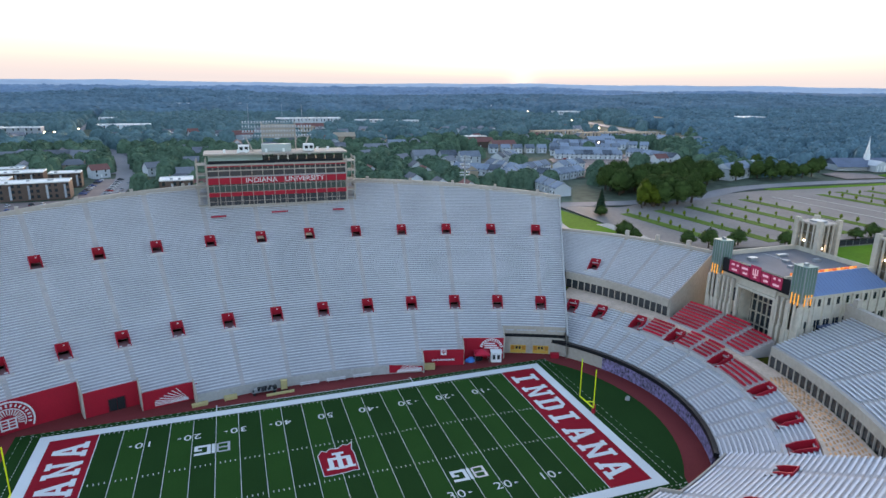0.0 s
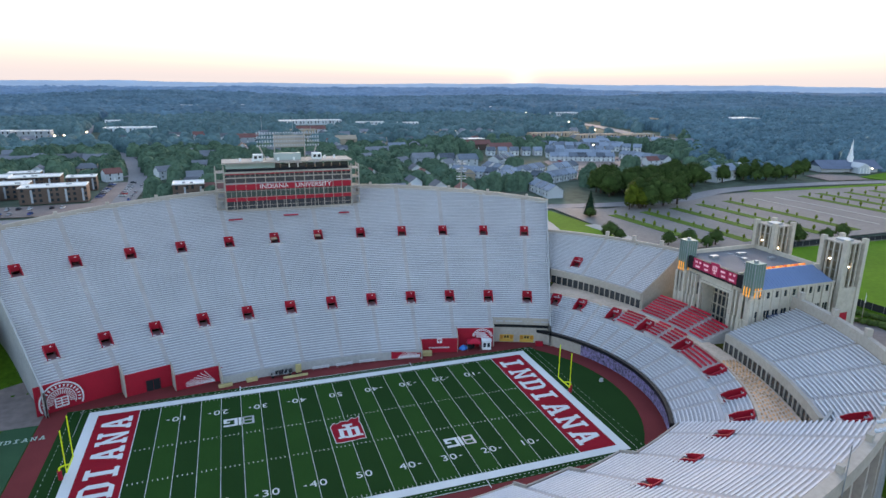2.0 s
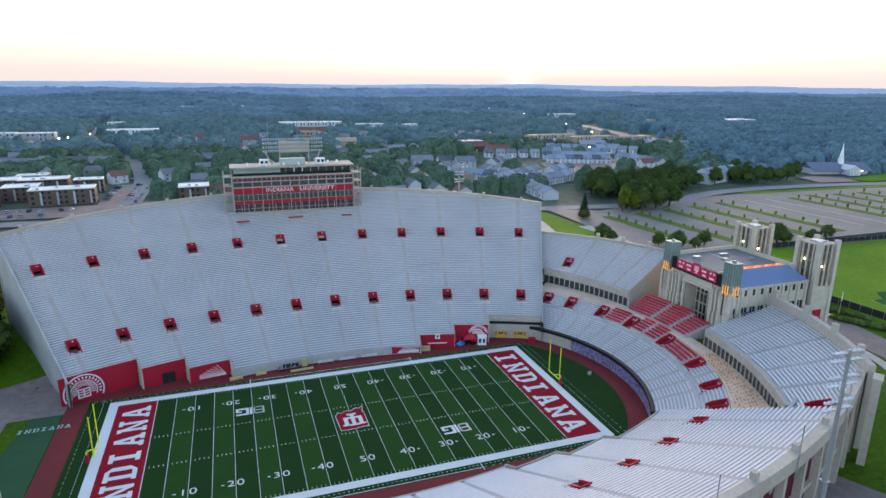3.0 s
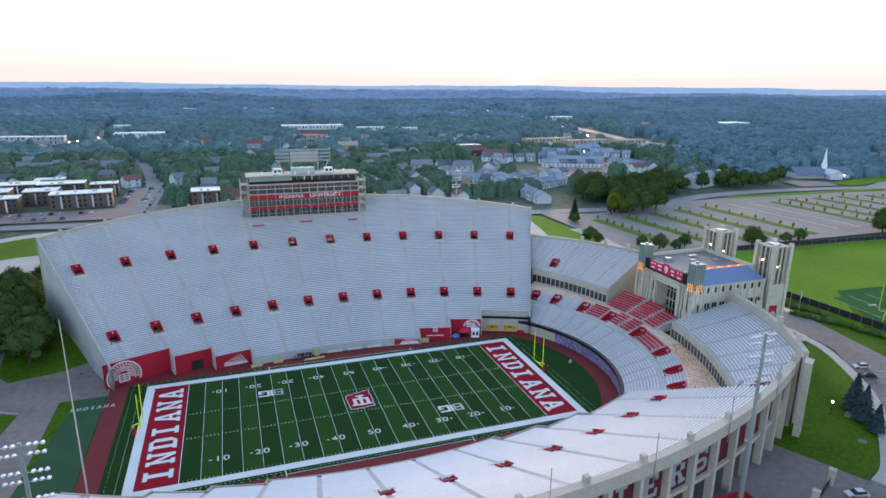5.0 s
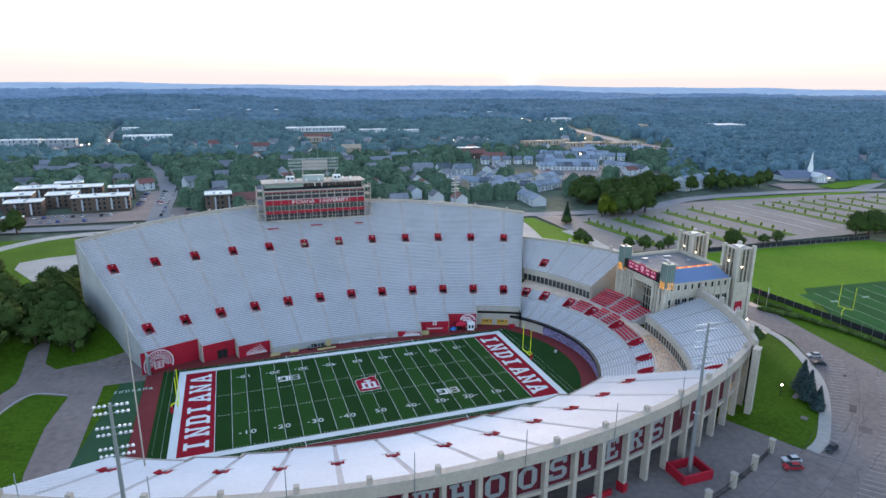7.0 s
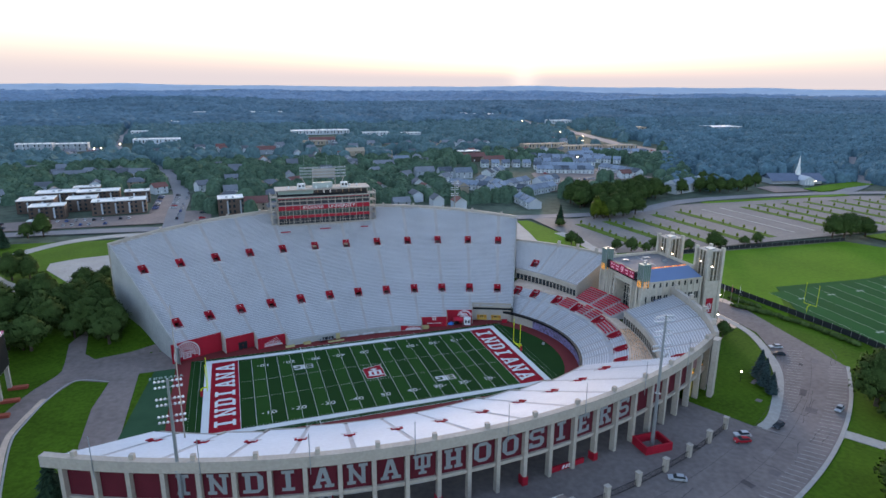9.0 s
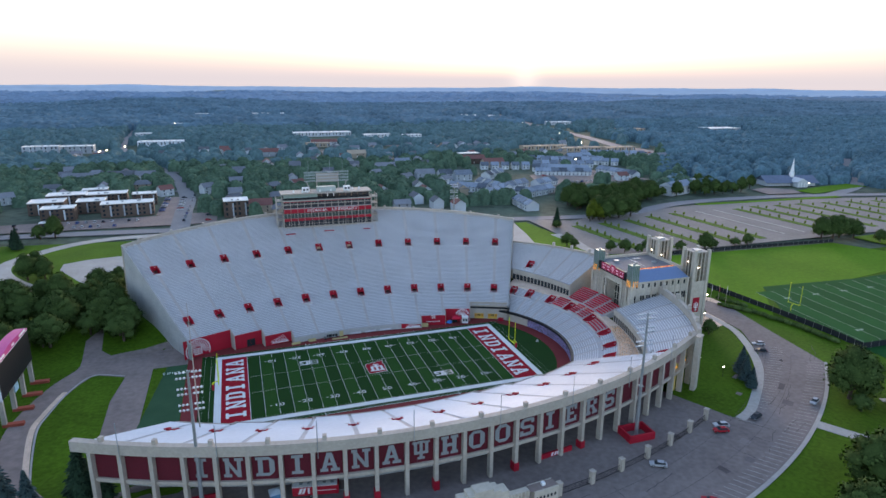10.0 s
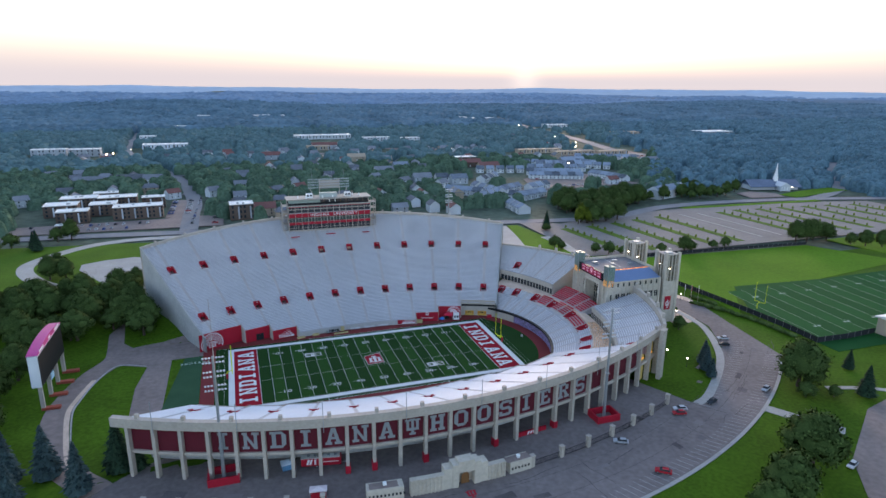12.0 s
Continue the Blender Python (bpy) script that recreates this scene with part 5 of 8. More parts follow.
for k in range(15):
    x = 189 + k * 9.1
    if k % 2 == 0:
        sheet("turf_stripe", [(x, -46), (x + 9.1, -46), (x + 14.6, 15), (x + 5.6, 15)], M_PTURF_B, 0.113, "lighter green mown stripe of practice turf", "turf")
    sheet("practice_line", [(x, -46), (x + 0.16, -46), (x + 5.76, 15), (x + 5.6, 15)], M_FADED, 0.126, "faded white practice yard line", "line")
    for y, o in ((4, 4.6), (-36, 0.9)):
        if k % 2:
            for d in (-1.2, 1.2):
                Build().box((x + o + d, y, ground_z(x, y) + 0.135), (1.5, 1.2, 0.02), 5).make("practice_number", M_FADED, label="faded white painted yard number", category="field mark", kind="structure")
M_MESH = mat("black_mesh", (0.025, 0.027, 0.03), 0.8, var=0.15)
def mesh_fence(pts, h, label):
    root = thing("mesh_fence", label=label, category="fence", kind="structure")
    for p, q in zip(pts, pts[1:]):
        d = Vector((q[0] - p[0], q[1] - p[1]))
        a, n = math.degrees(math.atan2(d.y, d.x)), max(1, round(d.length / 4.0))
        for k in range(n):
            u = (k + 0.5) / n
            x, y = p[0] + d.x * u, p[1] + d.y * u
            z = ground_z(x, y)
            Build().box((x, y, z + h / 2), (d.length / n - 0.12, 0.05, h - 0.1), a).make("mesh_panel", M_MESH, parent=root)
            Build().tube((p[0] + d.x * k / n, p[1] + d.y * k / n, z), (p[0] + d.x * k / n, p[1] + d.y * k / n, z + h + 0.15), 0.06, n=6).make("post", M_STEEL, parent=root)
mesh_fence([(176, 42), (179.5, 8), (181, -8), (183, -36), (182.3, -50.3), (199, -51), (216.5, -50)], 2.6, "black mesh fence round the practice ground")
mesh_fence([(186, 86), (250, 83), (322, 79)], 2.2, "dark mesh fence behind the practice field")
# parking bay lines on the forecourt
bays = Build()
def bay(r0, r1, a, z=0.10):
    p, q = polar(r0, a, 108), polar(r1, a + 0.35, 108)
    d = Vector((q[0] - p[0], q[1] - p[1]))
    bays.box(((p[0] + q[0]) / 2, (p[1] + q[1]) / 2, 3.85 + z), (d.length, 0.16, 0.012), math.degrees(math.atan2(d.y, d.x)))
for k in range(58):
    bay(220.6, 225.8, 8 + k * 0.62)
for k in range(30):
    bay(208.0, 213.0, 27.5 + k * 0.62)
bays.make("bay_lines", M_PAVE, label="faded white parking bay lines", category="road marking", kind="stuff")

# ---- perimeter fence and gatehouse ----
def picket_bay(p, q, root):
    d = Vector((q[0] - p[0], q[1] - p[1]))
    a = math.degrees(math.atan2(d.y, d.x))
    c = ((p[0] + q[0]) / 2, (p[1] + q[1]) / 2)
    z = ground_z(*c)
    for h in (0.3, 1.9):
        Build().box((c[0], c[1], z + h), (d.length, 0.08, 0.09), a).make("rail", M_BLACK, parent=root)
    b = Build()
    for k in range(int(d.length / 0.45)):
        u = (k + 0.5) * 0.45 / d.length
        b.box((p[0] + d.x * u, p[1] + d.y * u, z + 1.1), (0.05, 0.05, 1.9), a)
    b.make("pickets", M_BLACK, parent=root, kind="stuff")

fence = thing("fence", label="black picket fence between tall pale stone piers", category="fence", kind="structure")
angs = [7.4 + 3.0 * k for k in range(7)] + [-9.6 - 2.6 * k for k in range(6)]
for part_angs in (angs[:7], angs[7:]):
    pts = [polar(201.5, a, 108) for a in part_angs]
    for p in pts:
        z = ground_z(*p)
        a = math.degrees(math.atan2(p[0], 108 - p[1]))
        Build().box((p[0], p[1], z + 1.75), (1.15, 1.15, 3.8), a).make("pier", M_CONC_L, parent=fence)
        Build().box((p[0], p[1], z + 3.75), (1.4, 1.4, 0.3), a).make("pier_cap", M_CONC_L, parent=fence)
    for p, q in zip(pts, pts[1:]):
        picket_bay(p, q, fence)

gate = thing("gatehouse", label="pale limestone entrance gatehouse with a pointed arch and stepped parapet", category="gatehouse")
GH = [(-6.0, 6.6, 3.6), (-2.6, 3.6, 4.6), (0.35, 1.9, 5.4), (1.7, 2.3, 7.2), (3.2, 1.9, 5.4), (4.6, 2.0, 4.4), (6.2, 3.0, 3.6)]
def gh(a0, a1, h, name="wall", m=M_LIME, d=3.4, r=200.5):
    b = Build()
    arc_wall(b, 108, a0, a1, lambda a: r - d / 2, lambda a: r + d / 2, lambda a: 3.6, lambda a: 3.9 + h, 2)
    return b.make(name, m, parent=gate)
gh(-6.4, -3.6, 3.6)
gh(-3.1, -0.4, 4.6, d=1.6, r=201.2)
gh(-0.4, 0.25, 6.2, d=3.0)
gh(0.25, 2.55, 3.6, "arch_back", d=1.0, r=199.6)
gh(0.25, 0.75, 7.0, d=3.4)
gh(2.05, 2.55, 7.0, d=3.4)
gh(2.55, 3.2, 6.2, d=3.0)
gh(3.2, 4.8, 4.6, d=1.6, r=201.2)
gh(5.2, 7.2, 3.6)
lint = Build()
arc_wall(lint, 108, 0.75, 2.05, lambda a: 199.0, lambda a: 202.1, lambda a: 8.2, lambda a: 11.6, 3)
lint.make("arch_head", M_LIME, parent=gate)
bx, by = polar(200.5, 1.4, 108)
dr = Build()
dr.v += [(-1.2, 0, 0), (1.2, 0, 0), (1.2, 0, 2.6), (0, 0, 4.0), (-1.2, 0, 2.6)]
dr.f.append((0, 1, 2, 3, 4))
dr.m.append(0)
o = dr.make("arched_door", mat("oak_door", (0.22, 0.10, 0.04), 0.6, var=0.15), parent=gate, label="brown pointed wooden door")
o.matrix_basis = pose(*polar(201.0, 1.4, 108), 4.0, 0, 0, 1.4)
for k in range(10):
    a = -6.2 + k * 0.29
    x, y = polar(202.25, a, 108)
    Build().box((x, y, 5.6), (0.5, 0.12, 0.7), a).make("ticket_window", M_GLASS, parent=gate)
for k in range(6):
    a = 5.4 + k * 0.3
    x, y = polar(202.25, a, 108)
    Build().box((x, y, 5.6), (0.5, 0.12, 0.7), a).make("ticket_window", M_GLASS, parent=gate)
for k in range(9):
    a = -3.0 + k * 0.3
    x, y = polar(202.1, a, 108)
    Build().box((x, y, 6.0), (0.35, 0.5, 5.2), a).make("rib", M_LIME, parent=gate)
for k in range(6):
    a = 3.3 + k * 0.28
    x, y = polar(202.1, a, 108)
    Build().box((x, y, 6.0), (0.35, 0.5, 5.2), a).make("rib", M_LIME, parent=gate)
for a in (-5.0, 6.2):
    b = Build()
    arc_wall(b, 108, a - 1.2, a + 1.0, lambda q: 199.2, lambda q: 201.8, lambda q: 7.52, lambda q: 7.6, 2)
    b.make("roof_membrane", M_ASPH_D, parent=gate)
    x, y = polar(200.4, a, 108)
    Build().box((x, y, 7.95), (0.9, 0.9, 0.7)).make("roof_fan", M_WHITE, parent=gate)
letter("*", pose(*polar(206.0, 1.4, 108), 3.94, 0, 0, 1.4) @ Matrix.Translation((-1.5, -1.5, 0)), 3.0, 3.0, 0.015, M_RED, gate, "ground_emblem")

# ---- floodlight masts ----
M_LAMPCASE = mat("lamp_face", (0.50, 0.55, 0.60), 0.45, 0.0, var=0.08)
def mast(x, y, z0, h, face, planter=True):
    t = thing("floodlight_mast", pose(x, y, z0, 0, 0, face), "tall tapered steel floodlight mast with rows of white lamps", "floodlight", "floodlight masts")
    Build().tube((0, 0, 0), (0, 0, h), 0.55, 0.24, 10).make("pole", M_STEEL, parent=t)
    for j in range(6):
        z = h - 0.5 - (0, 1.35, 4.0, 5.35, 8.0, 9.35)[j]
        Build().box((0, 0, z), (5.2, 0.1, 0.1)).make("crossarm", M_STEEL, parent=t)
        for lx in (-2.5, -1.7, -0.9, 0.9, 1.7, 2.5):
            lamp = Build()
            lamp.tube((lx, -0.25, z + 0.15), (lx, 0.45, z - 0.15), 0.14, 0.30, 8)
            lamp.make("lamp_head", M_LAMPCASE, parent=t)
    Build().box((0, 0, h * 0.42), (1.2, 1.2, 0.3)).make("service_collar", M_STEEL, parent=t)
    for k in range(8):
        Build().box((0.0, -0.55, h * 0.10 + k * 0.9), (0.7, 0.06, 0.05)).make("rung", M_STEEL, parent=t)
    if planter:
        pl = thing("red_barrier", pose(x, y, z0), "crimson padded barrier box round the mast foot", "barrier", "mast barriers")
        for dx, dy, sx, sy in ((0, -2.9, 8.4, 0.5), (0, 2.9, 8.4, 0.5), (-3.95, 0, 0.5, 5.3), (3.95, 0, 0.5, 5.3)):
            Build().box((dx, dy, 1.15), (sx, sy, 2.3)).make("padded_panel", M_RED, parent=pl)
    return t
mast(60.6, -75.0, 3.9, 38.5, 0)
mast(-58.0, -70.5, 3.9, 37.0, 0)
mast(97.0, 186.0, 3.9, 32.0, 180, False)
slim = thing("flag_pole", pose(-59.5, -39.0, 0.0), "thin pale flag pole at the open end of the field", "pole")
Build().tube((0, 0, 0), (0, 0, 46.0), 0.2, 0.09, 8).make("pole", M_CONC_L, parent=slim)

# ---- rim details on the east side ----
for k in range(15):
    a = -25.0 + k * 4.0
    x, y = polar(187.2, a, 108)
    Build().box((x, y, 22.3), (1.0, 1.0, 1.3), a).make("rim_post", M_CONC_L, parent=east)
for k in range(8):
    a = -23.5 + k * 7.0
    x, y = polar(188.5, a, 108)
    Build().tube((x, y, 17.5), (x, y, 27.5), 0.09, n=6).make("lightning_rod", M_STEEL, parent=east)
# buttress pylon and lit stair bay at the north-east corner
py = thing("pylon", label="tall pale concrete buttress pylon at the corner of the stand", category="pylon")
x, y = 96.6, -56.4
Build().box((x, y, 13.2), (3.2, 1.5, 19.4), 33).make("shaft", M_CONC_L, parent=py)
Build().box((x, y, 23.05), (3.5, 1.8, 0.5), 33).make("cap", M_CONC_L, parent=py)
# yellow light inside the bay is put into the wall colour
for k in (23, 24):
    b = Build()
    arc_wall(b, 108, COL[k] + 0.2, COL[k + 1] - 0.2, lambda a: 186.3, lambda a: 186.5, lambda a: 4.2, lambda a: 18.0, 1)
    b.make("lit_wall", mat("ochre_lamplit_wall", (0.62, 0.42, 0.12), 0.7), parent=east, label="stair wall with yellow lamplight put into its ochre colour")
    x, y = polar(187.2, (COL[k] + COL[k + 1]) / 2, 108)
    Build().box((x, y, 13.5), (2.0, 0.3, 0.3), COL[k]).make("stair_lamp", M_WARM, parent=east, label="warm glowing stair lamp")
# red column pads
for k, h in ((9, 2.6), (11, 2.6), (14, 2.4), (17, 2.2), (8, 2.4)):
    x, y = polar(187.6, COL[k], 108)
    Build().box((x, y, 3.9 + h / 2), (1.5, 2.0, h), COL[k]).make("column_pad", M_RED, parent=east, label="crimson pad round a column foot")

# garden lamp on the lawn island
gl = thing("globe_lamp", pose(112.5, -52.5, ground_z(112.5, -52.5)), "small glowing globe lamp on the lawn", "lamp")
Build().tube((0, 0, 0), (0, 0, 3.4), 0.08, n=6).make("post", M_BLACK, parent=gl)
bm = bmesh.new()
bmesh.ops.create_icosphere(bm, subdivisions=2, radius=0.3, matrix=Matrix.Translation((0, 0, 3.8)))
me = bpy.data.meshes.new("globe")
bm.to_mesh(me)
bm.free()
me.materials.append(M_LAMPW)
o = new("globe", me)
o.parent = gl

# ---- big board at the south end ----
bb = thing("video_board", label="huge dark video board with a magenta crest on beige legs", category="scoreboard")
BYA, BYB, BXX = -8.5, 22.3, -117.4
Build().box((BXX, (BYA + BYB) / 2, 15.65), (3.0, BYB - BYA, 11.3)).make("housing", mat("board_grey", (0.62, 0.64, 0.66), 0.5, var=0.06), parent=bb, label="pale grey housing")
Build().box((BXX + 1.56, (BYA + BYB) / 2, 15.5), (0.14, BYB - BYA - 0.8, 10.6)).make("screen", M_BLACK, parent=bb, label="dark unlit screen")
cr = Build()
n = 14
for k in range(n):
    y0, y1 = BYA + (BYB - BYA) * k / n, BYA + (BYB - BYA) * (k + 1) / n
    za, zb = (21.0 + 1.7 * math.sin(math.pi * q / n) ** 0.8 for q in (k, k + 1))
    for xx, fl in ((BXX + 1.7, 1), (BXX - 1.7, -1)):
        cr.face([(xx, y0, 21.32), (xx, y1, 21.32), (xx, y1, zb + 0.6), (xx, y0, za + 0.6)][::fl])
    cr.face([(BXX - 1.7, y0, za + 0.6), (BXX + 1.7, y0, za + 0.6), (BXX + 1.7, y1, zb + 0.6), (BXX - 1.7, y1, zb + 0.6)])
cr.make("crest", mat("magenta_sign", (0.55, 0.06, 0.22), 0.5, var=0.08), parent=bb, label="curved magenta crest panel")
for y, w in ((-3.5, 5), (7.0, 2.4), (16.5, 6)):
    Build().box((BXX + 1.75, y, 22.1), (0.08, w, 0.7)).make("text_bar", M_WHITE, parent=bb)
for y in (-7.5, 2.5, 12.3, 21.5):
    Build().box((BXX + 0.6, y, 5.6), (1.2, 1.2, 9.4)).make("leg", M_CONC_L, parent=bb)
    Build().box((BXX + 2.9, y, ground_z(BXX, y) + 0.35), (5.6, 1.7, 0.9)).make("footing", mat("terracotta_pad", (0.38, 0.08, 0.05), 0.7, var=0.1), parent=bb, label="brick red footing")
Build().box((BXX + 1.5, 4.0, 8.7), (0.3, 3.4, 2.4)).make("lower_sign", mat("sky_blue_sign", (0.35, 0.55, 0.65), 0.4), parent=bb)

# ---- houses and blocks beyond the stadium ----
M_BRICK = mat("brown_brick", (0.11, 0.075, 0.06), 0.85, var=0.2, rnd=0.1)
M_ROOFW = mat("white_roof", (0.74, 0.73, 0.70), 0.7, var=0.1, big=0.1)
M_ROOFG = mat("grey_shingle", (0.16, 0.17, 0.19), 0.85, var=0.16, rnd=0.2)
M_ROOFB = mat("blue_grey_shingle", (0.17, 0.205, 0.25), 0.8, var=0.2, rnd=0.3)
M_ROOFR = mat("red_roof", (0.20, 0.085, 0.075), 0.8, var=0.15)
M_SIDING = mat("pale_siding", (0.40, 0.43, 0.46), 0.75, var=0.1, rnd=0.25)
M_SIDINGW = mat("white_siding", (0.52, 0.54, 0.56), 0.7, var=0.08)
M_TAN = mat("tan_wall", (0.40, 0.31, 0.23), 0.8, var=0.12)
OCC = []     # places that are taken, as x, y, radius

def flat_block(x, y, w, d, h, rot=0, wall=M_BRICK, roof=M_ROOFW, label="flat-roofed apartment block with dark brick walls and white roof", cat="apartment building", group="", storeys=3, bays=8):
    z = ground_z(x, y)
    t = thing("apartment_building" if "apart" in cat else "commercial_building", pose(x, y, z, 0, 0, rot), label, cat, group)
    Build().box((0, 0, h / 2 - 0.4), (w, d, h + 0.2)).make("wall", wall, parent=t)
    rf = Build().box((0, 0, h - 0.2), (w - 0.8, d - 0.8, 0.3)).make("roof", roof, parent=t)
    for s in (-1, 1):
        Build().box((0, s * (d / 2 - 0.2), h + 0.1), (w + 0.2, 0.5, 0.6)).make("parapet", roof, parent=t)
        Build().box((s * (w / 2 - 0.2), 0, h + 0.1), (0.5, d - 0.6, 0.6)).make("parapet", roof, parent=t)
    rr = random.Random(int(x * 7 + y))
    for k in range(max(2, int(w / 9))):
        Build().box((-w / 2 + 3 + rr.random() * (w - 6), -d / 4 + rr.random() * d / 2, h + 0.4), (1.6, 1.3, 0.9)).make("roof_unit", M_STEEL, parent=rf)
    me = Build().box((0, 0, 0), (1.5, 0.16, h / storeys * 0.55)).data("window", M_GLASS)
    pm = Build().box((0, 0, 0), (1.1, 0.2, h * 0.82)).data("pale_bay", M_SIDING)
    for k in range(bays):
        xx = -w / 2 + (k + 0.5) * w / bays
        if k % 2:
            o = new("pale_bay", pm)
            o.parent, o.location = t, (xx, -d / 2 - 0.05, h * 0.45)
        for j in range(storeys):
            o = new("window", me)
            o.parent, o.location = t, (xx + (1.4 if k % 2 else 0), -d / 2 - 0.03, (j + 0.55) * h / storeys)
    OCC.append((x, y, max(w, d) * 0.62))
    return t

def gable_house(w, d, h, rise, wall, roof, label, cat="house", porch=False, windows=3, floors=2, hip=False):
    t = thing("house", None, label, cat, "houses of the town")
    b = Build().box((0, 0, h / 2 - 0.5), (w, d, h + 1.0))
    b.face([(-w / 2, -d / 2, h), (-w / 2, d / 2, h), (-w / 2, 0, h + rise)][::-1])
    b.face([(w / 2, -d / 2, h), (w / 2, d / 2, h), (w / 2, 0, h + rise)])
    b.make("wall", wall, parent=t)
    e = 0.5
    ix = d * 0.35 if hip else -e
    r = Build()
    for s in (-1, 1):
        lo, hi = h - rise * e / (d / 2), h + rise
        q = [(-w / 2 - e, s * (d / 2 + e), lo), (w / 2 + e, s * (d / 2 + e), lo), (w / 2 - ix, 0, hi), (-w / 2 + ix, 0, hi)]
        r.face(q if s < 0 else q[::-1])
        r.face([(p[0], p[1], p[2] - 0.18) for p in (q[::-1] if s < 0 else q)])
        r.face([(-w / 2 - e, s * (d / 2 + e), lo), (w / 2 + e, s * (d / 2 + e), lo), (w / 2 + e, s * (d / 2 + e), lo - 0.2), (-w / 2 - e, s * (d / 2 + e), lo - 0.2)])
    if hip:
        for s in (-1, 1):
            lo, hi = h - rise * e / (d / 2), h + rise
            r.face([(s * (w / 2 + e), -d / 2 - e, lo), (s * (w / 2 + e), d / 2 + e, lo), (s * (w / 2 - ix), 0, hi)])
    rf = r.make("roof", roof, parent=t)
    me = Build().box((0, 0, 0), (1.0, 0.14, 1.4)).data("window", M_GLASS)
    for j in range(floors):
        for k in range(windows):
            o = new("window", me)
            o.parent, o.location = t, (-w / 2 + (k + 0.5) * w / windows, -d / 2 - 0.03, 1.5 + j * 2.7)
    Build().box((0, -d / 2 - 0.04, 1.0), (1.0, 0.14, 2.1)).make("door", M_WHITE, parent=t)
    return t

# apartment blocks across the west street
for x, y, w, d, h in ((-124, 306, 36, 14, 9.6), (-169, 300, 22, 13, 9), (-183, 330, 24, 17, 9), (-152, 326, 20, 15, 9), (-176, 360, 28, 16, 9), (-146, 357, 30, 15, 9), (-117, 348, 18, 11, 9), (-160, 386, 20, 10, 8)):
    flat_block(x, y, w, d, h, 4, group="apartment blocks", bays=max(4, int(w / 4.2)))
flat_block(-46, 280, 18, 15, 12, 2, label="dark flat-roofed block with a two-part white roof", bays=4)
flat_block(-170, 276, 12, 5, 3, 0, M_BRICK, M_ROOFW, "small low kiosk with white roof", "kiosk", "", 1, 2)
# far flat buildings
for x, y, w, d, h, wall, label in (
        (114, 965, 105, 24, 7, M_SIDINGW, "long white-roofed shopping row"), (199, 884, 48, 14, 8, M_SIDINGW, "white motel row with arcades"), (258, 862, 34, 12, 8, M_SIDINGW, "white flat-roofed motel row"),
        (60, 1700, 90, 30, 9, M_SIDINGW, "long white warehouse far in the woods"), (-120, 1750, 40, 20, 8, M_SIDINGW, "pale flat-roofed building in trees"), (-248, 768, 40, 15, 10, M_SIDING, "long grey apartment row with white parapet"),
        (-294, 775, 44, 15, 10, M_SIDING, "long grey apartment row with white parapet"), (-150, 850, 66, 22, 7, M_SIDING, "pale shop building with a blue sign"), (-190, 1000, 30, 16, 8, M_SIDINGW, "low white-roofed shop by the street"),
        (-150, 1250, 36, 20, 8, M_SIDINGW, "low white-roofed shop by the street"), (608, 1394, 80, 24, 7, M_SIDINGW, "white and blue commercial building far off"), (560, 1440, 46, 18, 7, M_SIDINGW, "white flat-roofed building in trees"),
        (405, 642, 74, 14, 6, M_TAN, "long tan row of shops by the road"), (445, 604, 66, 14, 6, M_TAN, "long tan row of shops by the road"), (505, 592, 50, 14, 6, M_TAN, "tan flat-roofed shop by the road"),
        (705, 1140, 60, 24, 7, M_SIDINGW, "low white-roofed shop by the street"), (740, 900, 60, 24, 7, M_TAN, "low tan building among trees"), (936, 864, 80, 40, 8, M_SIDING, "large pale roof in the woods"),
        (250, 560, 30, 14, 8, M_BRICK, "brick block with pale roof"), (80, 770, 36, 16, 6, M_TAN, "low tan shop by the street")):
    flat_block(x, y, w, d, h, 0, wall, M_ROOFW if wall != M_TAN else M_TAN, label, "commercial building", "", 1 if h < 7.5 else 2, max(3, int(w / 6)))
for x, y, w, wall, roof, label in ((242, 522, 30, M_BRICK, M_ROOFR, "broad brick house with a dull red roof"), (254, 486, 26, M_TAN, M_ROOFR, "long low house with a dull red roof"), (1, 668, 26, M_SIDING, M_ROOFR, "broad house with a dull red roof"),
                                (112, 618, 24, M_TAN, M_TAN, "tan-roofed building among garden trees"), (-153, 486, 26, M_SIDING, M_ROOFG, "broad grey house behind the apartment blocks"), (-131, 480, 18, M_SIDING, M_ROOFG, "grey gabled house behind the apartment blocks"),
                                (-191, 480, 28, M_SIDING, M_ROOFG, "long grey house behind the apartment blocks"), (118, 480, 22, M_SIDINGW, M_ROOFG, "broad white house with grey roof among trees"), (148, 516, 18, M_SIDING, M_ROOFB, "pale house with blue-grey roof among trees"),
                                (146, 416, 20, M_SIDING, M_ROOFG, "pale house with grey roof among trees"), (166, 408, 14, M_SIDINGW, M_ROOFB, "white house with blue-grey roof among trees"), (182, 398, 18, M_SIDING, M_ROOFB, "pale house with blue-grey roof among trees"),
                                (-30, 290, 22, M_TAN, M_ROOFR, "low house with a brown-red roof by the stand"), (92, 786, 40, M_SIDINGW, M_ROOFR, "long pale shop with a red roof"), (386, 508, 34, M_SIDING, M_ROOFB, "broad pale house with dark blue roof"),
                                (490, 480, 24, M_SIDING, M_ROOFG, "grey house among trees by the road")):
    h = gable_house(w, 13, 6, 4, wall, roof, label)
    h.matrix_basis = pose(x, y, ground_z(x, y))
    OCC.append((x, y, w * 0.6))

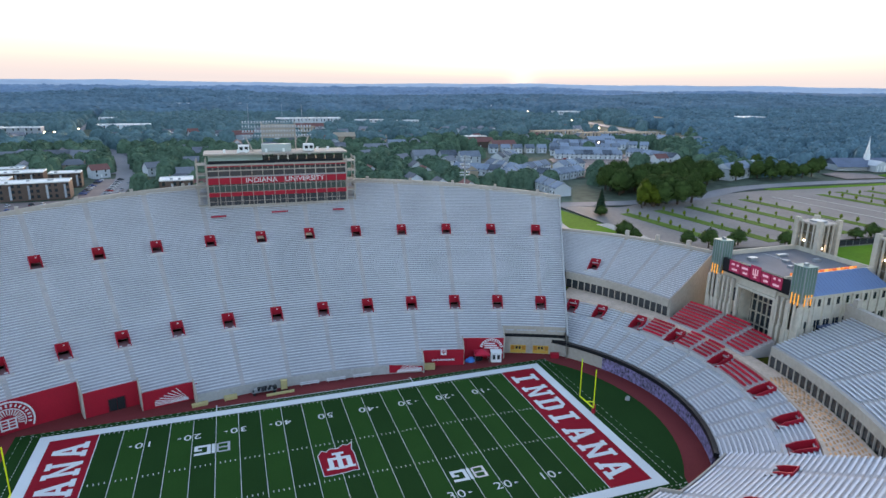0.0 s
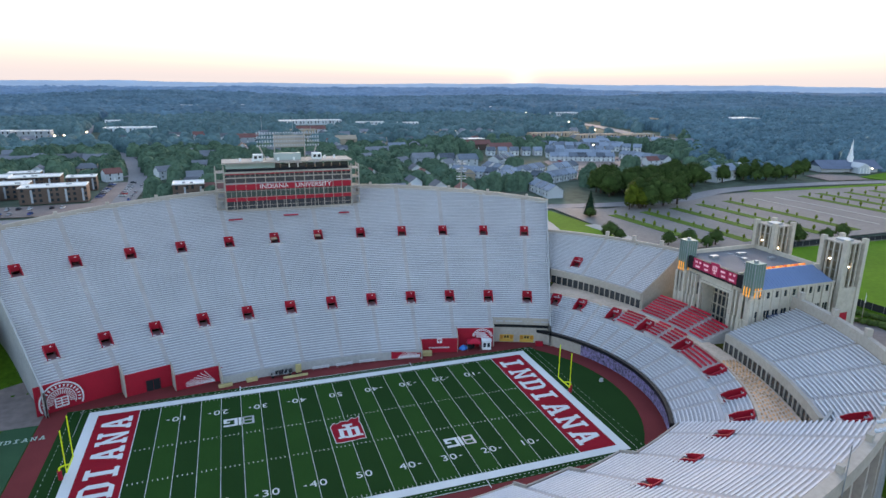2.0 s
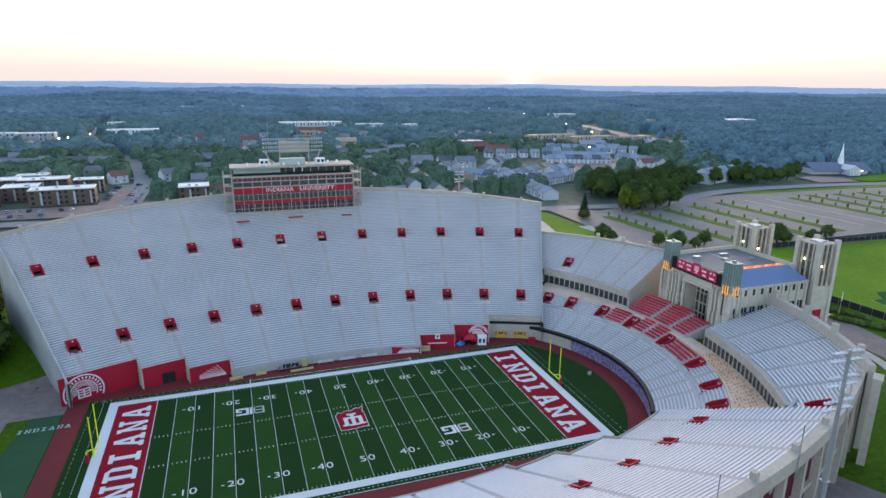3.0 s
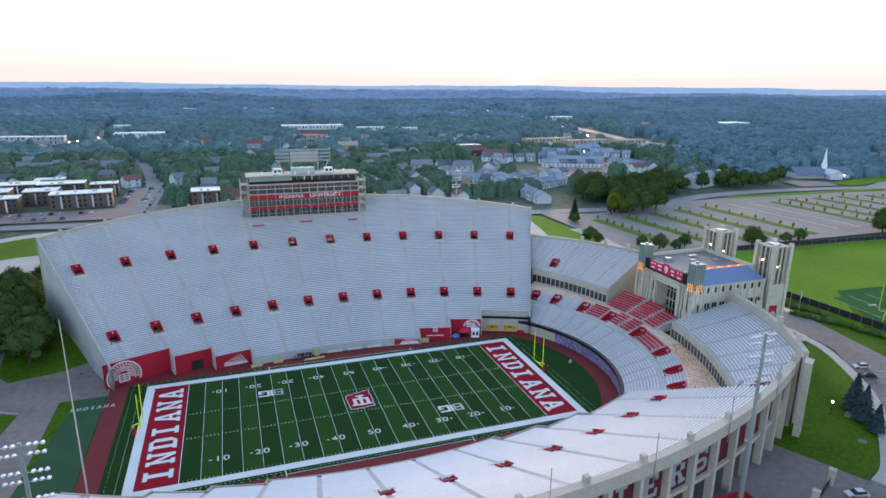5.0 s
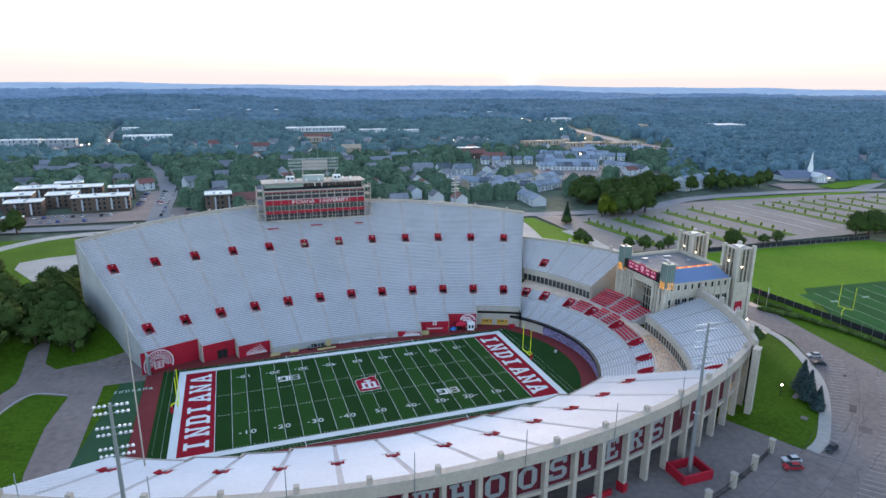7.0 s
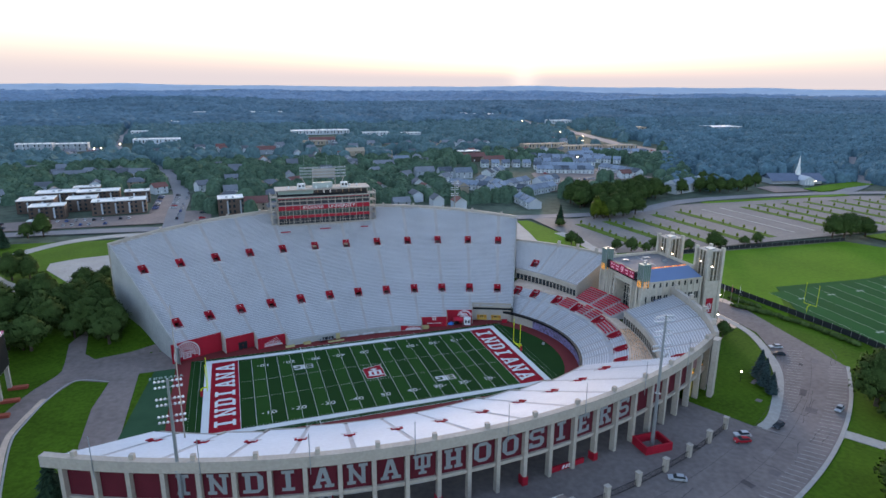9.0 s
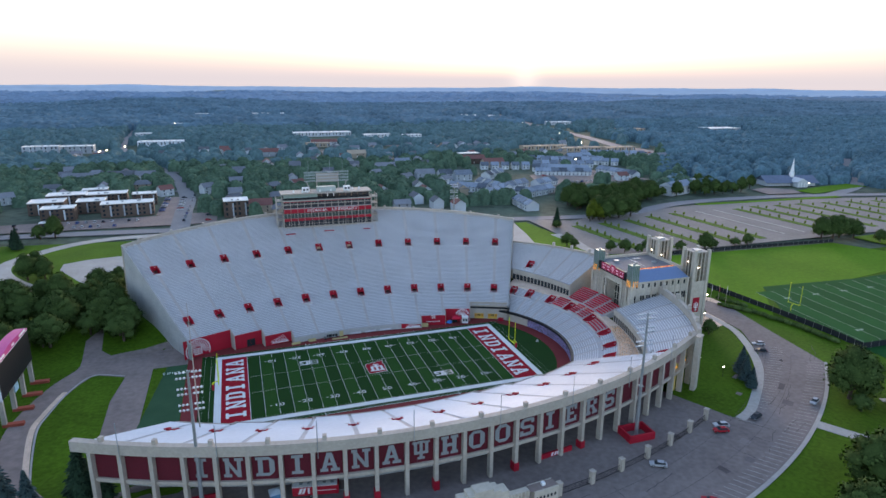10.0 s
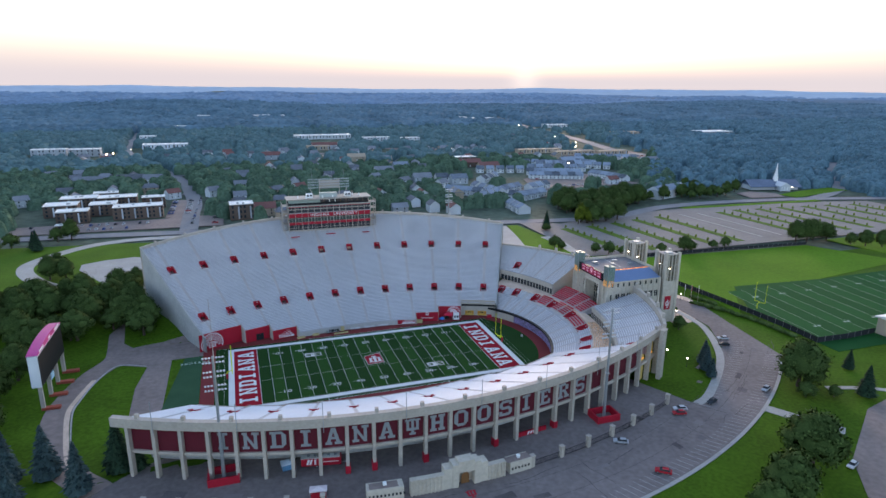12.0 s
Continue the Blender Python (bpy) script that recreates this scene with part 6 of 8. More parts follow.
# terraced houses with blue-grey roofs
town = gable_house(8.5, 11, 4.6, 3.4, M_SIDINGW, M_ROOFB, "pale terraced house with blue-grey shingle roof", "townhouse", windows=2)
first = True
for (xa, ya), (xb, yb), n in (((186, 362), (196, 308), 4), ((232, 330), (262, 345), 3), ((166, 296), (202, 324), 4), ((200, 325), (228, 342), 3), ((200, 287), (236, 304), 4), ((272, 407), (330, 386), 7), ((353, 405), (366, 352), 6), ((182, 262), (180, 228), 3), ((384, 516), (405, 478), 4), ((284, 438), (342, 410), 7), ((300, 470), (370, 445), 7), ((205, 392), (236, 420), 3), ((325, 500), (400, 480), 6), ((318, 520), (412, 452), 10), ((420, 560), (500, 520), 8), ((150, 345), (178, 318), 4), ((230, 470), (290, 455), 5), ((196, 300), (206, 290), 1)):
    ang = math.degrees(math.atan2(yb - ya, xb - xa))
    for k in range(n):
        u = (k + 0.5) / n
        x, y = xa + (xb - xa) * u, ya + (yb - ya) * u
        m = pose(x, y, ground_z(x, y), 0, 0, ang)
        if first:
            town.matrix_basis, first = m, False
        else:
            copy_thing(town, m)
        OCC.append((x, y, 8))
big = gable_house(46, 14, 7.5, 4, M_SIDINGW, M_ROOFB, "large pale blue-roofed house among trees", windows=6, hip=True)
big.matrix_basis = pose(352, 266, ground_z(352, 266), 0, 0, 19)
OCC.append((345, 258, 18))

kinds = [gable_house(13, 9, 5.6, 3.0, M_SIDING, M_ROOFG, "pale sided house with grey shingle roof", windows=2), gable_house(11, 9, 5.8, 3.4, M_SIDINGW, M_ROOFG, "white house with grey gable roof", windows=2),
         gable_house(15, 10, 5.4, 3.2, M_TAN, M_ROOFG, "tan house with grey hipped roof", windows=2, hip=True), gable_house(12, 9, 5.6, 3.2, M_SIDINGW, M_ROOFR, "white house with dull red roof", windows=2)]
rng = random.Random(11)
used = set()
spots = [(-151, 410, 2), (-128, 425, 2), (-108, 400, 3), (-88, 430, 1), (-22, 280, 2), (45, 440, 1), (-40, 420, 0), (20, 500, 1), (80, 262, 0), (110, 264, 1), (124, 251, 3), (75, 330, 3), (100, 290, 0), (60, 300, 1), (118, 262, 3), (150, 420, 0), (120, 470, 2), (170, 500, 0), (-200, 420, 0), (-225, 380, 1)]
for pts, w in (([(-30, 260), (-28, 430), (-20, 552)], 8), ([(60, 240), (66, 420), (80, 700)], 8), ([(132, 280), (140, 420), (170, 620)], 8), ([(-200, 402), (-84, 405), (60, 410), (185, 430)], 8), ([(-250, 520), (-100, 535), (90, 555), (300, 570), (425, 548)], 9), ([(-250, 690), (-150, 705), (60, 720), (230, 690), (480, 700)], 9)):
    for (x0, y0), (x1, y1) in zip(pts, pts[1:]):
        ln = math.hypot(x1 - x0, y1 - y0)
        for k in range(int(ln / 27)):
            for s in (-1, 1):
                if rng.random() < 0.5:
                    u = (k + 0.5) * 27 / ln
                    spots.append((x0 + (x1 - x0) * u - s * (y1 - y0) / ln * 17, y0 + (y1 - y0) * u + s * (x1 - x0) / ln * 17, rng.choice((0, 0, 1, 1, 2, 3))))
for _ in range(1500):
    if len(spots) > 140:
        break
    y = 300 + rng.random() ** 1.3 * 1100
    x = rng.uniform(-0.55, 0.78) * (y + 150)
    spots.append((x, y, rng.choice((0, 0, 1, 1, 2, 3))))
ROADS = [([(-84, 246), (-85, 300), (-87, 380), (-112, 520), (-190, 760), (-215, 960), (-240, 1400)], 13), ([(520, 560), (588, 836), (655, 1230), (735, 1640)], 22), ([(-420, 252), (-200, 250), (-60, 236), (60, 220), (150, 204), (240, 196), (330, 222), (480, 212), (700, 150)], 12), ([(480, 212), (560, 250), (640, 330), (760, 420)], 12)]
SIDE = [([(-30, 245), (-28, 430), (-20, 552)], 8), ([(60, 226), (66, 420), (80, 700)], 8), ([(132, 262), (140, 420), (170, 620)], 8), ([(-210, 402), (-84, 405), (60, 410), (185, 430)], 8), ([(-260, 520), (-100, 535), (90, 555), (300, 570), (425, 548)], 9), ([(-250, 690), (-150, 705), (60, 720), (230, 690), (480, 700)], 9), ([(640, 335), (600, 450), (560, 560), (480, 690)], 11)]
for pts, w in SIDE:
    strip("street", pts, w, M_STREET, 0.07, "narrow grey residential street between houses", "road", 4)
MAIN_ROADS = len(ROADS)
ROADS += SIDE
def near_road(x, y, pad):
    for pts, w in ROADS:
        for (x0, y0), (x1, y1) in zip(pts, pts[1:]):
            dx, dy = x1 - x0, y1 - y0
            u = min(max(((x - x0) * dx + (y - y0) * dy) / (dx * dx + dy * dy), 0), 1)
            if math.hypot(x - x0 - u * dx, y - y0 - u * dy) < w / 2 + pad:
                return True
    return False
for x, y, k in spots:
    if near_road(x, y, 9) or any(math.hypot(x - a, y - b) < r + 9 for a, b, r in OCC):
        continue
    if 160 < x < 520 and y < 240:
        continue
    m = pose(x, y, ground_z(x, y), 0, 0, rng.choice((0, 90, 4, 94, 30)))
    if k in used:
        copy_thing(kinds[k], m)
    else:
        kinds[k].matrix_basis = m
        used.add(k)
    OCC.append((x, y, 9))

# church with a slender white spire
ch = thing("church", pose(488, 272, ground_z(488, 272), 0, 0, -14), "long low church with blue-grey roof and white spire", "church")
Build().box((0, 0, 2.4), (52, 17, 5.2)).make("wall", M_SIDINGW, parent=ch)
r = Build()
for s in (-1, 1):
    q = [(-28, s * 12.5, 3.2), (28, s * 12.5, 3.2), (28, 0, 9.6), (-28, 0, 9.6)]
    r.face(q if s < 0 else q[::-1])
for s in (-1, 1):
    r.face([(s * 26.2, -8.5, 4.6), (s * 26.2, 8.5, 4.6), (s * 26.2, 0, 9.4)])
r.make("roof", mat("slate_roof", (0.13, 0.16, 0.22), 0.8, var=0.12), parent=ch)
b = Build().box((6, -13, 2.4), (11, 10, 5.0))
b.face([(0, -18.2, 4.9), (12, -18.2, 4.9), (6, -18.2, 8.6)])
b.face([(0, -18.4, 4.9), (6, -18.4, 8.6), (6, -4, 8.6), (0, -4, 4.9)])
b.face([(12, -18.4, 4.9), (12, -4, 4.9), (6, -4, 8.6), (6, -18.4, 8.6)])
b.make("portico", M_SIDINGW, parent=ch)
for k in range(4):
    Build().tube((1.6 + k * 2.9, -19.0, 0), (1.6 + k * 2.9, -19.0, 4.8), 0.3, n=8).make("portico_column", M_WHITE, parent=ch)
Build().box((4, -2, 10.5), (3.4, 3.4, 5)).make("spire_base", M_WHITE, parent=ch)
Build().box((4, -2, 14.2), (2.5, 2.5, 3)).make("belfry", M_WHITE, parent=ch)
Build().tube((4, -2, 15.6), (4, -2, 27.5), 1.4, 0.06, 8).make("spire", M_WHITE, parent=ch)
Build().box((12, -19, 4.4), (0.7, 0.7, 0.7)).make("flood_lamp", M_LAMPW, parent=ch)
OCC.append((488, 272, 36))
sheet("church_lawn", [(470, 222), (560, 240), (555, 258), (505, 250), (468, 240)], M_GRASS_B, 0.1, "bright lawn before the church", "lawn", step=20)
sheet("car_park", [(-205, 262), (-60, 256), (-60, 296), (-100, 296), (-104, 292), (-205, 288)], M_ASPH_D, 0.05, "asphalt parking by the apartment blocks", "car park", step=25)
sheet("car_park", [(-104, 296), (-84, 296), (-84, 372), (-104, 372)], M_ASPH_D, 0.055, "asphalt parking by the apartment blocks", "car park", step=25)
sheet("car_park", [(200, 300), (250, 290), (270, 330), (375, 340), (350, 430), (290, 425), (262, 400), (240, 330), (205, 360)], M_ASPH_D, 0.05, "asphalt drive between the terraced houses", "car park", step=25)
sheet("car_park", [(60, 860), (150, 870), (200, 720), (240, 700), (250, 730), (160, 890)], M_ASPH_D, 0.05, "asphalt parking by the motel", "car park", step=40)
sheet("car_park", [(440, 500), (560, 560), (560, 620), (440, 640), (400, 540)], M_ASPH_D, 0.05, "asphalt parking by the shops", "car park", step=40)
for p in ((-145, 280, 60), (225, 325, 18), (310, 375, 34), (255, 365, 22), (200, 300, 20), (230, 350, 20), (105, 875, 40), (190, 730, 35), (480, 570, 55), (-95, 335, 30), (-70, 270, 16)):
    OCC.append(p)

sheet("car_park", [(425, 232), (462, 228), (470, 246), (452, 262), (430, 258)], M_ASPH_D, 0.06, "asphalt car park beside the church", "car park", step=25)
OCC.append((448, 245, 20))
# lamps of the town at dusk
tl = glow("street_glow", (1.0, 0.72, 0.4), 8.0)
rng = random.Random(5)
for x, y, h in ((470, 640, 8), (520, 800, 9), (560, 960, 9), (505, 700, 8), (620, 560, 9), (640, 600, 7), (300, 430, 6), (-210, 700, 8), (-205, 720, 7), (-190, 770, 7), (260, 640, 9), (360, 470, 6), (590, 1100, 9), (-230, 900, 8), (-160, 1260, 8), (610, 575, 8)):
    z = ground_z(x, y)
    t = thing("street_lamp", pose(x, y, z), "slim street lamp glowing at dusk", "street lamp", "street lamps")
    Build().tube((0, 0, 0), (0, 0, h), 0.12, 0.08, 6).make("post", M_STEEL, parent=t)
    Build().tube((0, 0, h), (0, 0, h + 0.9), 0.75, 0.6, 8).make("lamp_head", tl, parent=t)

# ---- parked cars ----
M_CARGLASS = mat("car_glass", (0.03, 0.035, 0.04), 0.5, var=0.05, spec=0.15)
def car_kind(rgb, label):
    t = thing("car", None, label, "car", "parked cars")
    paint = mat("car_paint", rgb, 0.62, 0.0, var=0.05, spec=0.15)
    b = Build()
    prof = [(-2.25, 0.35), (2.2, 0.35), (2.3, 0.75), (1.35, 0.92), (-1.9, 0.98), (-2.3, 0.8)]
    n = len(prof)
    b.v += [(x, -0.88, z) for x, z in prof] + [(x, 0.88, z) for x, z in prof]
    b.f += [tuple(range(n)), tuple(range(2 * n - 1, n - 1, -1))] + [(i, n + i, n + (i + 1) % n, (i + 1) % n) for i in range(n)]
    b.m += [0] * (n + 2)
    b.make("body", paint, parent=t)
    b = Build()
    lo, hi = [(-1.85, 0.97), (1.1, 0.9)], [(-1.45, 1.48), (0.35, 1.46)]
    pts = [(lo[0], 0.82), (lo[1], 0.82), (hi[1], 0.64), (hi[0], 0.64)]
    b.v += [(p[0], -w, p[1]) for p, w in pts] + [(p[0], w, p[1]) for p, w in pts]
    b.f += [(0, 1, 2, 3), (7, 6, 5, 4), (1, 5, 6, 2), (0, 3, 7, 4), (0, 4, 5, 1)]
    b.m += [0] * 5
    cb = b.make("cabin_glass", M_CARGLASS, parent=t)
    Build().box((-0.55, 0, 1.49), (1.7, 1.24, 0.05)).make("roof_panel", paint, parent=t)
    for x in (-1.4, 1.4):
        for y in (-0.8, 0.8):
            w = Build().tube((x, y - 0.1, 0.33), (x, y + 0.1, 0.33), 0.33, n=10).make("wheel", M_BLACK, parent=t)
            Build().tube((x, y - 0.12, 0.33), (x, y + 0.12, 0.33), 0.18, n=8).make("rim", M_STEEL, parent=w)
    for y in (-0.6, 0.6):
        Build().box((2.26, y, 0.68), (0.08, 0.36, 0.14)).make("headlight", M_WHITE, parent=t)
        Build().box((-2.28, y, 0.76), (0.08, 0.3, 0.14)).make("tail_light", M_RED, parent=t)
    return t
cars = [car_kind((0.36, 0.38, 0.40), "silver car parked on the asphalt"), car_kind((0.42, 0.02, 0.03), "red car parked on the asphalt"), car_kind((0.03, 0.04, 0.05), "dark car parked on the asphalt"), car_kind((0.52, 0.53, 0.54), "white car parked on the asphalt"), car_kind((0.04, 0.10, 0.28), "blue car parked on the asphalt")]
seen = set()
def park(k, x, y, a):
    m = pose(x, y, ground_z(x, y) + 0.06, 0, 0, a)
    if k in seen:
        return copy_thing(cars[k], m)
    seen.add(k)
    cars[k].matrix_basis = m
for k, x, y, a in ((3, 146.1, -34.9, 160), (0, 127.4, -76.6, 205), (2, 102.0, -78.0, 200), (3, 88.2, -78.6, 165), (1, 86.0, -80.9, 165), (0, 57.5, -89.3, 150), (1, 60.2, -106.0, 140), (3, 114.5, -120.6, 200), (2, 142, -40, 150)):
    park(k, x, y, a)
rng = random.Random(8)
for (x0, y0), (x1, y1), n, a in (((-196, 268), (-110, 264), 17, 90), ((-196, 282), (-112, 279), 15, 90), ((-101, 300), (-101, 368), 11, 0), ((-88, 300), (-88, 368), 10, 0), ((-66, 262), (-66, 292), 5, 0), ((-83, 262), (-80, 380), 9, 90), ((205, 300), (236, 330), 6, 40), ((275, 345), (350, 350), 13, 90), ((268, 372), (282, 410), 6, 0), ((300, 395), (345, 385), 7, 90), ((90, 868), (160, 860), 10, 90), ((190, 715), (240, 705), 8, 90), ((430, 530), (540, 560), 14, 90), ((440, 620), (540, 610), 12, 90)):
    for i in range(n):
        if rng.random() < 0.28:
            continue
        u = (i + 0.5) / n
        park(rng.choice((0, 0, 2, 2, 3, 3, 4, 1)), x0 + (x1 - x0) * u, y0 + (y1 - y0) * u, a + rng.uniform(-3, 3))

# ---- trees ----
M_BARK = mat("bark", (0.09, 0.065, 0.05), 0.9, var=0.2)
M_LEAF = mat("leaves", (0.050, 0.084, 0.024), 0.9, var=0.22, big=0.25, small=2.2, island=0.16, tint=(0.066, 0.104, 0.030), spec=0.03)
M_LEAF_D = mat("dark_needles", (0.020, 0.042, 0.024), 0.85, var=0.25, small=1.5, island=0.3, spec=0.05)
M_LEAF_B = mat("blue_needles", (0.036, 0.062, 0.062), 0.85, var=0.25, small=1.5, island=0.3, spec=0.05)
M_LEAF_Y = mat("yellow_green_leaves", (0.085, 0.11, 0.012), 0.85, var=0.25, small=1.5, island=0.2, spec=0.05)
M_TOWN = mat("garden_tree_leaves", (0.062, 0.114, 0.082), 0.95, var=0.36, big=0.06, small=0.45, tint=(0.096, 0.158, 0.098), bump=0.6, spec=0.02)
# these woods carry haze in their leaf colour, bluer and paler further off
M_WOODS = mat("town_wood_haze_leaves", (0.076, 0.142, 0.152), 0.95, var=0.3, big=0.04, small=0.3, tint=(0.098, 0.172, 0.174), bump=0.6, spec=0.02)
M_WOODS_M = mat("far_wood_haze_leaves", (0.080, 0.150, 0.190), 0.95, var=0.3, big=0.012, small=0.11, tint=(0.104, 0.180, 0.222), bump=0.8, spec=0.02)
M_WOODS_R = mat("valley_wood_haze_leaves", (0.076, 0.148, 0.180), 0.95, var=0.34, big=0.04, small=0.3, tint=(0.098, 0.180, 0.208), bump=0.6, spec=0.02)
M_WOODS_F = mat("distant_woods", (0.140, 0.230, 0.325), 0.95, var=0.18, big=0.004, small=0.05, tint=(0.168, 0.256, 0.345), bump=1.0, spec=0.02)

def lump(rg, sub, jag):
    bm = bmesh.new()
    bmesh.ops.create_icosphere(bm, subdivisions=sub, radius=1.0)
    o = Vector((rg.uniform(0, 50), rg.uniform(0, 50), rg.uniform(0, 50)))
    for v in bm.verts:
        n = noise.noise(v.co * 1.6 + o) * 0.6 + noise.noise(v.co * 4.0 + o) * 0.4
        v.co *= 1 + jag * n
        v.co.z = v.co.z * 0.85 if v.co.z > 0 else v.co.z * 0.55
    V = np.array([v.co[:] for v in bm.verts])
    F = np.array([[w.index for w in f.verts] for f in bm.faces])
    bm.free()
    return V, F

def tri_mesh(name, chunks, material, smooth=True):
    """One mesh out of many (verts, triangles) arrays."""
    V, F, n = [], [], 0
    for v, f in chunks:
        V.append(v)
        F.append(f + n)
        n += len(v)
    V, F = np.concatenate(V).astype(np.float32), np.concatenate(F).astype(np.int32)
    me = bpy.data.meshes.new(name)
    me.vertices.add(len(V))
    me.vertices.foreach_set("co", V.ravel())
    me.loops.add(F.size)
    me.loops.foreach_set("vertex_index", F.ravel())
    me.polygons.add(len(F))
    me.polygons.foreach_set("loop_start", np.arange(0, F.size, 3, dtype=np.int32))
    me.update(calc_edges=True)
    me.materials.append(material)
    if smooth:
        me.polygons.foreach_set("use_smooth", np.ones(len(F), dtype=bool))
    return me

def soften(me, centres, counts):
    """Turns the normals of a crown's leaves outwards, so that the crown is lit as one body of foliage."""
    co = np.empty(len(me.vertices) * 3, dtype=np.float32)
    me.vertices.foreach_get("co", co)
    d = co.reshape(-1, 3) - np.repeat(np.array(centres), counts, 0)
    d[:, 2] += 0.25 * np.abs(d).max()
    d /= np.linalg.norm(d, axis=1)[:, None] + 1e-6
    me.normals_split_custom_set_from_vertices(d.tolist())

def leaf_cards(rg, centres, radii, per, size):
    """Small two-triangle leaf clumps scattered over the outside of the lobes."""
    N = len(centres) * per
    C = np.repeat(np.array(centres), per, 0)
    R = np.repeat(np.array(radii), per)
    d = rg.normal(size=(N, 3))
    d /= np.linalg.norm(d, axis=1)[:, None]
    P = C + d * (R * rg.uniform(0.62, 1.3, N))[:, None] * np.array([1, 1, 0.85])
    t = np.cross(d + rg.normal(size=(N, 3)) * 0.7, rg.normal(size=(N, 3)))
    t /= np.linalg.norm(t, axis=1)[:, None]
    b = np.cross(d + rg.normal(size=(N, 3)) * 0.5, t)
    b /= np.linalg.norm(b, axis=1)[:, None]
    b *= np.where((np.cross(b, t) * d).sum(1) > 0, 1.0, -1.0)[:, None]
    s = (size * rg.uniform(0.6, 1.3, N))[:, None]
    V = np.stack([P - t * s, P + b * s * 0.8, P + t * s, P - b * s * 0.8], 1).reshape(-1, 3)
    i = np.arange(N)[:, None] * 4
    F = np.concatenate([i + [0, 1, 2], i + [0, 2, 3]], 0)
    return V, F

def tree_kind(seed, h, w, leaf, label, lobes=56, per=130):
    rp, rg = random.Random(seed), np.random.RandomState(seed)
    t = thing("tree", None, label, "tree", "trees round the stadium")
    b = Build()
    b.tube((0, 0, -0.3), (0, 0, h * 0.42), w * 0.045, w * 0.028, 8)
    cs, rs = [], []
    for k in range(lobes):
        a = k * 2.4 + rp.uniform(-0.5, 0.5)
        u = (k + 0.5) / lobes
        zc = h * (0.24 + 0.61 * u)
        out = math.sqrt(max(0.04, 1 - (2 * u - 0.75) ** 2 * 0.72))
        rad = w * 0.38 * out * rp.uniform(0.55, 1.05)
        c = (rad * math.cos(a), rad * math.sin(a), zc + rp.uniform(-0.04, 0.04) * h)
        cs.append(c)
        rs.append(w * rp.uniform(0.10, 0.17))
        if k % 3 == 0:
            b.tube((0, 0, h * rp.uniform(0.22, 0.42)), (c[0] * 0.8, c[1] * 0.8, c[2]), w * 0.018, w * 0.008, 5)
    b.make("trunk", M_BARK, parent=t, label="brown tapered trunk with limbs")
    chunks, hubs, counts = [], [], []
    mid = np.array((0, 0, h * 0.45))
    V0, F = lump(rp, 2, 0.35)
    chunks.append((V0 * np.array([w * 0.37, w * 0.37, h * 0.36]) + np.array((0, 0, h * 0.53)), F))
    for c, r in zip(cs, rs):
        V, F = lump(rp, 1, 0.5)
        chunks.append((V * r * 0.74 + np.array(c), F))
        hubs.append(np.array(c) * 0.4 + mid * 0.6)
        counts.append(len(V))
    chunks.append(leaf_cards(rg, cs, rs, per, w * 0.021))
    hubs = [mid] + hubs + hubs
    counts = [len(V0)] + counts + [per * 4] * len(cs)
    me = tri_mesh("crown", chunks, leaf)
    soften(me, hubs, counts)
    o = new("crown", me)
    o.parent = t
    return t

def conifer_kind(seed, h, w, leaf, label):
    rg = np.random.RandomState(seed)
    t = thing("conifer", None, label, "tree", "conifers round the stadium")
    Build().tube((0, 0, -0.3), (0, 0, h * 0.9), w * 0.05, 0.04, 7).make("trunk", M_BARK, parent=t)
    N = 900
    u = rg.uniform(0.05, 1, N) ** 0.8
    a = rg.uniform(0, 2 * math.pi, N)
    tier = 1 - 0.28 * ((u * 9) % 1)
    r = w / 2 * (1.02 - u) * tier * rg.uniform(0.55, 1.05, N)
    P = np.stack([r * np.cos(a), r * np.sin(a), u * h], 1)
    out = np.stack([np.cos(a), np.sin(a), np.full(N, -0.35)], 1)
    side = np.stack([-np.sin(a), np.cos(a), rg.uniform(-0.2, 0.2, N)], 1)
    s = (w * 0.085 * (1.25 - u * 0.7))[:, None]
    V = np.stack([P - out * s, P + side * s * 0.5, P + out * s, P - side * s * 0.5], 1).reshape(-1, 3)
    i = np.arange(N)[:, None] * 4
    F = np.concatenate([i + [0, 1, 2], i + [0, 2, 3]], 0)
    k = 9
    core = Build().tube((0, 0, h * 0.06), (0, 0, h * 0.95), w * 0.36, 0.05, k)
    CV = np.array(core.v)
    CF = np.array([[i, (i + 1) % k, k + (i + 1) % k] for i in range(k)] + [[i, k + (i + 1) % k, k + i] for i in range(k)])
    o = new("crown", tri_mesh("crown", [(V, F), (CV, CF)], leaf))
    o.parent = t
    return t

T = [tree_kind(1, 15, 14, M_LEAF, "broad green deciduous tree on the lawn"), tree_kind(2, 17, 13, M_LEAF, "tall green deciduous tree on the lawn"), tree_kind(3, 12, 13, M_LEAF, "low spreading green tree on the lawn", 22),
     tree_kind(4, 13, 10, M_LEAF_Y, "yellow-green deciduous tree at the wood's edge", 22)]
Cn = [conifer_kind(5, 15, 10.5, M_LEAF_D, "dark green conifer on the lawn"), conifer_kind(6, 12, 7.5, M_LEAF_B, "blue spruce on the lawn")]
S = tree_kind(9, 4.6, 2.3, M_LEAF_Y, "small young tree in a planted strip", 8, 40)
placed_kinds = set()
def plant(kind, x, y, s=1.0, a=0.0):
    m = pose(x, y, ground_z(x, y), 0, 0, a)
    if kind in placed_kinds:
        o = copy_thing(kind, m)
    else:
        placed_kinds.add(kind)
        kind.matrix_basis = m
        o = kind
    o.scale = (s, s, s * (0.9 + 0.2 * ((x * 0.37 + y * 0.11) % 1)))
    return o
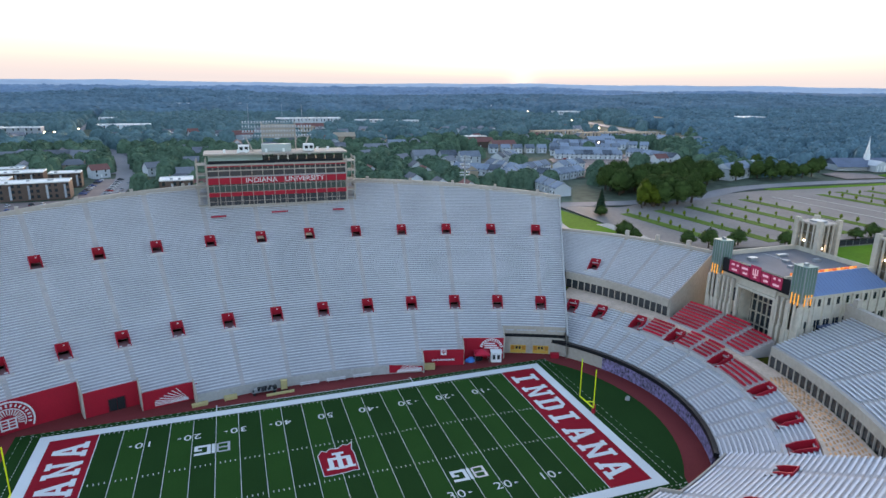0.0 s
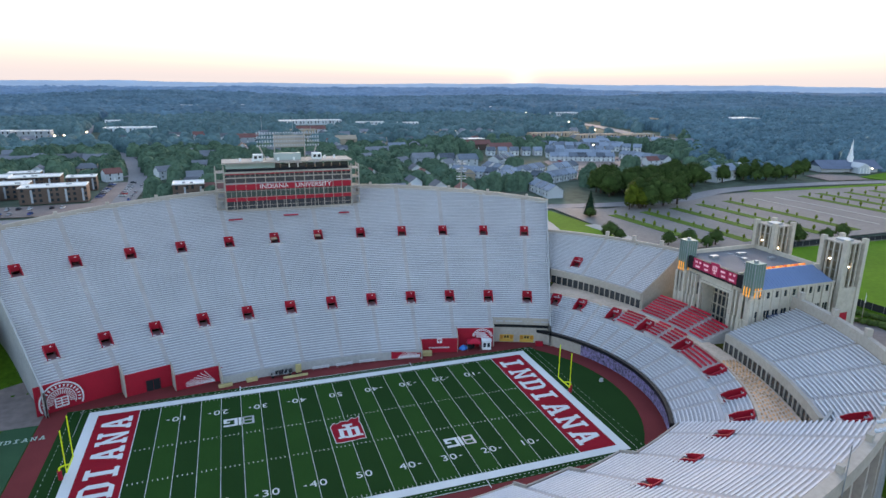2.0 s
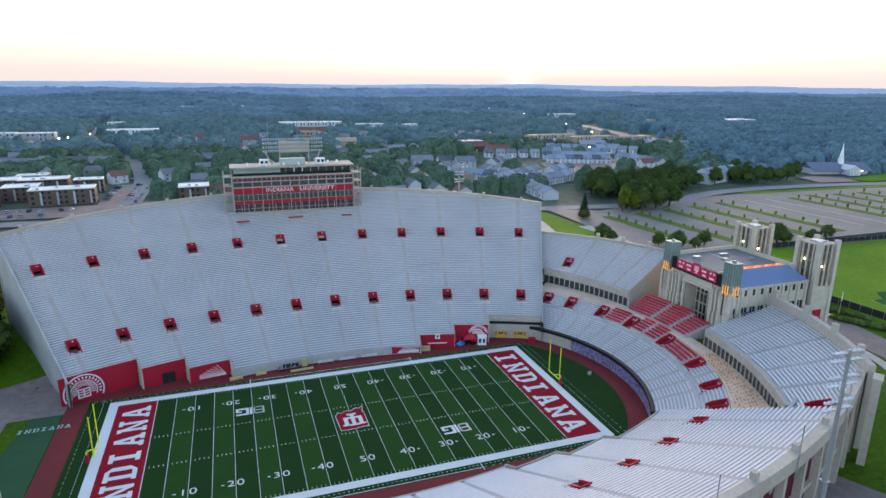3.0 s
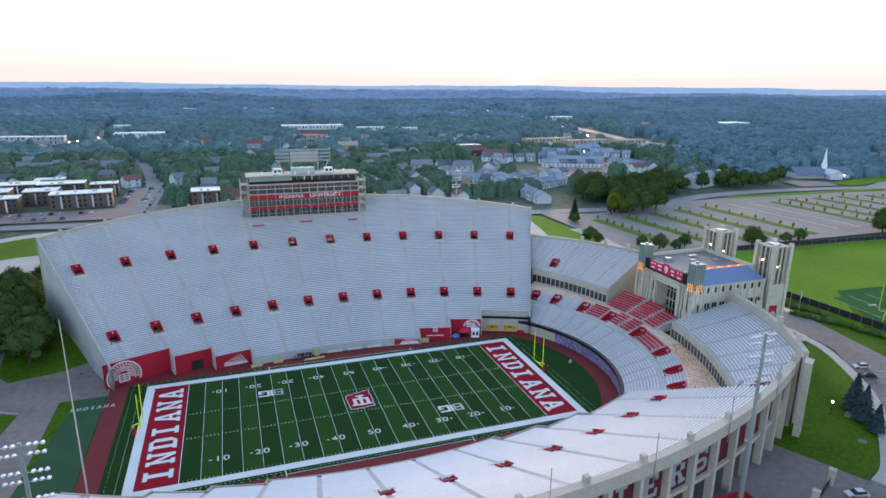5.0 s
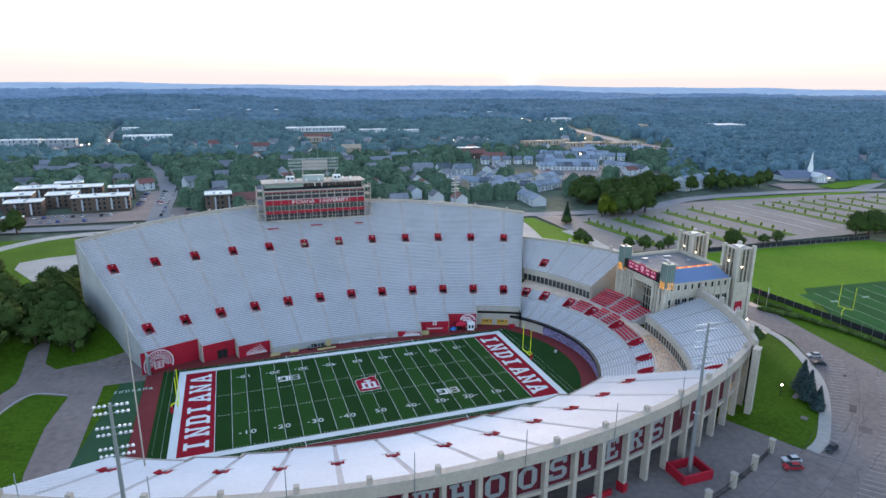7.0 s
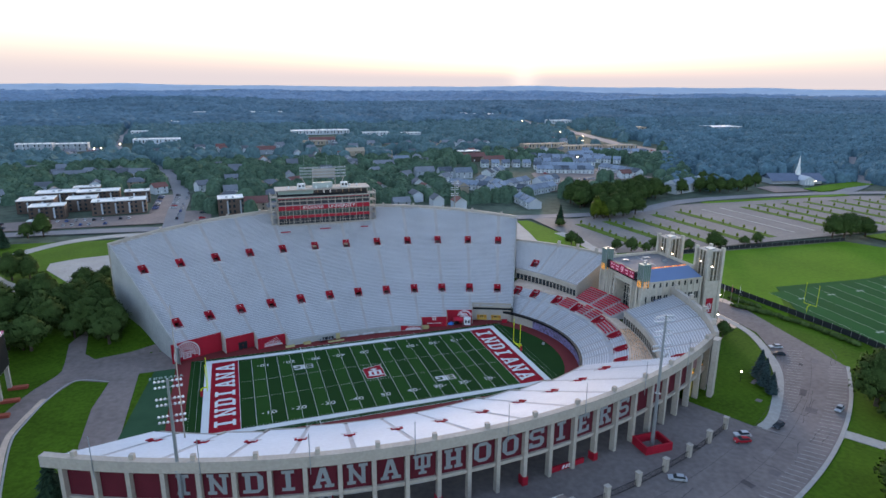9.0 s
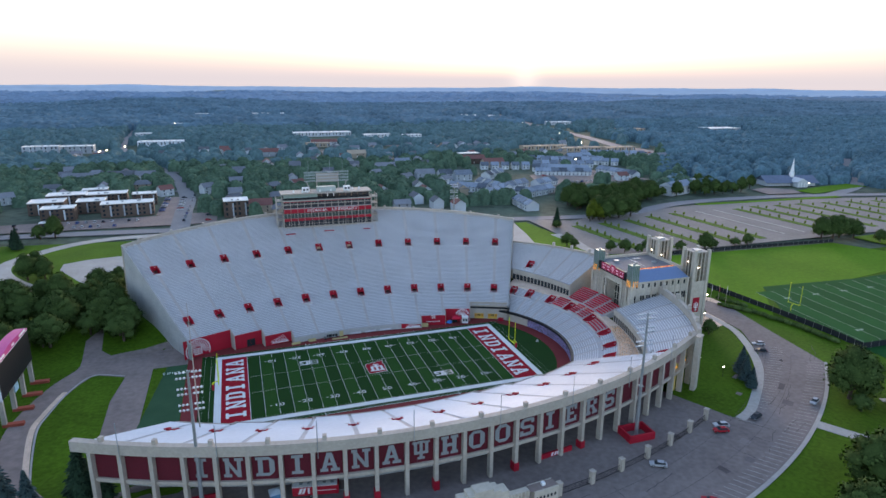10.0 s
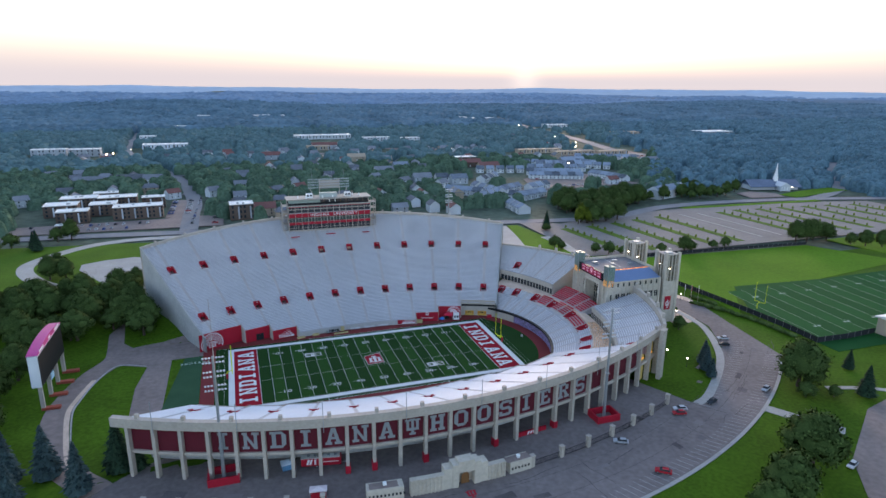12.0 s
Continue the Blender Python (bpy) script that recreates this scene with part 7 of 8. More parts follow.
rng = random.Random(21)
for k, x, y, s in ((0, 141, -78, 1.25), (2, 149, -74, 1.15), (2, 137, -85, 0.55), (0, 103, -117, 1.3), (2, 112, -108, 0.7), (0, 82, -128, 1.15), (2, 73, -131, 1.0), (2, 146.6, -88, 0.4), (2, 135, -20, 0.55),
                   (2, 149, 14, 0.5), (2, 104, -44, 0.45), (2, 108, -42, 0.4), (2, 146, -2, 0.35)):
    plant(T[k], x, y, s, rng.uniform(0, 360))
for k, x, y, s in ((1, 118, -57, 0.85), (1, 121, -52, 0.95), (1, 116, -62, 0.7), (0, 172, -73, 0.55), (0, 158, -91, 0.8), (0, -86.2, -56, 1.0), (0, -81.5, -57.5, 0.72), (1, -105, -52.5, 1.4), (1, -114.5, -52, 1.25), (1, -94.5, -65, 1.2), (1, -110, -66, 1.2), (0, -122, -42, 0.8), (0, 170, 172, 0.9), (0, -172, 212, 0.9), (0, -176, 220, 0.8)):
    plant(Cn[k], x, y, s, rng.uniform(0, 360))
# grove beside the south-west road
for _ in range(400):
    if rng.random() > 0.09:
        continue
    x, y = rng.uniform(-160, -88), rng.uniform(46, 112)
    if math.hypot(x + 96, y - 40) < 13 or (x > -100 and y > 80) or (x > -83):
        continue
    plant(T[rng.choice((0, 1, 2))], x, y, rng.uniform(0.75, 1.15), rng.uniform(0, 360))
for x, y in ((-126, 54), (-116, 66), (-104, 62), (-98, 72), (-92, 60), (-110, 80), (-122, 90), (-134, 74), (-128, 36), (-138, 48), (-131, 18), (-134, 0), (-130, -22), (-126, -36), (-140, -10), (-146, 24), (-122, -48), (-132, -52), (-152, -30), (-92, 50), (-150, 60), (-160, 90), (-148, 104), (-172, 110), (-180, 70), (-164, 40)):
    plant(T[rng.choice((0, 1, 2, 2))], x, y, rng.uniform(0.8, 1.1), rng.uniform(0, 360))
for x, y in ((-146, 150), (-141, 142), (-149, 143), (-205, 232), (-190, 226), (-196, 214), (-166, 236), (-158, 238), (-230, 200), (-215, 170), (-200, 140), (-190, 120), (-235, 150)):
    plant(T[rng.choice((1, 2))], x, y, rng.uniform(0.6, 0.9), rng.uniform(0, 360))
# trees round the large house by the street
for x, y in ((310, 266), (314, 259), (365, 246), (377, 248), (385, 246), (398, 248), (411, 251), (434, 264), (306, 284), (388, 284), (322, 252), (404, 262)):
    plant(T[rng.choice((0, 1, 2))], x, y, rng.uniform(0.6, 0.95), rng.uniform(0, 360))
# wooded knoll by the car park
for _ in range(84):
    u, v = rng.random(), rng.random()
    x, y = 200 + 62 * u, 176 + 12 * u + 24 * v
    if _ > 40:
        x, y = 214 + 88 * u, 214 + 24 * u + 26 * v
    if near_road(x, y, 2):
        continue
    plant(T[3 if (x < 212 and y < 188) else rng.choice((0, 1, 0))], x, y, rng.uniform(0.85, 1.2), rng.uniform(0, 360))
for x, y, s in ((150, 122, 0.7), (153, 118, 0.5), (168, 168, 0.5), (170, 104, 0.6), (176, 98, 0.7), (184, 95, 0.5), (192, 98, 0.6), (210, 90, 0.6), (228, 89, 0.8), (234, 90, 0.6), (252, 90, 0.55), (262, 90, 0.6), (336, 250, 0.9), (362, 256, 1.0), (378, 262, 0.9), (388, 270, 1.0), (322, 88, 1.0), (330, 86, 1.1), (338, 88, 1.0), (346, 84, 0.9), (352, 70, 0.7), (358, 64, 0.8), (366, 58, 0.8), (352, 92, 0.8)):
    plant(T[2 if s < 0.8 else 0], x, y, s, rng.uniform(0, 360))
for x, y0, y1 in ((186, 104, 170), (209, 98, 172), (233, 98, 176), (257, 100, 182), (282, 100, 186), (345, 100, 186), (366, 104, 190), (390, 104, 188), (414, 104, 188), (440, 106, 186), (466, 112, 184), (492, 130, 180)):
    for k in range(9):
        u = (k + rng.uniform(0.3, 0.7)) / 9
        plant(S, x + 3.0 - 5.0 * u, y0 + (y1 - y0) * u, rng.uniform(0.6, 1.0), rng.uniform(0, 360))

# ---- woods over the town, and the hills beyond ----
def clear_of(px, py, pad, side_pad):
    """Which of many places keep off the streets and the buildings."""
    ok = np.ones(len(px), dtype=bool)
    for k, (pts, w) in enumerate(ROADS):
        reach = w / 2 + (14.0 if k == 1 else 3.0 if k == 0 else pad if k < MAIN_ROADS else side_pad)
        for (x0, y0), (x1, y1) in zip(pts, pts[1:]):
            dx, dy = x1 - x0, y1 - y0
            u = np.clip(((px - x0) * dx + (py - y0) * dy) / (dx * dx + dy * dy), 0, 1)
            ok &= np.hypot(px - x0 - u * dx, py - y0 - u * dy) > reach
    for a, b, r in OCC:
        dx, dy = px - a, py - b
        ok &= ~((np.hypot(dx, dy) < r + pad) | ((np.abs(dx) < r * 0.8 + pad) & (dy < 0) & (dy > -r - pad - (16 if r < 12 else 42 if b > 550 else 10))))
    return ok

# parts of the town with few trees: x, y, half widths, share of trees left
OPEN = [(285, 385, 125, 110, 0.10), (440, 590, 120, 80, 0.1), (225, 850, 80, 60, 0.2), (560, 700, 60, 130, 0.12), (600, 1360, 120, 110, 0.3), (114, 930, 100, 50, 0.2),
        (-130, 330, 95, 60, 0.1), (-265, 770, 95, 60, 0.15), (-150, 810, 60, 60, 0.2), (230, 470, 70, 60, 0.2), (620, 1000, 60, 160, 0.25), (440, 250, 60, 30, 0.2), (560, 400, 100, 50, 0.4),
        (60, 1620, 90, 90, 0.2), (120, 600, 60, 60, 0.5), (-30, 620, 50, 50, 0.5), (930, 800, 70, 60, 0.2)]

def crowns(seed, y0, y1, step, left, right):
    """Scattered tree places between two distances, thinned where the town is open."""
    rg = np.random.RandomState(seed)
    gx, gy = np.meshgrid(np.arange(min(left * (y0 + 230), left * (y1 + 230)) - 40, right * (y1 + 230) + 40, step), np.arange(y0, y1, step * 0.92))
    px = (gx + rg.uniform(-0.48, 0.48, gx.shape) * step).ravel()
    py = (gy + rg.uniform(-0.48, 0.48, gy.shape) * step).ravel()
    keep = (px > left * (py + 230) - 40) & (px < right * (py + 230) + 40)
    keep &= ~((py < 262) & (px < 560)) & (py > 0.16 * px + 20)
    return px[keep], py[keep], rg

def leaf_roof(name, seed, y0, y1, step, cell, rmin, rmax, hmin, hmax, material, label, pad, side_pad, gaps, left=-0.42, right=1.5, leaves=0):
    """A closed roof of leaves: every crown is a dome, and the sheet is their upper envelope."""
    px, py, rg = crowns(seed, y0, y1, step, left, right)
    dens = np.array([noise.noise(Vector((x * 0.006, y * 0.006, 0.3))) for x, y in zip(px, py)])
    keep = (dens > gaps) | (rg.uniform(size=len(px)) < 0.4)
    for a, b, rx, ry, share in OPEN:
        keep &= (((px - a) / rx) ** 2 + ((py - b) / ry) ** 2 > 1) | (rg.uniform(size=len(px)) < share)
    keep &= clear_of(px, py, pad, side_pad)
    px, py = px[keep], py[keep]
    n = len(px)
    R = rg.uniform(rmin, rmax, n)
    stand_h = np.array([noise.noise(Vector((x * 0.012, y * 0.012, 5.1))) for x, y in zip(px, py)])
    H = rg.uniform(hmin, hmax, n) * (1 + 0.3 * stand_h)
    sx = rg.uniform(0.8, 1.25, n)
    ox, oy = px.min() - 3 * rmax, py.min() - 3 * rmax
    nx, ny = int((px.max() + 3 * rmax - ox) / cell) + 2, int((py.max() + 3 * rmax - oy) / cell) + 2
    Z = np.full((ny, nx), -4.0)
    w = int(rmax * 1.3 / cell) + 2
    di, dj = np.meshgrid(np.arange(-w, w + 1), np.arange(-w, w + 1))
    for x, y, r, h, s in zip(px, py, R, H, sx):
        i, j = int((x - ox) / cell), int((y - oy) / cell)
        if i < w or j < w or i + w + 1 > nx or j + w + 1 > ny:
            continue
        d2 = (((ox + (i + di) * cell - x) / (r * s)) ** 2 + ((oy + (j + dj) * cell - y) * s / r) ** 2)
        dome = np.where(d2 < 1, h * (0.42 + 0.58 * np.sqrt(np.maximum(1 - d2, 0))), -4.0)
        part = Z[j - w:j + w + 1, i - w:i + w + 1]
        np.maximum(part, dome, out=part)
    Z += rg.normal(size=Z.shape) * cell * 0.13
    jx, jy = rg.uniform(-0.3, 0.3, Z.shape) * cell, rg.uniform(-0.3, 0.3, Z.shape) * cell
    gx, gy = np.meshgrid(ox + np.arange(nx) * cell, oy + np.arange(ny) * cell)
    gx, gy = gx + jx, gy + jy
    base = 3.85 + np.array([far_rise(x, y) for x, y in zip(gx.ravel(), gy.ravel())]).reshape(Z.shape) if y1 > 1200 else 3.85
    high = Z > 0.5
    full = (high[:-1, :-1] | high[1:, :-1] | high[:-1, 1:] | high[1:, 1:])
    j, i = np.nonzero(full)
    k = j * nx + i
    F = np.concatenate([np.stack([k, k + 1, k + nx + 1], 1), np.stack([k, k + nx + 1, k + nx], 1)])
    V = np.stack([gx, gy, np.maximum(Z, -2.0) + base], -1).reshape(-1, 3)
    used = np.zeros(len(V), dtype=bool)
    used[F.ravel()] = True
    F = (np.cumsum(used) - 1)[F]
    chunks = [(V[used], F)]
    if leaves:
        # clumps of leaves standing out of the domes break their outline
        m = n * leaves
        t = rg.randint(0, n, m)
        a, u = rg.uniform(0, 2 * math.pi, m), np.sqrt(rg.uniform(0, 1, m))
        P = np.stack([px[t] + u * R[t] * sx[t] * np.cos(a), py[t] + u * R[t] / sx[t] * np.sin(a), 3.85 + H[t] * (0.42 + 0.58 * np.sqrt(1 - u * u)) + rg.uniform(-0.2, 0.5, m)], 1)
        d1 = rg.normal(size=(m, 3)) * np.array([1, 1, 0.5])
        d1 /= np.linalg.norm(d1, axis=1)[:, None]
        d2 = np.cross(d1, rg.normal(size=(m, 3)))
        d2 /= np.linalg.norm(d2, axis=1)[:, None]
        s = rg.uniform(0.5, 1.0, m)[:, None]
        LV = np.stack([P - d1 * s, P + d2 * s * 0.7, P + d1 * s, P - d2 * s * 0.7], 1).reshape(-1, 3)
        q = np.arange(m)[:, None] * 4
        chunks.append((LV, np.concatenate([q + [0, 1, 2], q + [0, 2, 3]], 0)))
    return tagged(new(name, tri_mesh(name, chunks, material)), label, "woods", kind="stuff")

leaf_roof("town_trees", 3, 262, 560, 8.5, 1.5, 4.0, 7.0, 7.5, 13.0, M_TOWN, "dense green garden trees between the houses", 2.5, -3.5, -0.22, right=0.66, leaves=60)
leaf_roof("valley_trees", 13, 262, 560, 8.5, 2.0, 4.0, 7.0, 7.5, 13.0, M_WOODS_R, "dense haze-tinted trees east of the church", 2.5, -3.5, -0.3, left=0.75, leaves=20)
leaf_roof("town_trees", 4, 560, 1150, 11.0, 2.6, 5.0, 8.5, 8.0, 14.0, M_WOODS, "dense haze-tinted trees over the town", 3.0, -2.0, -0.16, right=0.6, leaves=10)
leaf_roof("valley_trees", 14, 560, 1150, 11.0, 2.6, 5.0, 8.5, 8.0, 14.0, M_WOODS_R, "dense haze-tinted trees east of the town", 3.0, -2.0, -0.3, left=0.66, leaves=10)
leaf_roof("garden_trees", 9, 120, 262, 9.5, 2.0, 4.5, 8.0, 8.0, 14.0, M_WOODS_R, "dense haze-tinted woods beyond the church", 3.5, 0.0, -0.4, right=2.3, leaves=20)
leaf_roof("far_woods", 5, 1150, 2300, 14.0, 5.0, 8.0, 13.0, 11.0, 19.0, M_WOODS_M, "haze-tinted blue-green woods beyond the town", 4.0, 0.0, -0.42)
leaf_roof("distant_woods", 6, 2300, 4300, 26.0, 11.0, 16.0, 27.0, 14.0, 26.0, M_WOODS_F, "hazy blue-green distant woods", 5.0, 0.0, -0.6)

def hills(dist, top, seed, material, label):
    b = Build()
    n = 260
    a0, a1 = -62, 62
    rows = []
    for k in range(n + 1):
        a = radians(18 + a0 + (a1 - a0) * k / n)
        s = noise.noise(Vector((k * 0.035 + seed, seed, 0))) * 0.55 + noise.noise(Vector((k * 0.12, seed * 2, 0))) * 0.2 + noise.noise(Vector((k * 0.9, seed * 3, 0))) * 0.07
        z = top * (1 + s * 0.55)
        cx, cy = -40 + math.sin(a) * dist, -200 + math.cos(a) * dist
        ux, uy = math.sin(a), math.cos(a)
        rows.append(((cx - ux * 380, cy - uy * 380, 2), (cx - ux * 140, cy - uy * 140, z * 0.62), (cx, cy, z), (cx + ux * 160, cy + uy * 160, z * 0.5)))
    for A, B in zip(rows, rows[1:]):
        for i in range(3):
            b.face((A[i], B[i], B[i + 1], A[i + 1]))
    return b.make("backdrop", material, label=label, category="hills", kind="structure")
# both ridges have aerial haze put into their colour, paler for the far one
hills(3900, 30, 7.7, mat("hill_mid_haze", (0.13, 0.195, 0.25), 0.95, var=0.14, big=0.003, small=0.02, spec=0.02), "hazy blue wooded ridge")
hills(5200, 56, 12.3, mat("hill_far_haze", (0.38, 0.46, 0.54), 0.95, var=0.08, big=0.002, small=0.01, spec=0.02), "ridge on the horizon, paled with blue haze")

# ---- graphics and doors on the west front walls ----
def on_wall(a, r, z):
    return pose(*polar(r, a, -108), z, 90, 0, -a)

def flat(name, polys, m, depth, material, parent, label=""):
    """Flat raised shapes in the plane of m; each piece a little prouder than the last."""
    b = Build()
    for i, poly in enumerate(polys):
        n, k = len(b.v), len(poly)
        for z in (0, depth + 0.004 * i):
            b.v += [tuple(m @ Vector((x, y, z))) for x, y in poly]
        b.f += [tuple(range(n + k - 1, n - 1, -1)), tuple(range(n + k, n + 2 * k))]
        b.f += [(n + q, n + (q + 1) % k, n + k + (q + 1) % k, n + k + q) for q in range(k)]
        b.m += [0] * (k + 2)
    return b.make(name, material, parent=parent, label=label)

def ring_polys(cx, cy, r0, r1, a0, a1, n):
    out = []
    for k in range(n):
        p, q = radians(a0 + (a1 - a0) * k / n), radians(a0 + (a1 - a0) * (k + 1) / n)
        out.append([(cx + r0 * math.cos(p), cy + r0 * math.sin(p)), (cx + r1 * math.cos(p), cy + r1 * math.sin(p)), (cx + r1 * math.cos(q), cy + r1 * math.sin(q)), (cx + r0 * math.cos(q), cy + r0 * math.sin(q))])
    return out

def rect(x0, y0, x1, y1):
    return [(x0, y0), (x1, y0), (x1, y1), (x0, y1)]

M_SIGNW = mat("sign_white", (0.72, 0.70, 0.70), 0.6, var=0.06)
crest = thing("wall_crest", label="round white and crimson crest painted on the red wall", category="wall sign")
cm = on_wall(-24.6, 152.2, 2.4)
LOW, HIGH = -24, 204
flat("outer_ring", ring_polys(0, 0, 4.45, 4.8, LOW, HIGH, 22), cm, 0.03, M_SIGNW, crest)
flat("inner_ring", ring_polys(0, 0, 3.0, 3.2, LOW, HIGH, 20), cm, 0.03, M_SIGNW, crest)
for k in range(17):
    a = LOW + 12 + k * 12.6
    flat("text_bar", ring_polys(0, 0, 3.5, 4.15, a - 2.6, a + 2.6, 1), cm, 0.03, M_SIGNW, crest)
for k in range(19):
    a = -12 + k * 11.3
    flat("ray", ring_polys(0, 0, 1.7, 2.85, a - 2.4, a + 2.4, 1), cm, 0.03, M_SIGNW, crest)
flat("tablet", [rect(-1.5, -1.6, 1.5, 0.9)], cm, 0.03, M_SIGNW, crest)
for y in (-1.2, -0.5, 0.2):
    flat("tablet_bar", [rect(-1.2, y, -0.15, y + 0.42), rect(0.15, y, 1.2, y + 0.42)], cm, 0.05, M_RED, crest)

dm = on_wall(-17.1, 148.66, 0)
dr = thing("wall_door", label="dark metal double door in the red wall", category="door")
flat("door_leaf", [rect(-1.55, 0.05, -0.03, 2.9)], dm, 0.08, M_DARK, dr)
flat("door_leaf", [rect(0.03, 0.05, 1.55, 2.9)], dm, 0.08, M_DARK, dr)
flat("door_frame", [rect(-1.75, 0.05, -1.57, 3.1), rect(1.57, 0.05, 1.75, 3.1), rect(-1.57, 2.92, 1.57, 3.1)], dm, 0.12, M_RED_D, dr)

def fan(a, r, flip, w, h):
    t = thing("fan_sign", label="white ribbed fan graphic painted on a red board", category="wall sign", group="fan graphics")
    m = on_wall(a, r, 0.2)
    flat("board", [[(-w / 2, 0), (w / 2, 0), (w / 2, h), (-w / 2, h * 0.62)] if flip > 0 else [(-w / 2, 0), (w / 2, 0), (w / 2, h * 0.62), (-w / 2, h)]], m, 0.05, M_RED, t, "crimson backing board")
    ox = flip * w * 0.5
    for k in range(9):
        u = k / 8
        y1 = h * (0.10 + 0.88 * u)
        x1 = -flip * w * (0.46 - 0.75 * max(0, u - 0.35))
        d = Vector((x1 - ox * 0.1, y1 - 0.15)).normalized()
        nx, ny = -d.y * 0.045, d.x * 0.045
        s0 = (ox * 0.55, 0.12 + 0.25 * u)
        if flip > 0:
            p = [(s0[0] - nx, s0[1] - ny), (s0[0] + nx, s0[1] + ny), (x1 + 2.2 * nx, y1 + 2.2 * ny), (x1 - 2.2 * nx, y1 - 2.2 * ny)]
        else:
            p = [(s0[0] + nx, s0[1] + ny), (s0[0] - nx, s0[1] - ny), (x1 - 2.2 * nx, y1 - 2.2 * ny), (x1 + 2.2 * nx, y1 + 2.2 * ny)]
        ar = sum(a[0] * b[1] - b[0] * a[1] for a, b in zip(p, p[1:] + p[:1]))
        flat("rib", [p if ar > 0 else p[::-1]], m, 0.075 + 0.004 * k, M_SIGNW, t)
fan(-12.6, 144.85, 1, 9.6, 3.6)
fan(9.2, 141.85, -1, 8.6, 2.2)

sg = thing("sponsor_board", label="crimson board with white writing bars and small white emblem", category="wall sign")
sm = on_wall(13.2, 144.82, 0)
for k in range(15):
    flat("text_bar", [rect(-3.0 + k * 0.4, 1.35, -2.74 + k * 0.4, 1.8)], sm, 0.03, M_SIGNW, sg)
flat("emblem_board", [rect(-0.75, 3.0, 0.75, 4.6)], sm, 0.06, M_SIGNW, sg)
flat("emblem", [rect(-0.12, 3.2, 0.12, 4.4), rect(-0.5, 3.75, -0.3, 4.3), rect(0.3, 3.75, 0.5, 4.3), rect(-0.5, 3.6, 0.5, 3.78)], sm, 0.08, M_RED, sg)

# canopy tent, booth with an arched sign, tarpaulin, barrow and pads by the track
x, y = 43.6, 32.4
tent = thing("canopy_tent", pose(x, y, 0, 0, 0, -16), "small red pop-up canopy tent on the track", "tent")
for dx in (-1.9, 1.9):
    for dy in (-1.4, 1.4):
        Build().tube((dx, dy, 0), (dx, dy, 2.5), 0.05, n=6).make("pole", M_STEEL, parent=tent)
b = Build()
for p, q in (((-2, -1.5), (2, -1.5)), ((2, -1.5), (2, 1.5)), ((2, 1.5), (-2, 1.5)), ((-2, 1.5), (-2, -1.5))):
    b.face([(*p, 2.5), (*q, 2.5), (0, 0, 3.5)])
    b.face([(*p, 2.1), (*q, 2.1), (*q, 2.5), (*p, 2.5)])
b.make("canopy", M_SEAT, parent=tent, label="red fabric canopy")
booth = thing("ticket_booth", pose(47.3, 31.4, 0, 0, 0, -18), "small white booth with two dark windows", "booth")
Build().box((0, 0, 1.35), (2.7, 2.0, 2.7)).make("wall", M_WHITE, parent=booth)
Build().box((0, 0, 2.78), (3.0, 2.3, 0.16)).make("roof", M_WHITE, parent=booth)
for dx in (-0.6, 0.6):
    Build().box((dx, -1.02, 1.5), (0.72, 0.08, 1.3)).make("window", M_GLASS, parent=booth)
arch = thing("arched_sign", label="arched white and crimson sign over the booth", category="wall sign")
am = on_wall(18.3, 148.6, 2.6)
flat("arch_band", ring_polys(0, 0, 2.5, 3.2, 15, 165, 14), am, 0.05, M_SIGNW, arch)
flat("arch_field", ring_polys(0, 0, 0.2, 2.4, 5, 175, 14), am, 0.05, M_RED, arch)
for k in range(11):
    a = 24 + k * 13.2
    flat("text_bar", ring_polys(0, 0, 2.62, 3.05, a - 3.2, a + 3.2, 1), am, 0.11, M_RED, arch)
for k in range(3):
    flat("text_bar", [rect(-1.9, 0.35 + 0.62 * k, 1.9 - 0.5 * k, 0.72 + 0.62 * k)], am, 0.12 , M_SIGNW, arch)

def heap(name, x, y, rx, ry, rz, material, label, category, seed):
    bm = bmesh.new()
    bmesh.ops.create_icosphere(bm, subdivisions=3, radius=1.0)
    o = Vector((seed * 3.1, seed * 1.7, 0))
    for v in bm.verts:
        v.co *= 1 + 0.35 * noise.noise(v.co * 2.1 + o)
        v.co = Vector((v.co.x * rx, v.co.y * ry, max(v.co.z, -0.1) * rz))
    me = bpy.data.meshes.new(name)
    bm.to_mesh(me)
    bm.free()
    me.materials.append(material)
    ob = new(name, me)
    ob.matrix_basis = pose(x, y, 0.0)
    return tagged(ob, label, category)
heap("tarpaulin", 40.6, 33.2, 1.3, 0.9, 1.2, mat("blue_tarp", (0.03, 0.22, 0.6), 0.5, var=0.15), "bright blue tarpaulin heaped on the track", "tarpaulin", 1)
heap("equipment_heap", 42.9, 33.4, 1.4, 0.9, 1.4, M_BLACK, "dark pile of covered equipment on the track", "equipment", 2)
heap("white_bag", 68.4, 2.6, 0.6, 0.5, 1.0, M_CONC, "crumpled pale bag beside the track", "bag", 3)
def low_box(name, x, y, s, rz, material, label, category):
    t = thing(name, pose(x, y, 0, 0, 0, rz), label, category)
    Build().box((0, 0, s[2] * 0.45), (s[0], s[1], s[2] * 0.9)).make("body", material, parent=t)
    Build().box((0, 0, s[2] * 0.95), (s[0] + 0.1, s[1] + 0.1, s[2] * 0.1)).make("top", material, parent=t)
    return t
M_PAD = mat("straw_yellow", (0.50, 0.40, 0.19), 0.7, var=0.12)
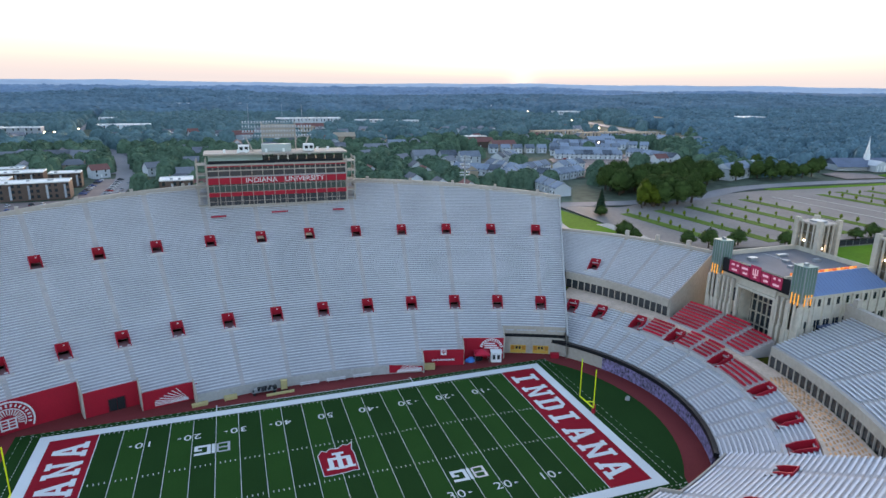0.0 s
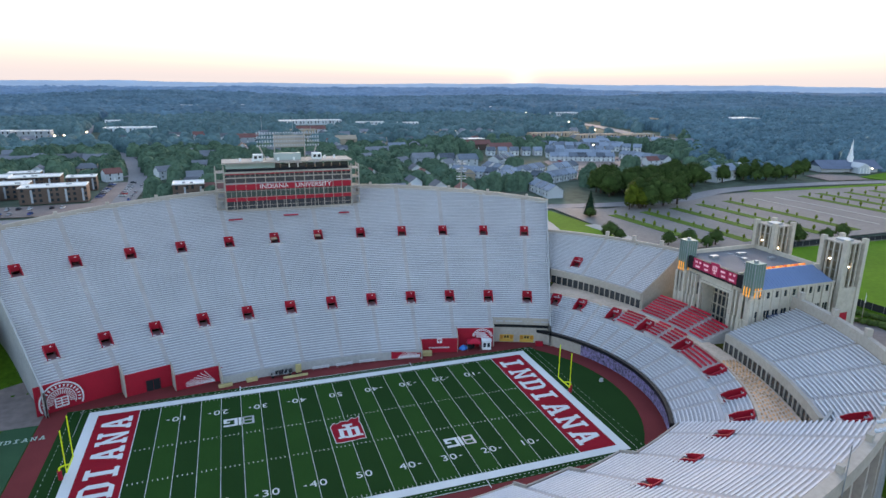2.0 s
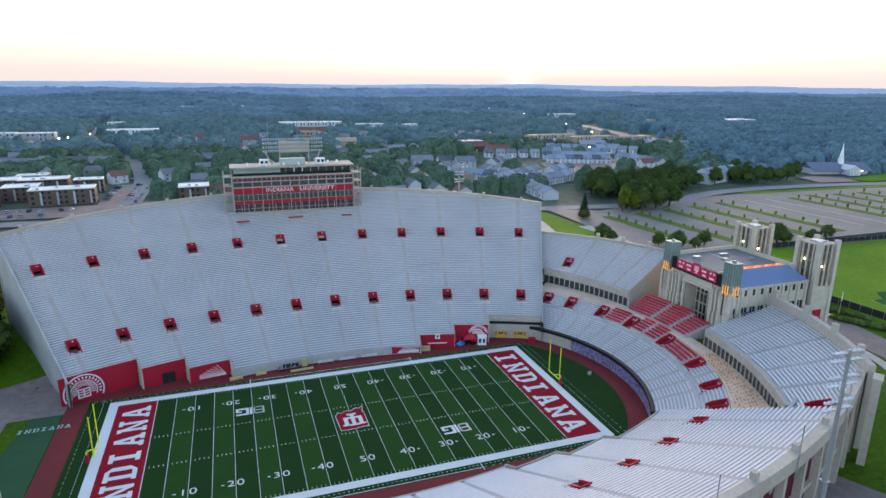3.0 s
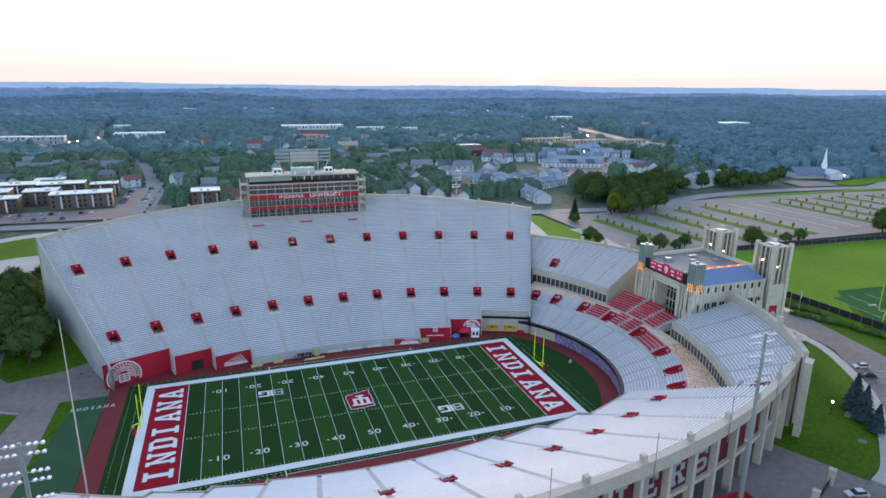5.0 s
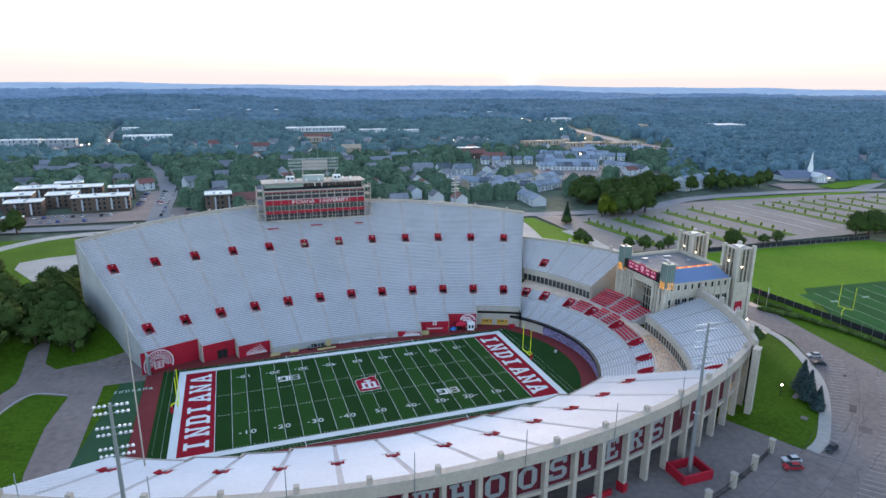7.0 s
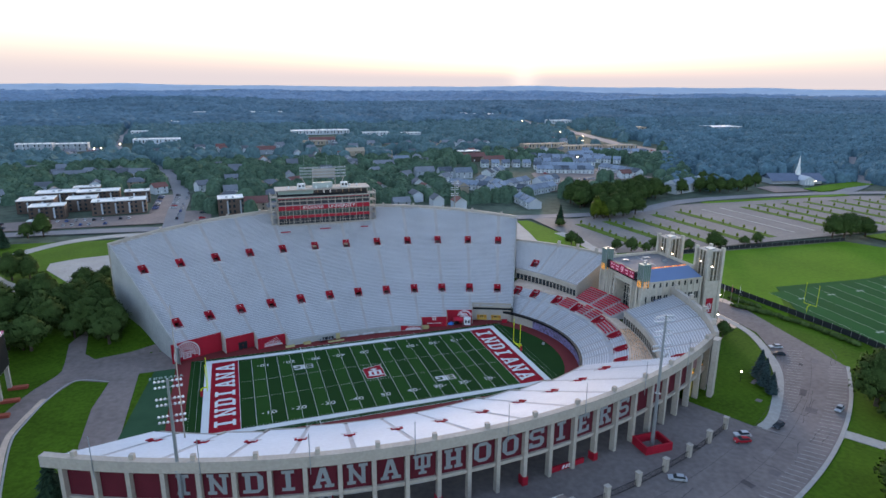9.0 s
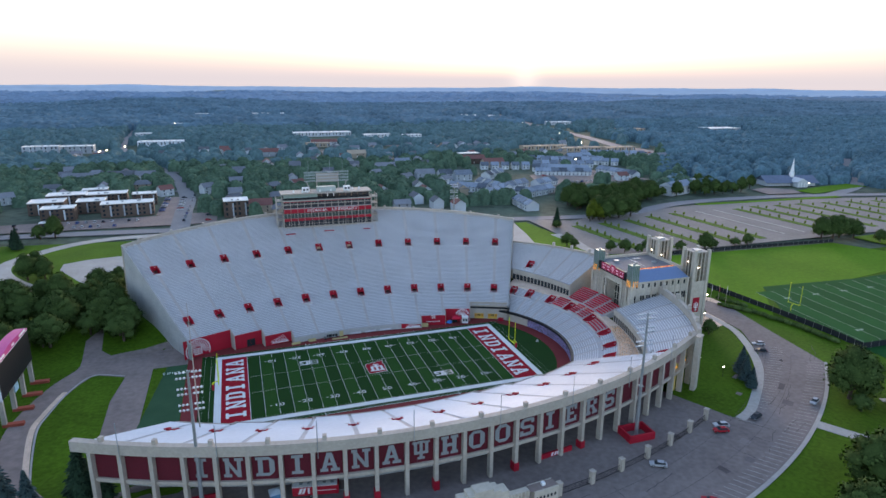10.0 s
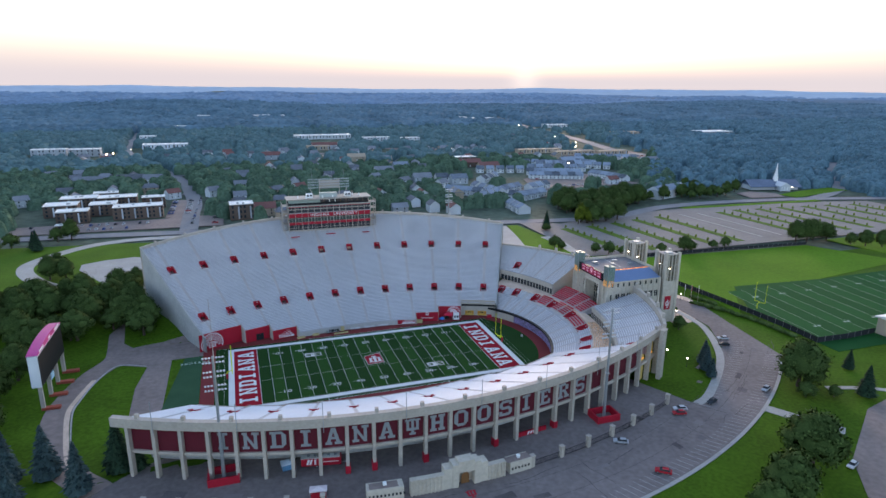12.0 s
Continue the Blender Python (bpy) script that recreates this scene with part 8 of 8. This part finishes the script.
low_box("foam_pad", 29.1, 32.4, (2.6, 1.5, 1.2), -12, M_PAD, "straw yellow padded block beside the wall", "pad")
low_box("foam_pad", -26.4, 30.4, (3.4, 0.9, 0.7), 10, M_PAD, "long straw yellow padded block on the track", "pad")
low_box("foam_pad", -19.8, 31.6, (2.8, 1.2, 0.8), 8, M_PAD, "straw yellow padded block on the track", "pad")
low_box("foam_pad", -8.6, 30.4, (6.4, 0.5, 0.5), 4, M_PAD, "long yellow padded rail on the track", "pad")
low_box("storage_box", 63.3, 28.4, (2.2, 1.2, 1.2), -20, M_RED, "small red storage box by the beige wall", "box")
yb = thing("yellow_stand", pose(-7.6, 32.2, 0), "tall yellow wheeled kicking stand beside the bench", "equipment")
Build().box((0, 0, 1.5), (1.5, 0.8, 2.2)).make("pad", M_PAD, parent=yb)
for dx in (-0.6, 0.6):
    Build().tube((dx, -0.4, 0.2), (dx, 0.4, 0.2), 0.2, n=10).make("wheel", M_BLACK, parent=yb)
    Build().box((dx, 0, 0.4), (0.1, 0.7, 0.5)).make("leg", M_STEEL, parent=yb)
rng = random.Random(31)
cart = thing("equipment_cart", pose(-12.2, 32.0, 0, 0, 0, 4), "grey metal equipment cart loaded with dark gear", "cart")
Build().box((0, 0, 0.75), (5.6, 1.4, 0.14)).make("deck", M_STEEL, parent=cart)
for dx in (-2.3, 2.3):
    for dy in (-0.6, 0.6):
        Build().tube((dx, dy - 0.08, 0.34), (dx, dy + 0.08, 0.34), 0.34, n=10).make("wheel", M_BLACK, parent=cart)
for k in range(12):
    s = rng.uniform(0.4, 0.9)
    Build().box((-2.4 + 0.43 * k, rng.uniform(-0.3, 0.3), 0.82 + s / 2), (s, s * 0.8, s), rng.uniform(0, 60)).make("gear", (M_BLACK, M_STEEL, M_GLASS)[k % 3], parent=cart)
for x0 in (-1.5, 5.0, 11.5):
    bt = thing("team_bench", pose(x0, 32.8, 0, 0, 0, 0), "long pale metal team bench beside the low wall", "bench", "team benches")
    Build().box((0, 0, 0.45), (4.6, 0.45, 0.06)).make("seat", M_BENCH, parent=bt)
    Build().box((0, 0.26, 0.8), (4.6, 0.06, 0.3)).make("backrest", M_BENCH, parent=bt)
    for dx in (-2, 0, 2):
        Build().box((dx, 0, 0.22), (0.08, 0.4, 0.44)).make("leg", M_STEEL, parent=bt)

# orange doors in the beige wall
M_OCHRE = mat("ochre_door", (0.50, 0.20, 0.03), 0.55, var=0.1)
M_OCHRE_L = mat("ochre_panel", (0.62, 0.36, 0.07), 0.55, var=0.1)
for a in (21.2, 23.5):
    m = on_wall(a, 152.36, 0.1)
    t = thing("wall_door", label="ochre double doors with dark window panels in beige wall", category="door", group="ochre doors")
    flat("kick_panel", [rect(-2.0, 0, 2.0, 0.85)], m, 0.05, M_OCHRE_L, t)
    flat("door_leaf", [rect(-2.0, 0.9, -1.0, 2.1)], m, 0.05, M_OCHRE, t)
    flat("door_leaf", [rect(1.0, 0.9, 2.0, 2.1)], m, 0.05, M_OCHRE, t)
    flat("mid_panel", [rect(-0.95, 0.9, 0.95, 2.1)], m, 0.05, M_OCHRE_L, t)
    for dx in (-0.7, 0.1):
        flat("window", [rect(dx, 1.2, dx + 0.55, 2.0)], m, 0.08, M_DARK, t)
    flat("frame", [rect(-2.12, 0, -2.02, 2.3), rect(2.02, 0, 2.12, 2.3), rect(-2.02, 2.12, 2.02, 2.3)], m, 0.1, M_OCHRE_L, t)

# red covers laid over benches below the press box
for a, r, w in ((-5.7, 206.9, 4.6), (-0.4, 207.5, 5.2), (4.9, 207.3, 3.8)):
    x, y = polar(r, a, -108)
    Build().box((x, y, seat_z(r) + 0.75), (w, 0.9, 0.35), -a).make("seat_cover", M_SEAT, label="red fabric cover laid over the benches", category="cover", group="seat covers")

# dashed limit line of the apron and the tick marks inside the side lines
dash = Build()
for k in range(70):
    for y in (-28.2, 28.2):
        dash.box((-60.5 + k * 1.75, y, 0.012), (0.7, 0.1, 0.014))
for k in range(32):
    dash.box((-60.8, -27.5 + k * 1.77, 0.012), (0.1, 0.7, 0.014))
    dash.box((60.4, -27.5 + k * 1.77, 0.012), (0.1, 0.7, 0.014))
dash.make("dashed_line", M_FADED, parent=field, kind="stuff")
tick = Build()
for k in range(1, 100):
    for s in (-1, 1):
        tick.box(((-50 + k) * YD, s * (FY - 0.4), 0.034), (0.12, 0.6, 0.01))
tick.make("side_ticks", M_LINE, parent=field, kind="stuff")
for i, chr_ in enumerate("INDIANA"):
    letter(chr_, pose(-75.4 + i * 1.65, 17.2, 0.022), 1.3, 1.6, 0.01, M_FADED, field, "turf_letter")

# ---- forecourt: trailer, tents, barriers ----
def wheels(t, xs, yy, r=0.42):
    for x in xs:
        for s in (-1, 1):
            w = Build().tube((x, s * yy - 0.12, r), (x, s * yy + 0.12, r), r, n=12).make("wheel", M_BLACK, parent=t)
            Build().tube((x, s * yy - 0.14, r), (x, s * yy + 0.14, r), r * 0.5, n=8).make("rim", M_STEEL, parent=w)
tr = thing("trailer", pose(-31.5, -72.5, 3.95, 0, 0, -11), "long white-roofed trailer with crimson graphic sides", "trailer")
Build().box((0, 0, 1.9), (11.2, 2.5, 2.4)).make("body", M_RED, parent=tr, label="crimson trailer body")
Build().box((-0.2, 0, 3.14), (11.0, 2.52, 0.12)).make("roof", M_WHITE, parent=tr, label="white trailer roof")
for k in range(5):
    Build().box((-3.6 + k * 1.9, 0, 3.3), (0.8, 0.8, 0.25)).make("roof_unit", M_STEEL, parent=tr)
wheels(tr, (-1.2, -0.2), 1.15)
b = Build()
b.box((6.6, 0, 0.7), (2.4, 0.14, 0.12))
b.make("drawbar", M_STEEL, parent=tr)
tm = pose(0, -1.27, 1.0, 90, 0, 0)
for poly in ([(-4.2, 0.2), (-3.6, 0.2), (-3.0, 1.8), (-3.7, 1.8)], [(-3.4, 0.2), (-2.8, 0.2), (-2.2, 1.8), (-2.8, 1.8)], [(-1.9, 0.2), (-1.4, 0.2), (-1.4, 1.8), (-1.9, 1.8)]):
    flat("graphic", [poly], tm, 0.03, M_SIGNW, tr)
flat("stripe", [rect(0.0, 0.8, 5.0, 1.0)], tm, 0.03, M_SIGNW, tr)
def pop_tent(x, y, w, d, h, material, label, rz=0.0, skirt=None):
    t = thing("canopy_tent", pose(x, y, 3.95, 0, 0, rz), label, "tent")
    for sx in (-1, 1):
        for sy in (-1, 1):
            Build().tube((sx * (w / 2 - 0.1), sy * (d / 2 - 0.1), 0), (sx * (w / 2 - 0.1), sy * (d / 2 - 0.1), h), 0.05, n=6).make("pole", M_STEEL, parent=t)
    b = Build()
    c = [(-w / 2, -d / 2), (w / 2, -d / 2), (w / 2, d / 2), (-w / 2, d / 2)]
    for p, q in zip(c, c[1:] + c[:1]):
        b.face([(*p, h), (*q, h), (0, 0, h + 0.7)])
        b.face([(*p, h - 0.35), (*q, h - 0.35), (*q, h), (*p, h)])
    b.make("canopy", material, parent=t)
    if skirt:
        Build().box((0, 0, h * 0.36), (w * 0.86, d * 0.86, h * 0.72)).make("counter", skirt, parent=t)
    return t
pop_tent(-41.0, -71.0, 3.4, 2.6, 2.1, mat("pale_blue_tent", (0.5, 0.62, 0.72), 0.6, var=0.15), "small pale blue and white tent by a column", 8, mat("blue_goods", (0.10, 0.28, 0.45), 0.6, var=0.2))
pop_tent(-34.2, -86.2, 4.6, 2.4, 2.5, mat("pale_pink_canvas", (0.66, 0.56, 0.57), 0.6, var=0.1), "small kiosk with pale canopy and red counter", -10, M_RED)
bd = thing("barrier_board", pose(33.4, -76.2, 3.9, 0, 0, 8), "long crimson barrier boards with a white mark", "barrier", "barrier boards")
for k in range(3):
    Build().box((-3.8 + 3.8 * k, 0, 0.75), (3.6, 0.5, 1.5)).make("board", M_RED, parent=bd)
flat("mark", [[(-1.6, 0.3), (-1.0, 0.3), (-0.6, 1.3), (-1.3, 1.3)], [(-0.6, 0.3), (0.0, 0.3), (0.4, 1.3), (-0.2, 1.3)], [(0.5, 0.3), (1.0, 0.3), (1.0, 1.3), (0.5, 1.3)]], pose(0, -0.26, 0, 90, 0, 0), 0.03, M_SIGNW, bd)

# ---- north side: globe lamps, flag poles, hedge, white-roofed building, practice goal ----
for x, y in ((110.0, -43.5), (161.4, 11.3), (143, -8)):
    copy_thing(gl, pose(x, y, ground_z(x, y)))
for k, (x, y) in enumerate(((160.5, 13.5), (163.1, 10.8), (166, 9.2), (168.6, 7.2))):
    t = thing("flag_pole", pose(x, y, ground_z(x, y)), "slim pale flag pole with a furled flag", "pole", "flag poles")
    Build().tube((0, 0, 0), (0, 0, 9.0), 0.09, 0.05, 8).make("pole", M_CONC_L, parent=t)
    Build().tube((0.14, 0, 5.6), (0.1, 0, 8.6), 0.2, 0.06, 7).make("flag", (M_RED, M_WHITE)[k % 2], parent=t)
hd = np.random.RandomState(12)
for x0, y0, x1, y1 in ((164, 6, 171, -6), (171, -6, 176, -22), (176, -22, 178, -44), (170, 14, 174, 0)):
    n = 22
    cs = [(x0 + (x1 - x0) * k / n + hd.uniform(-0.6, 0.6), y0 + (y1 - y0) * k / n, ground_z(x0, y0) + 0.7) for k in range(n)]
    rr = [hd.uniform(0.8, 1.3) for _ in cs]
    V, F = lump(random.Random(7), 2, 0.5)
    ch = [(V * r + np.array(c), F) for c, r in zip(cs, rr)] + [leaf_cards(hd, cs, rr, 40, 0.16)]
    tagged(new("hedge", tri_mesh("hedge", ch, M_LEAF)), "low green hedge along the practice fence", "hedge")
fh = thing("fieldhouse", label="tan brick fieldhouse with a white metal roof", category="building")
Build().box((237, -63, 7.6), (40, 26, 8.4)).make("wall", M_TAN, parent=fh)
b = Build()
for s in (-1, 1):
    q = [(215.5, -63 + s * 14, 11.8), (258, -63 + s * 14, 11.8), (258, -63, 15.4), (215.5, -63, 15.4)]
    b.face(q if s < 0 else q[::-1])
    b.face([(215.5 if s < 0 else 258, -77, 11.8), (215.5 if s < 0 else 258, -49, 11.8), (215.5 if s < 0 else 258, -63, 15.4)])
b.make("roof", M_ROOFW, parent=fh, label="white metal roof")
for k in range(4):
    Build().box((216.9, -73 + k * 5.6, 7.6), (0.3, 1.6, 2.4)).make("window", M_GLASS, parent=fh)
pg = thing("goal_post", pose(190.1, -9.5, ground_z(190, -9.5) + 0.1, 0, 0, 6), "yellow practice goal post on a curved stem", "goal post")
Build().tube((0, 0, 0), (0, 0, 2.2), 0.14, n=8).make("stem", M_YELLOW, parent=pg)
Build().tube((0, 0, 2.2), (1.6, 0, 3.05), 0.13, n=8).make("gooseneck", M_YELLOW, parent=pg)
Build().tube((1.6, -2.9, 3.05), (1.6, 2.9, 3.05), 0.11, n=8).make("crossbar", M_YELLOW, parent=pg)
for s in (-1, 1):
    Build().tube((1.6, s * 2.9, 3.05), (1.6, s * 2.9, 12.5), 0.09, n=8).make("upright", M_YELLOW, parent=pg)

# flat terracotta dashes in place of the plaza tables behind the red chairs
M_TERRA = mat("terracotta_dash", (0.60, 0.28, 0.12), 0.8, var=0.15, island=0.25)
dashes = Build()
k = 0
for j in range(9):
    r = 62.4 + j * 1.12
    n = int(r * radians(30) / 1.5)
    for i in range(n):
        phi = -44 + 30 * (i + 0.5 * (j % 2)) / n
        x, y, _z = upper_pt(r, phi, 0)
        dashes.box((x, y, 10.955), (0.36, 0.95, 0.03), phi)
dashes.make("inlay_tiles", M_TERRA, parent=lower, label="flat terracotta dashes in place of the plaza tables", kind="stuff")

# tar seams, patches and stains on the forecourt and the ring road
M_TAR = mat("tar_seam", (0.075, 0.066, 0.064), 0.75, var=0.2)
M_PATCH = mat("asphalt_patch", (0.135, 0.114, 0.110), 0.85, var=0.25, island=0.3)
rng = random.Random(77)
seam, patch_b = Build(), Build()
for k in range(46):
    a, r = rng.uniform(-24, 46), rng.uniform(203, 224)
    n, turn = rng.randrange(4, 11), rng.choice((0, 1))
    p = polar(r, a, 108)
    for i in range(n):
        a2 = a + (rng.uniform(0.25, 0.75) if turn else rng.uniform(-0.15, 0.15))
        r2 = r + (rng.uniform(-0.5, 0.5) if turn else rng.uniform(0.8, 2.2))
        if not 191 < r2 < 225.5:
            break
        q = polar(r2, a2, 108)
        d = Vector((q[0] - p[0], q[1] - p[1]))
        seam.box(((p[0] + q[0]) / 2, (p[1] + q[1]) / 2, 3.945 + 0.0004 * i), (d.length + 0.1, rng.uniform(0.10, 0.2), 0.01), math.degrees(math.atan2(d.y, d.x)))
        a, r, p = a2, r2, q
for k in range(30):
    a, r = rng.uniform(-22, 44), rng.uniform(192, 222)
    x, y = polar(r, a, 108)
    patch_b.box((x, y, 3.941 + 0.0003 * k), (rng.uniform(1.5, 6), rng.uniform(1.0, 3.5), 0.008), a + rng.uniform(-8, 8))
for r in (207.0, 215.5):
    for k in range(60):
        a = -22 + k * 1.1
        p, q = polar(r, a, 108), polar(r, a + 1.1, 108)
        d = Vector((q[0] - p[0], q[1] - p[1]))
        seam.box(((p[0] + q[0]) / 2, (p[1] + q[1]) / 2, 3.944), (d.length, 0.09, 0.01), math.degrees(math.atan2(d.y, d.x)))
seam.make("tar_seams", M_TAR, label="dark tar seams in the asphalt", category="road marking", kind="stuff")
patch_b.make("asphalt_patches", M_PATCH, label="darker repaired patches in the asphalt", category="road marking", kind="stuff")
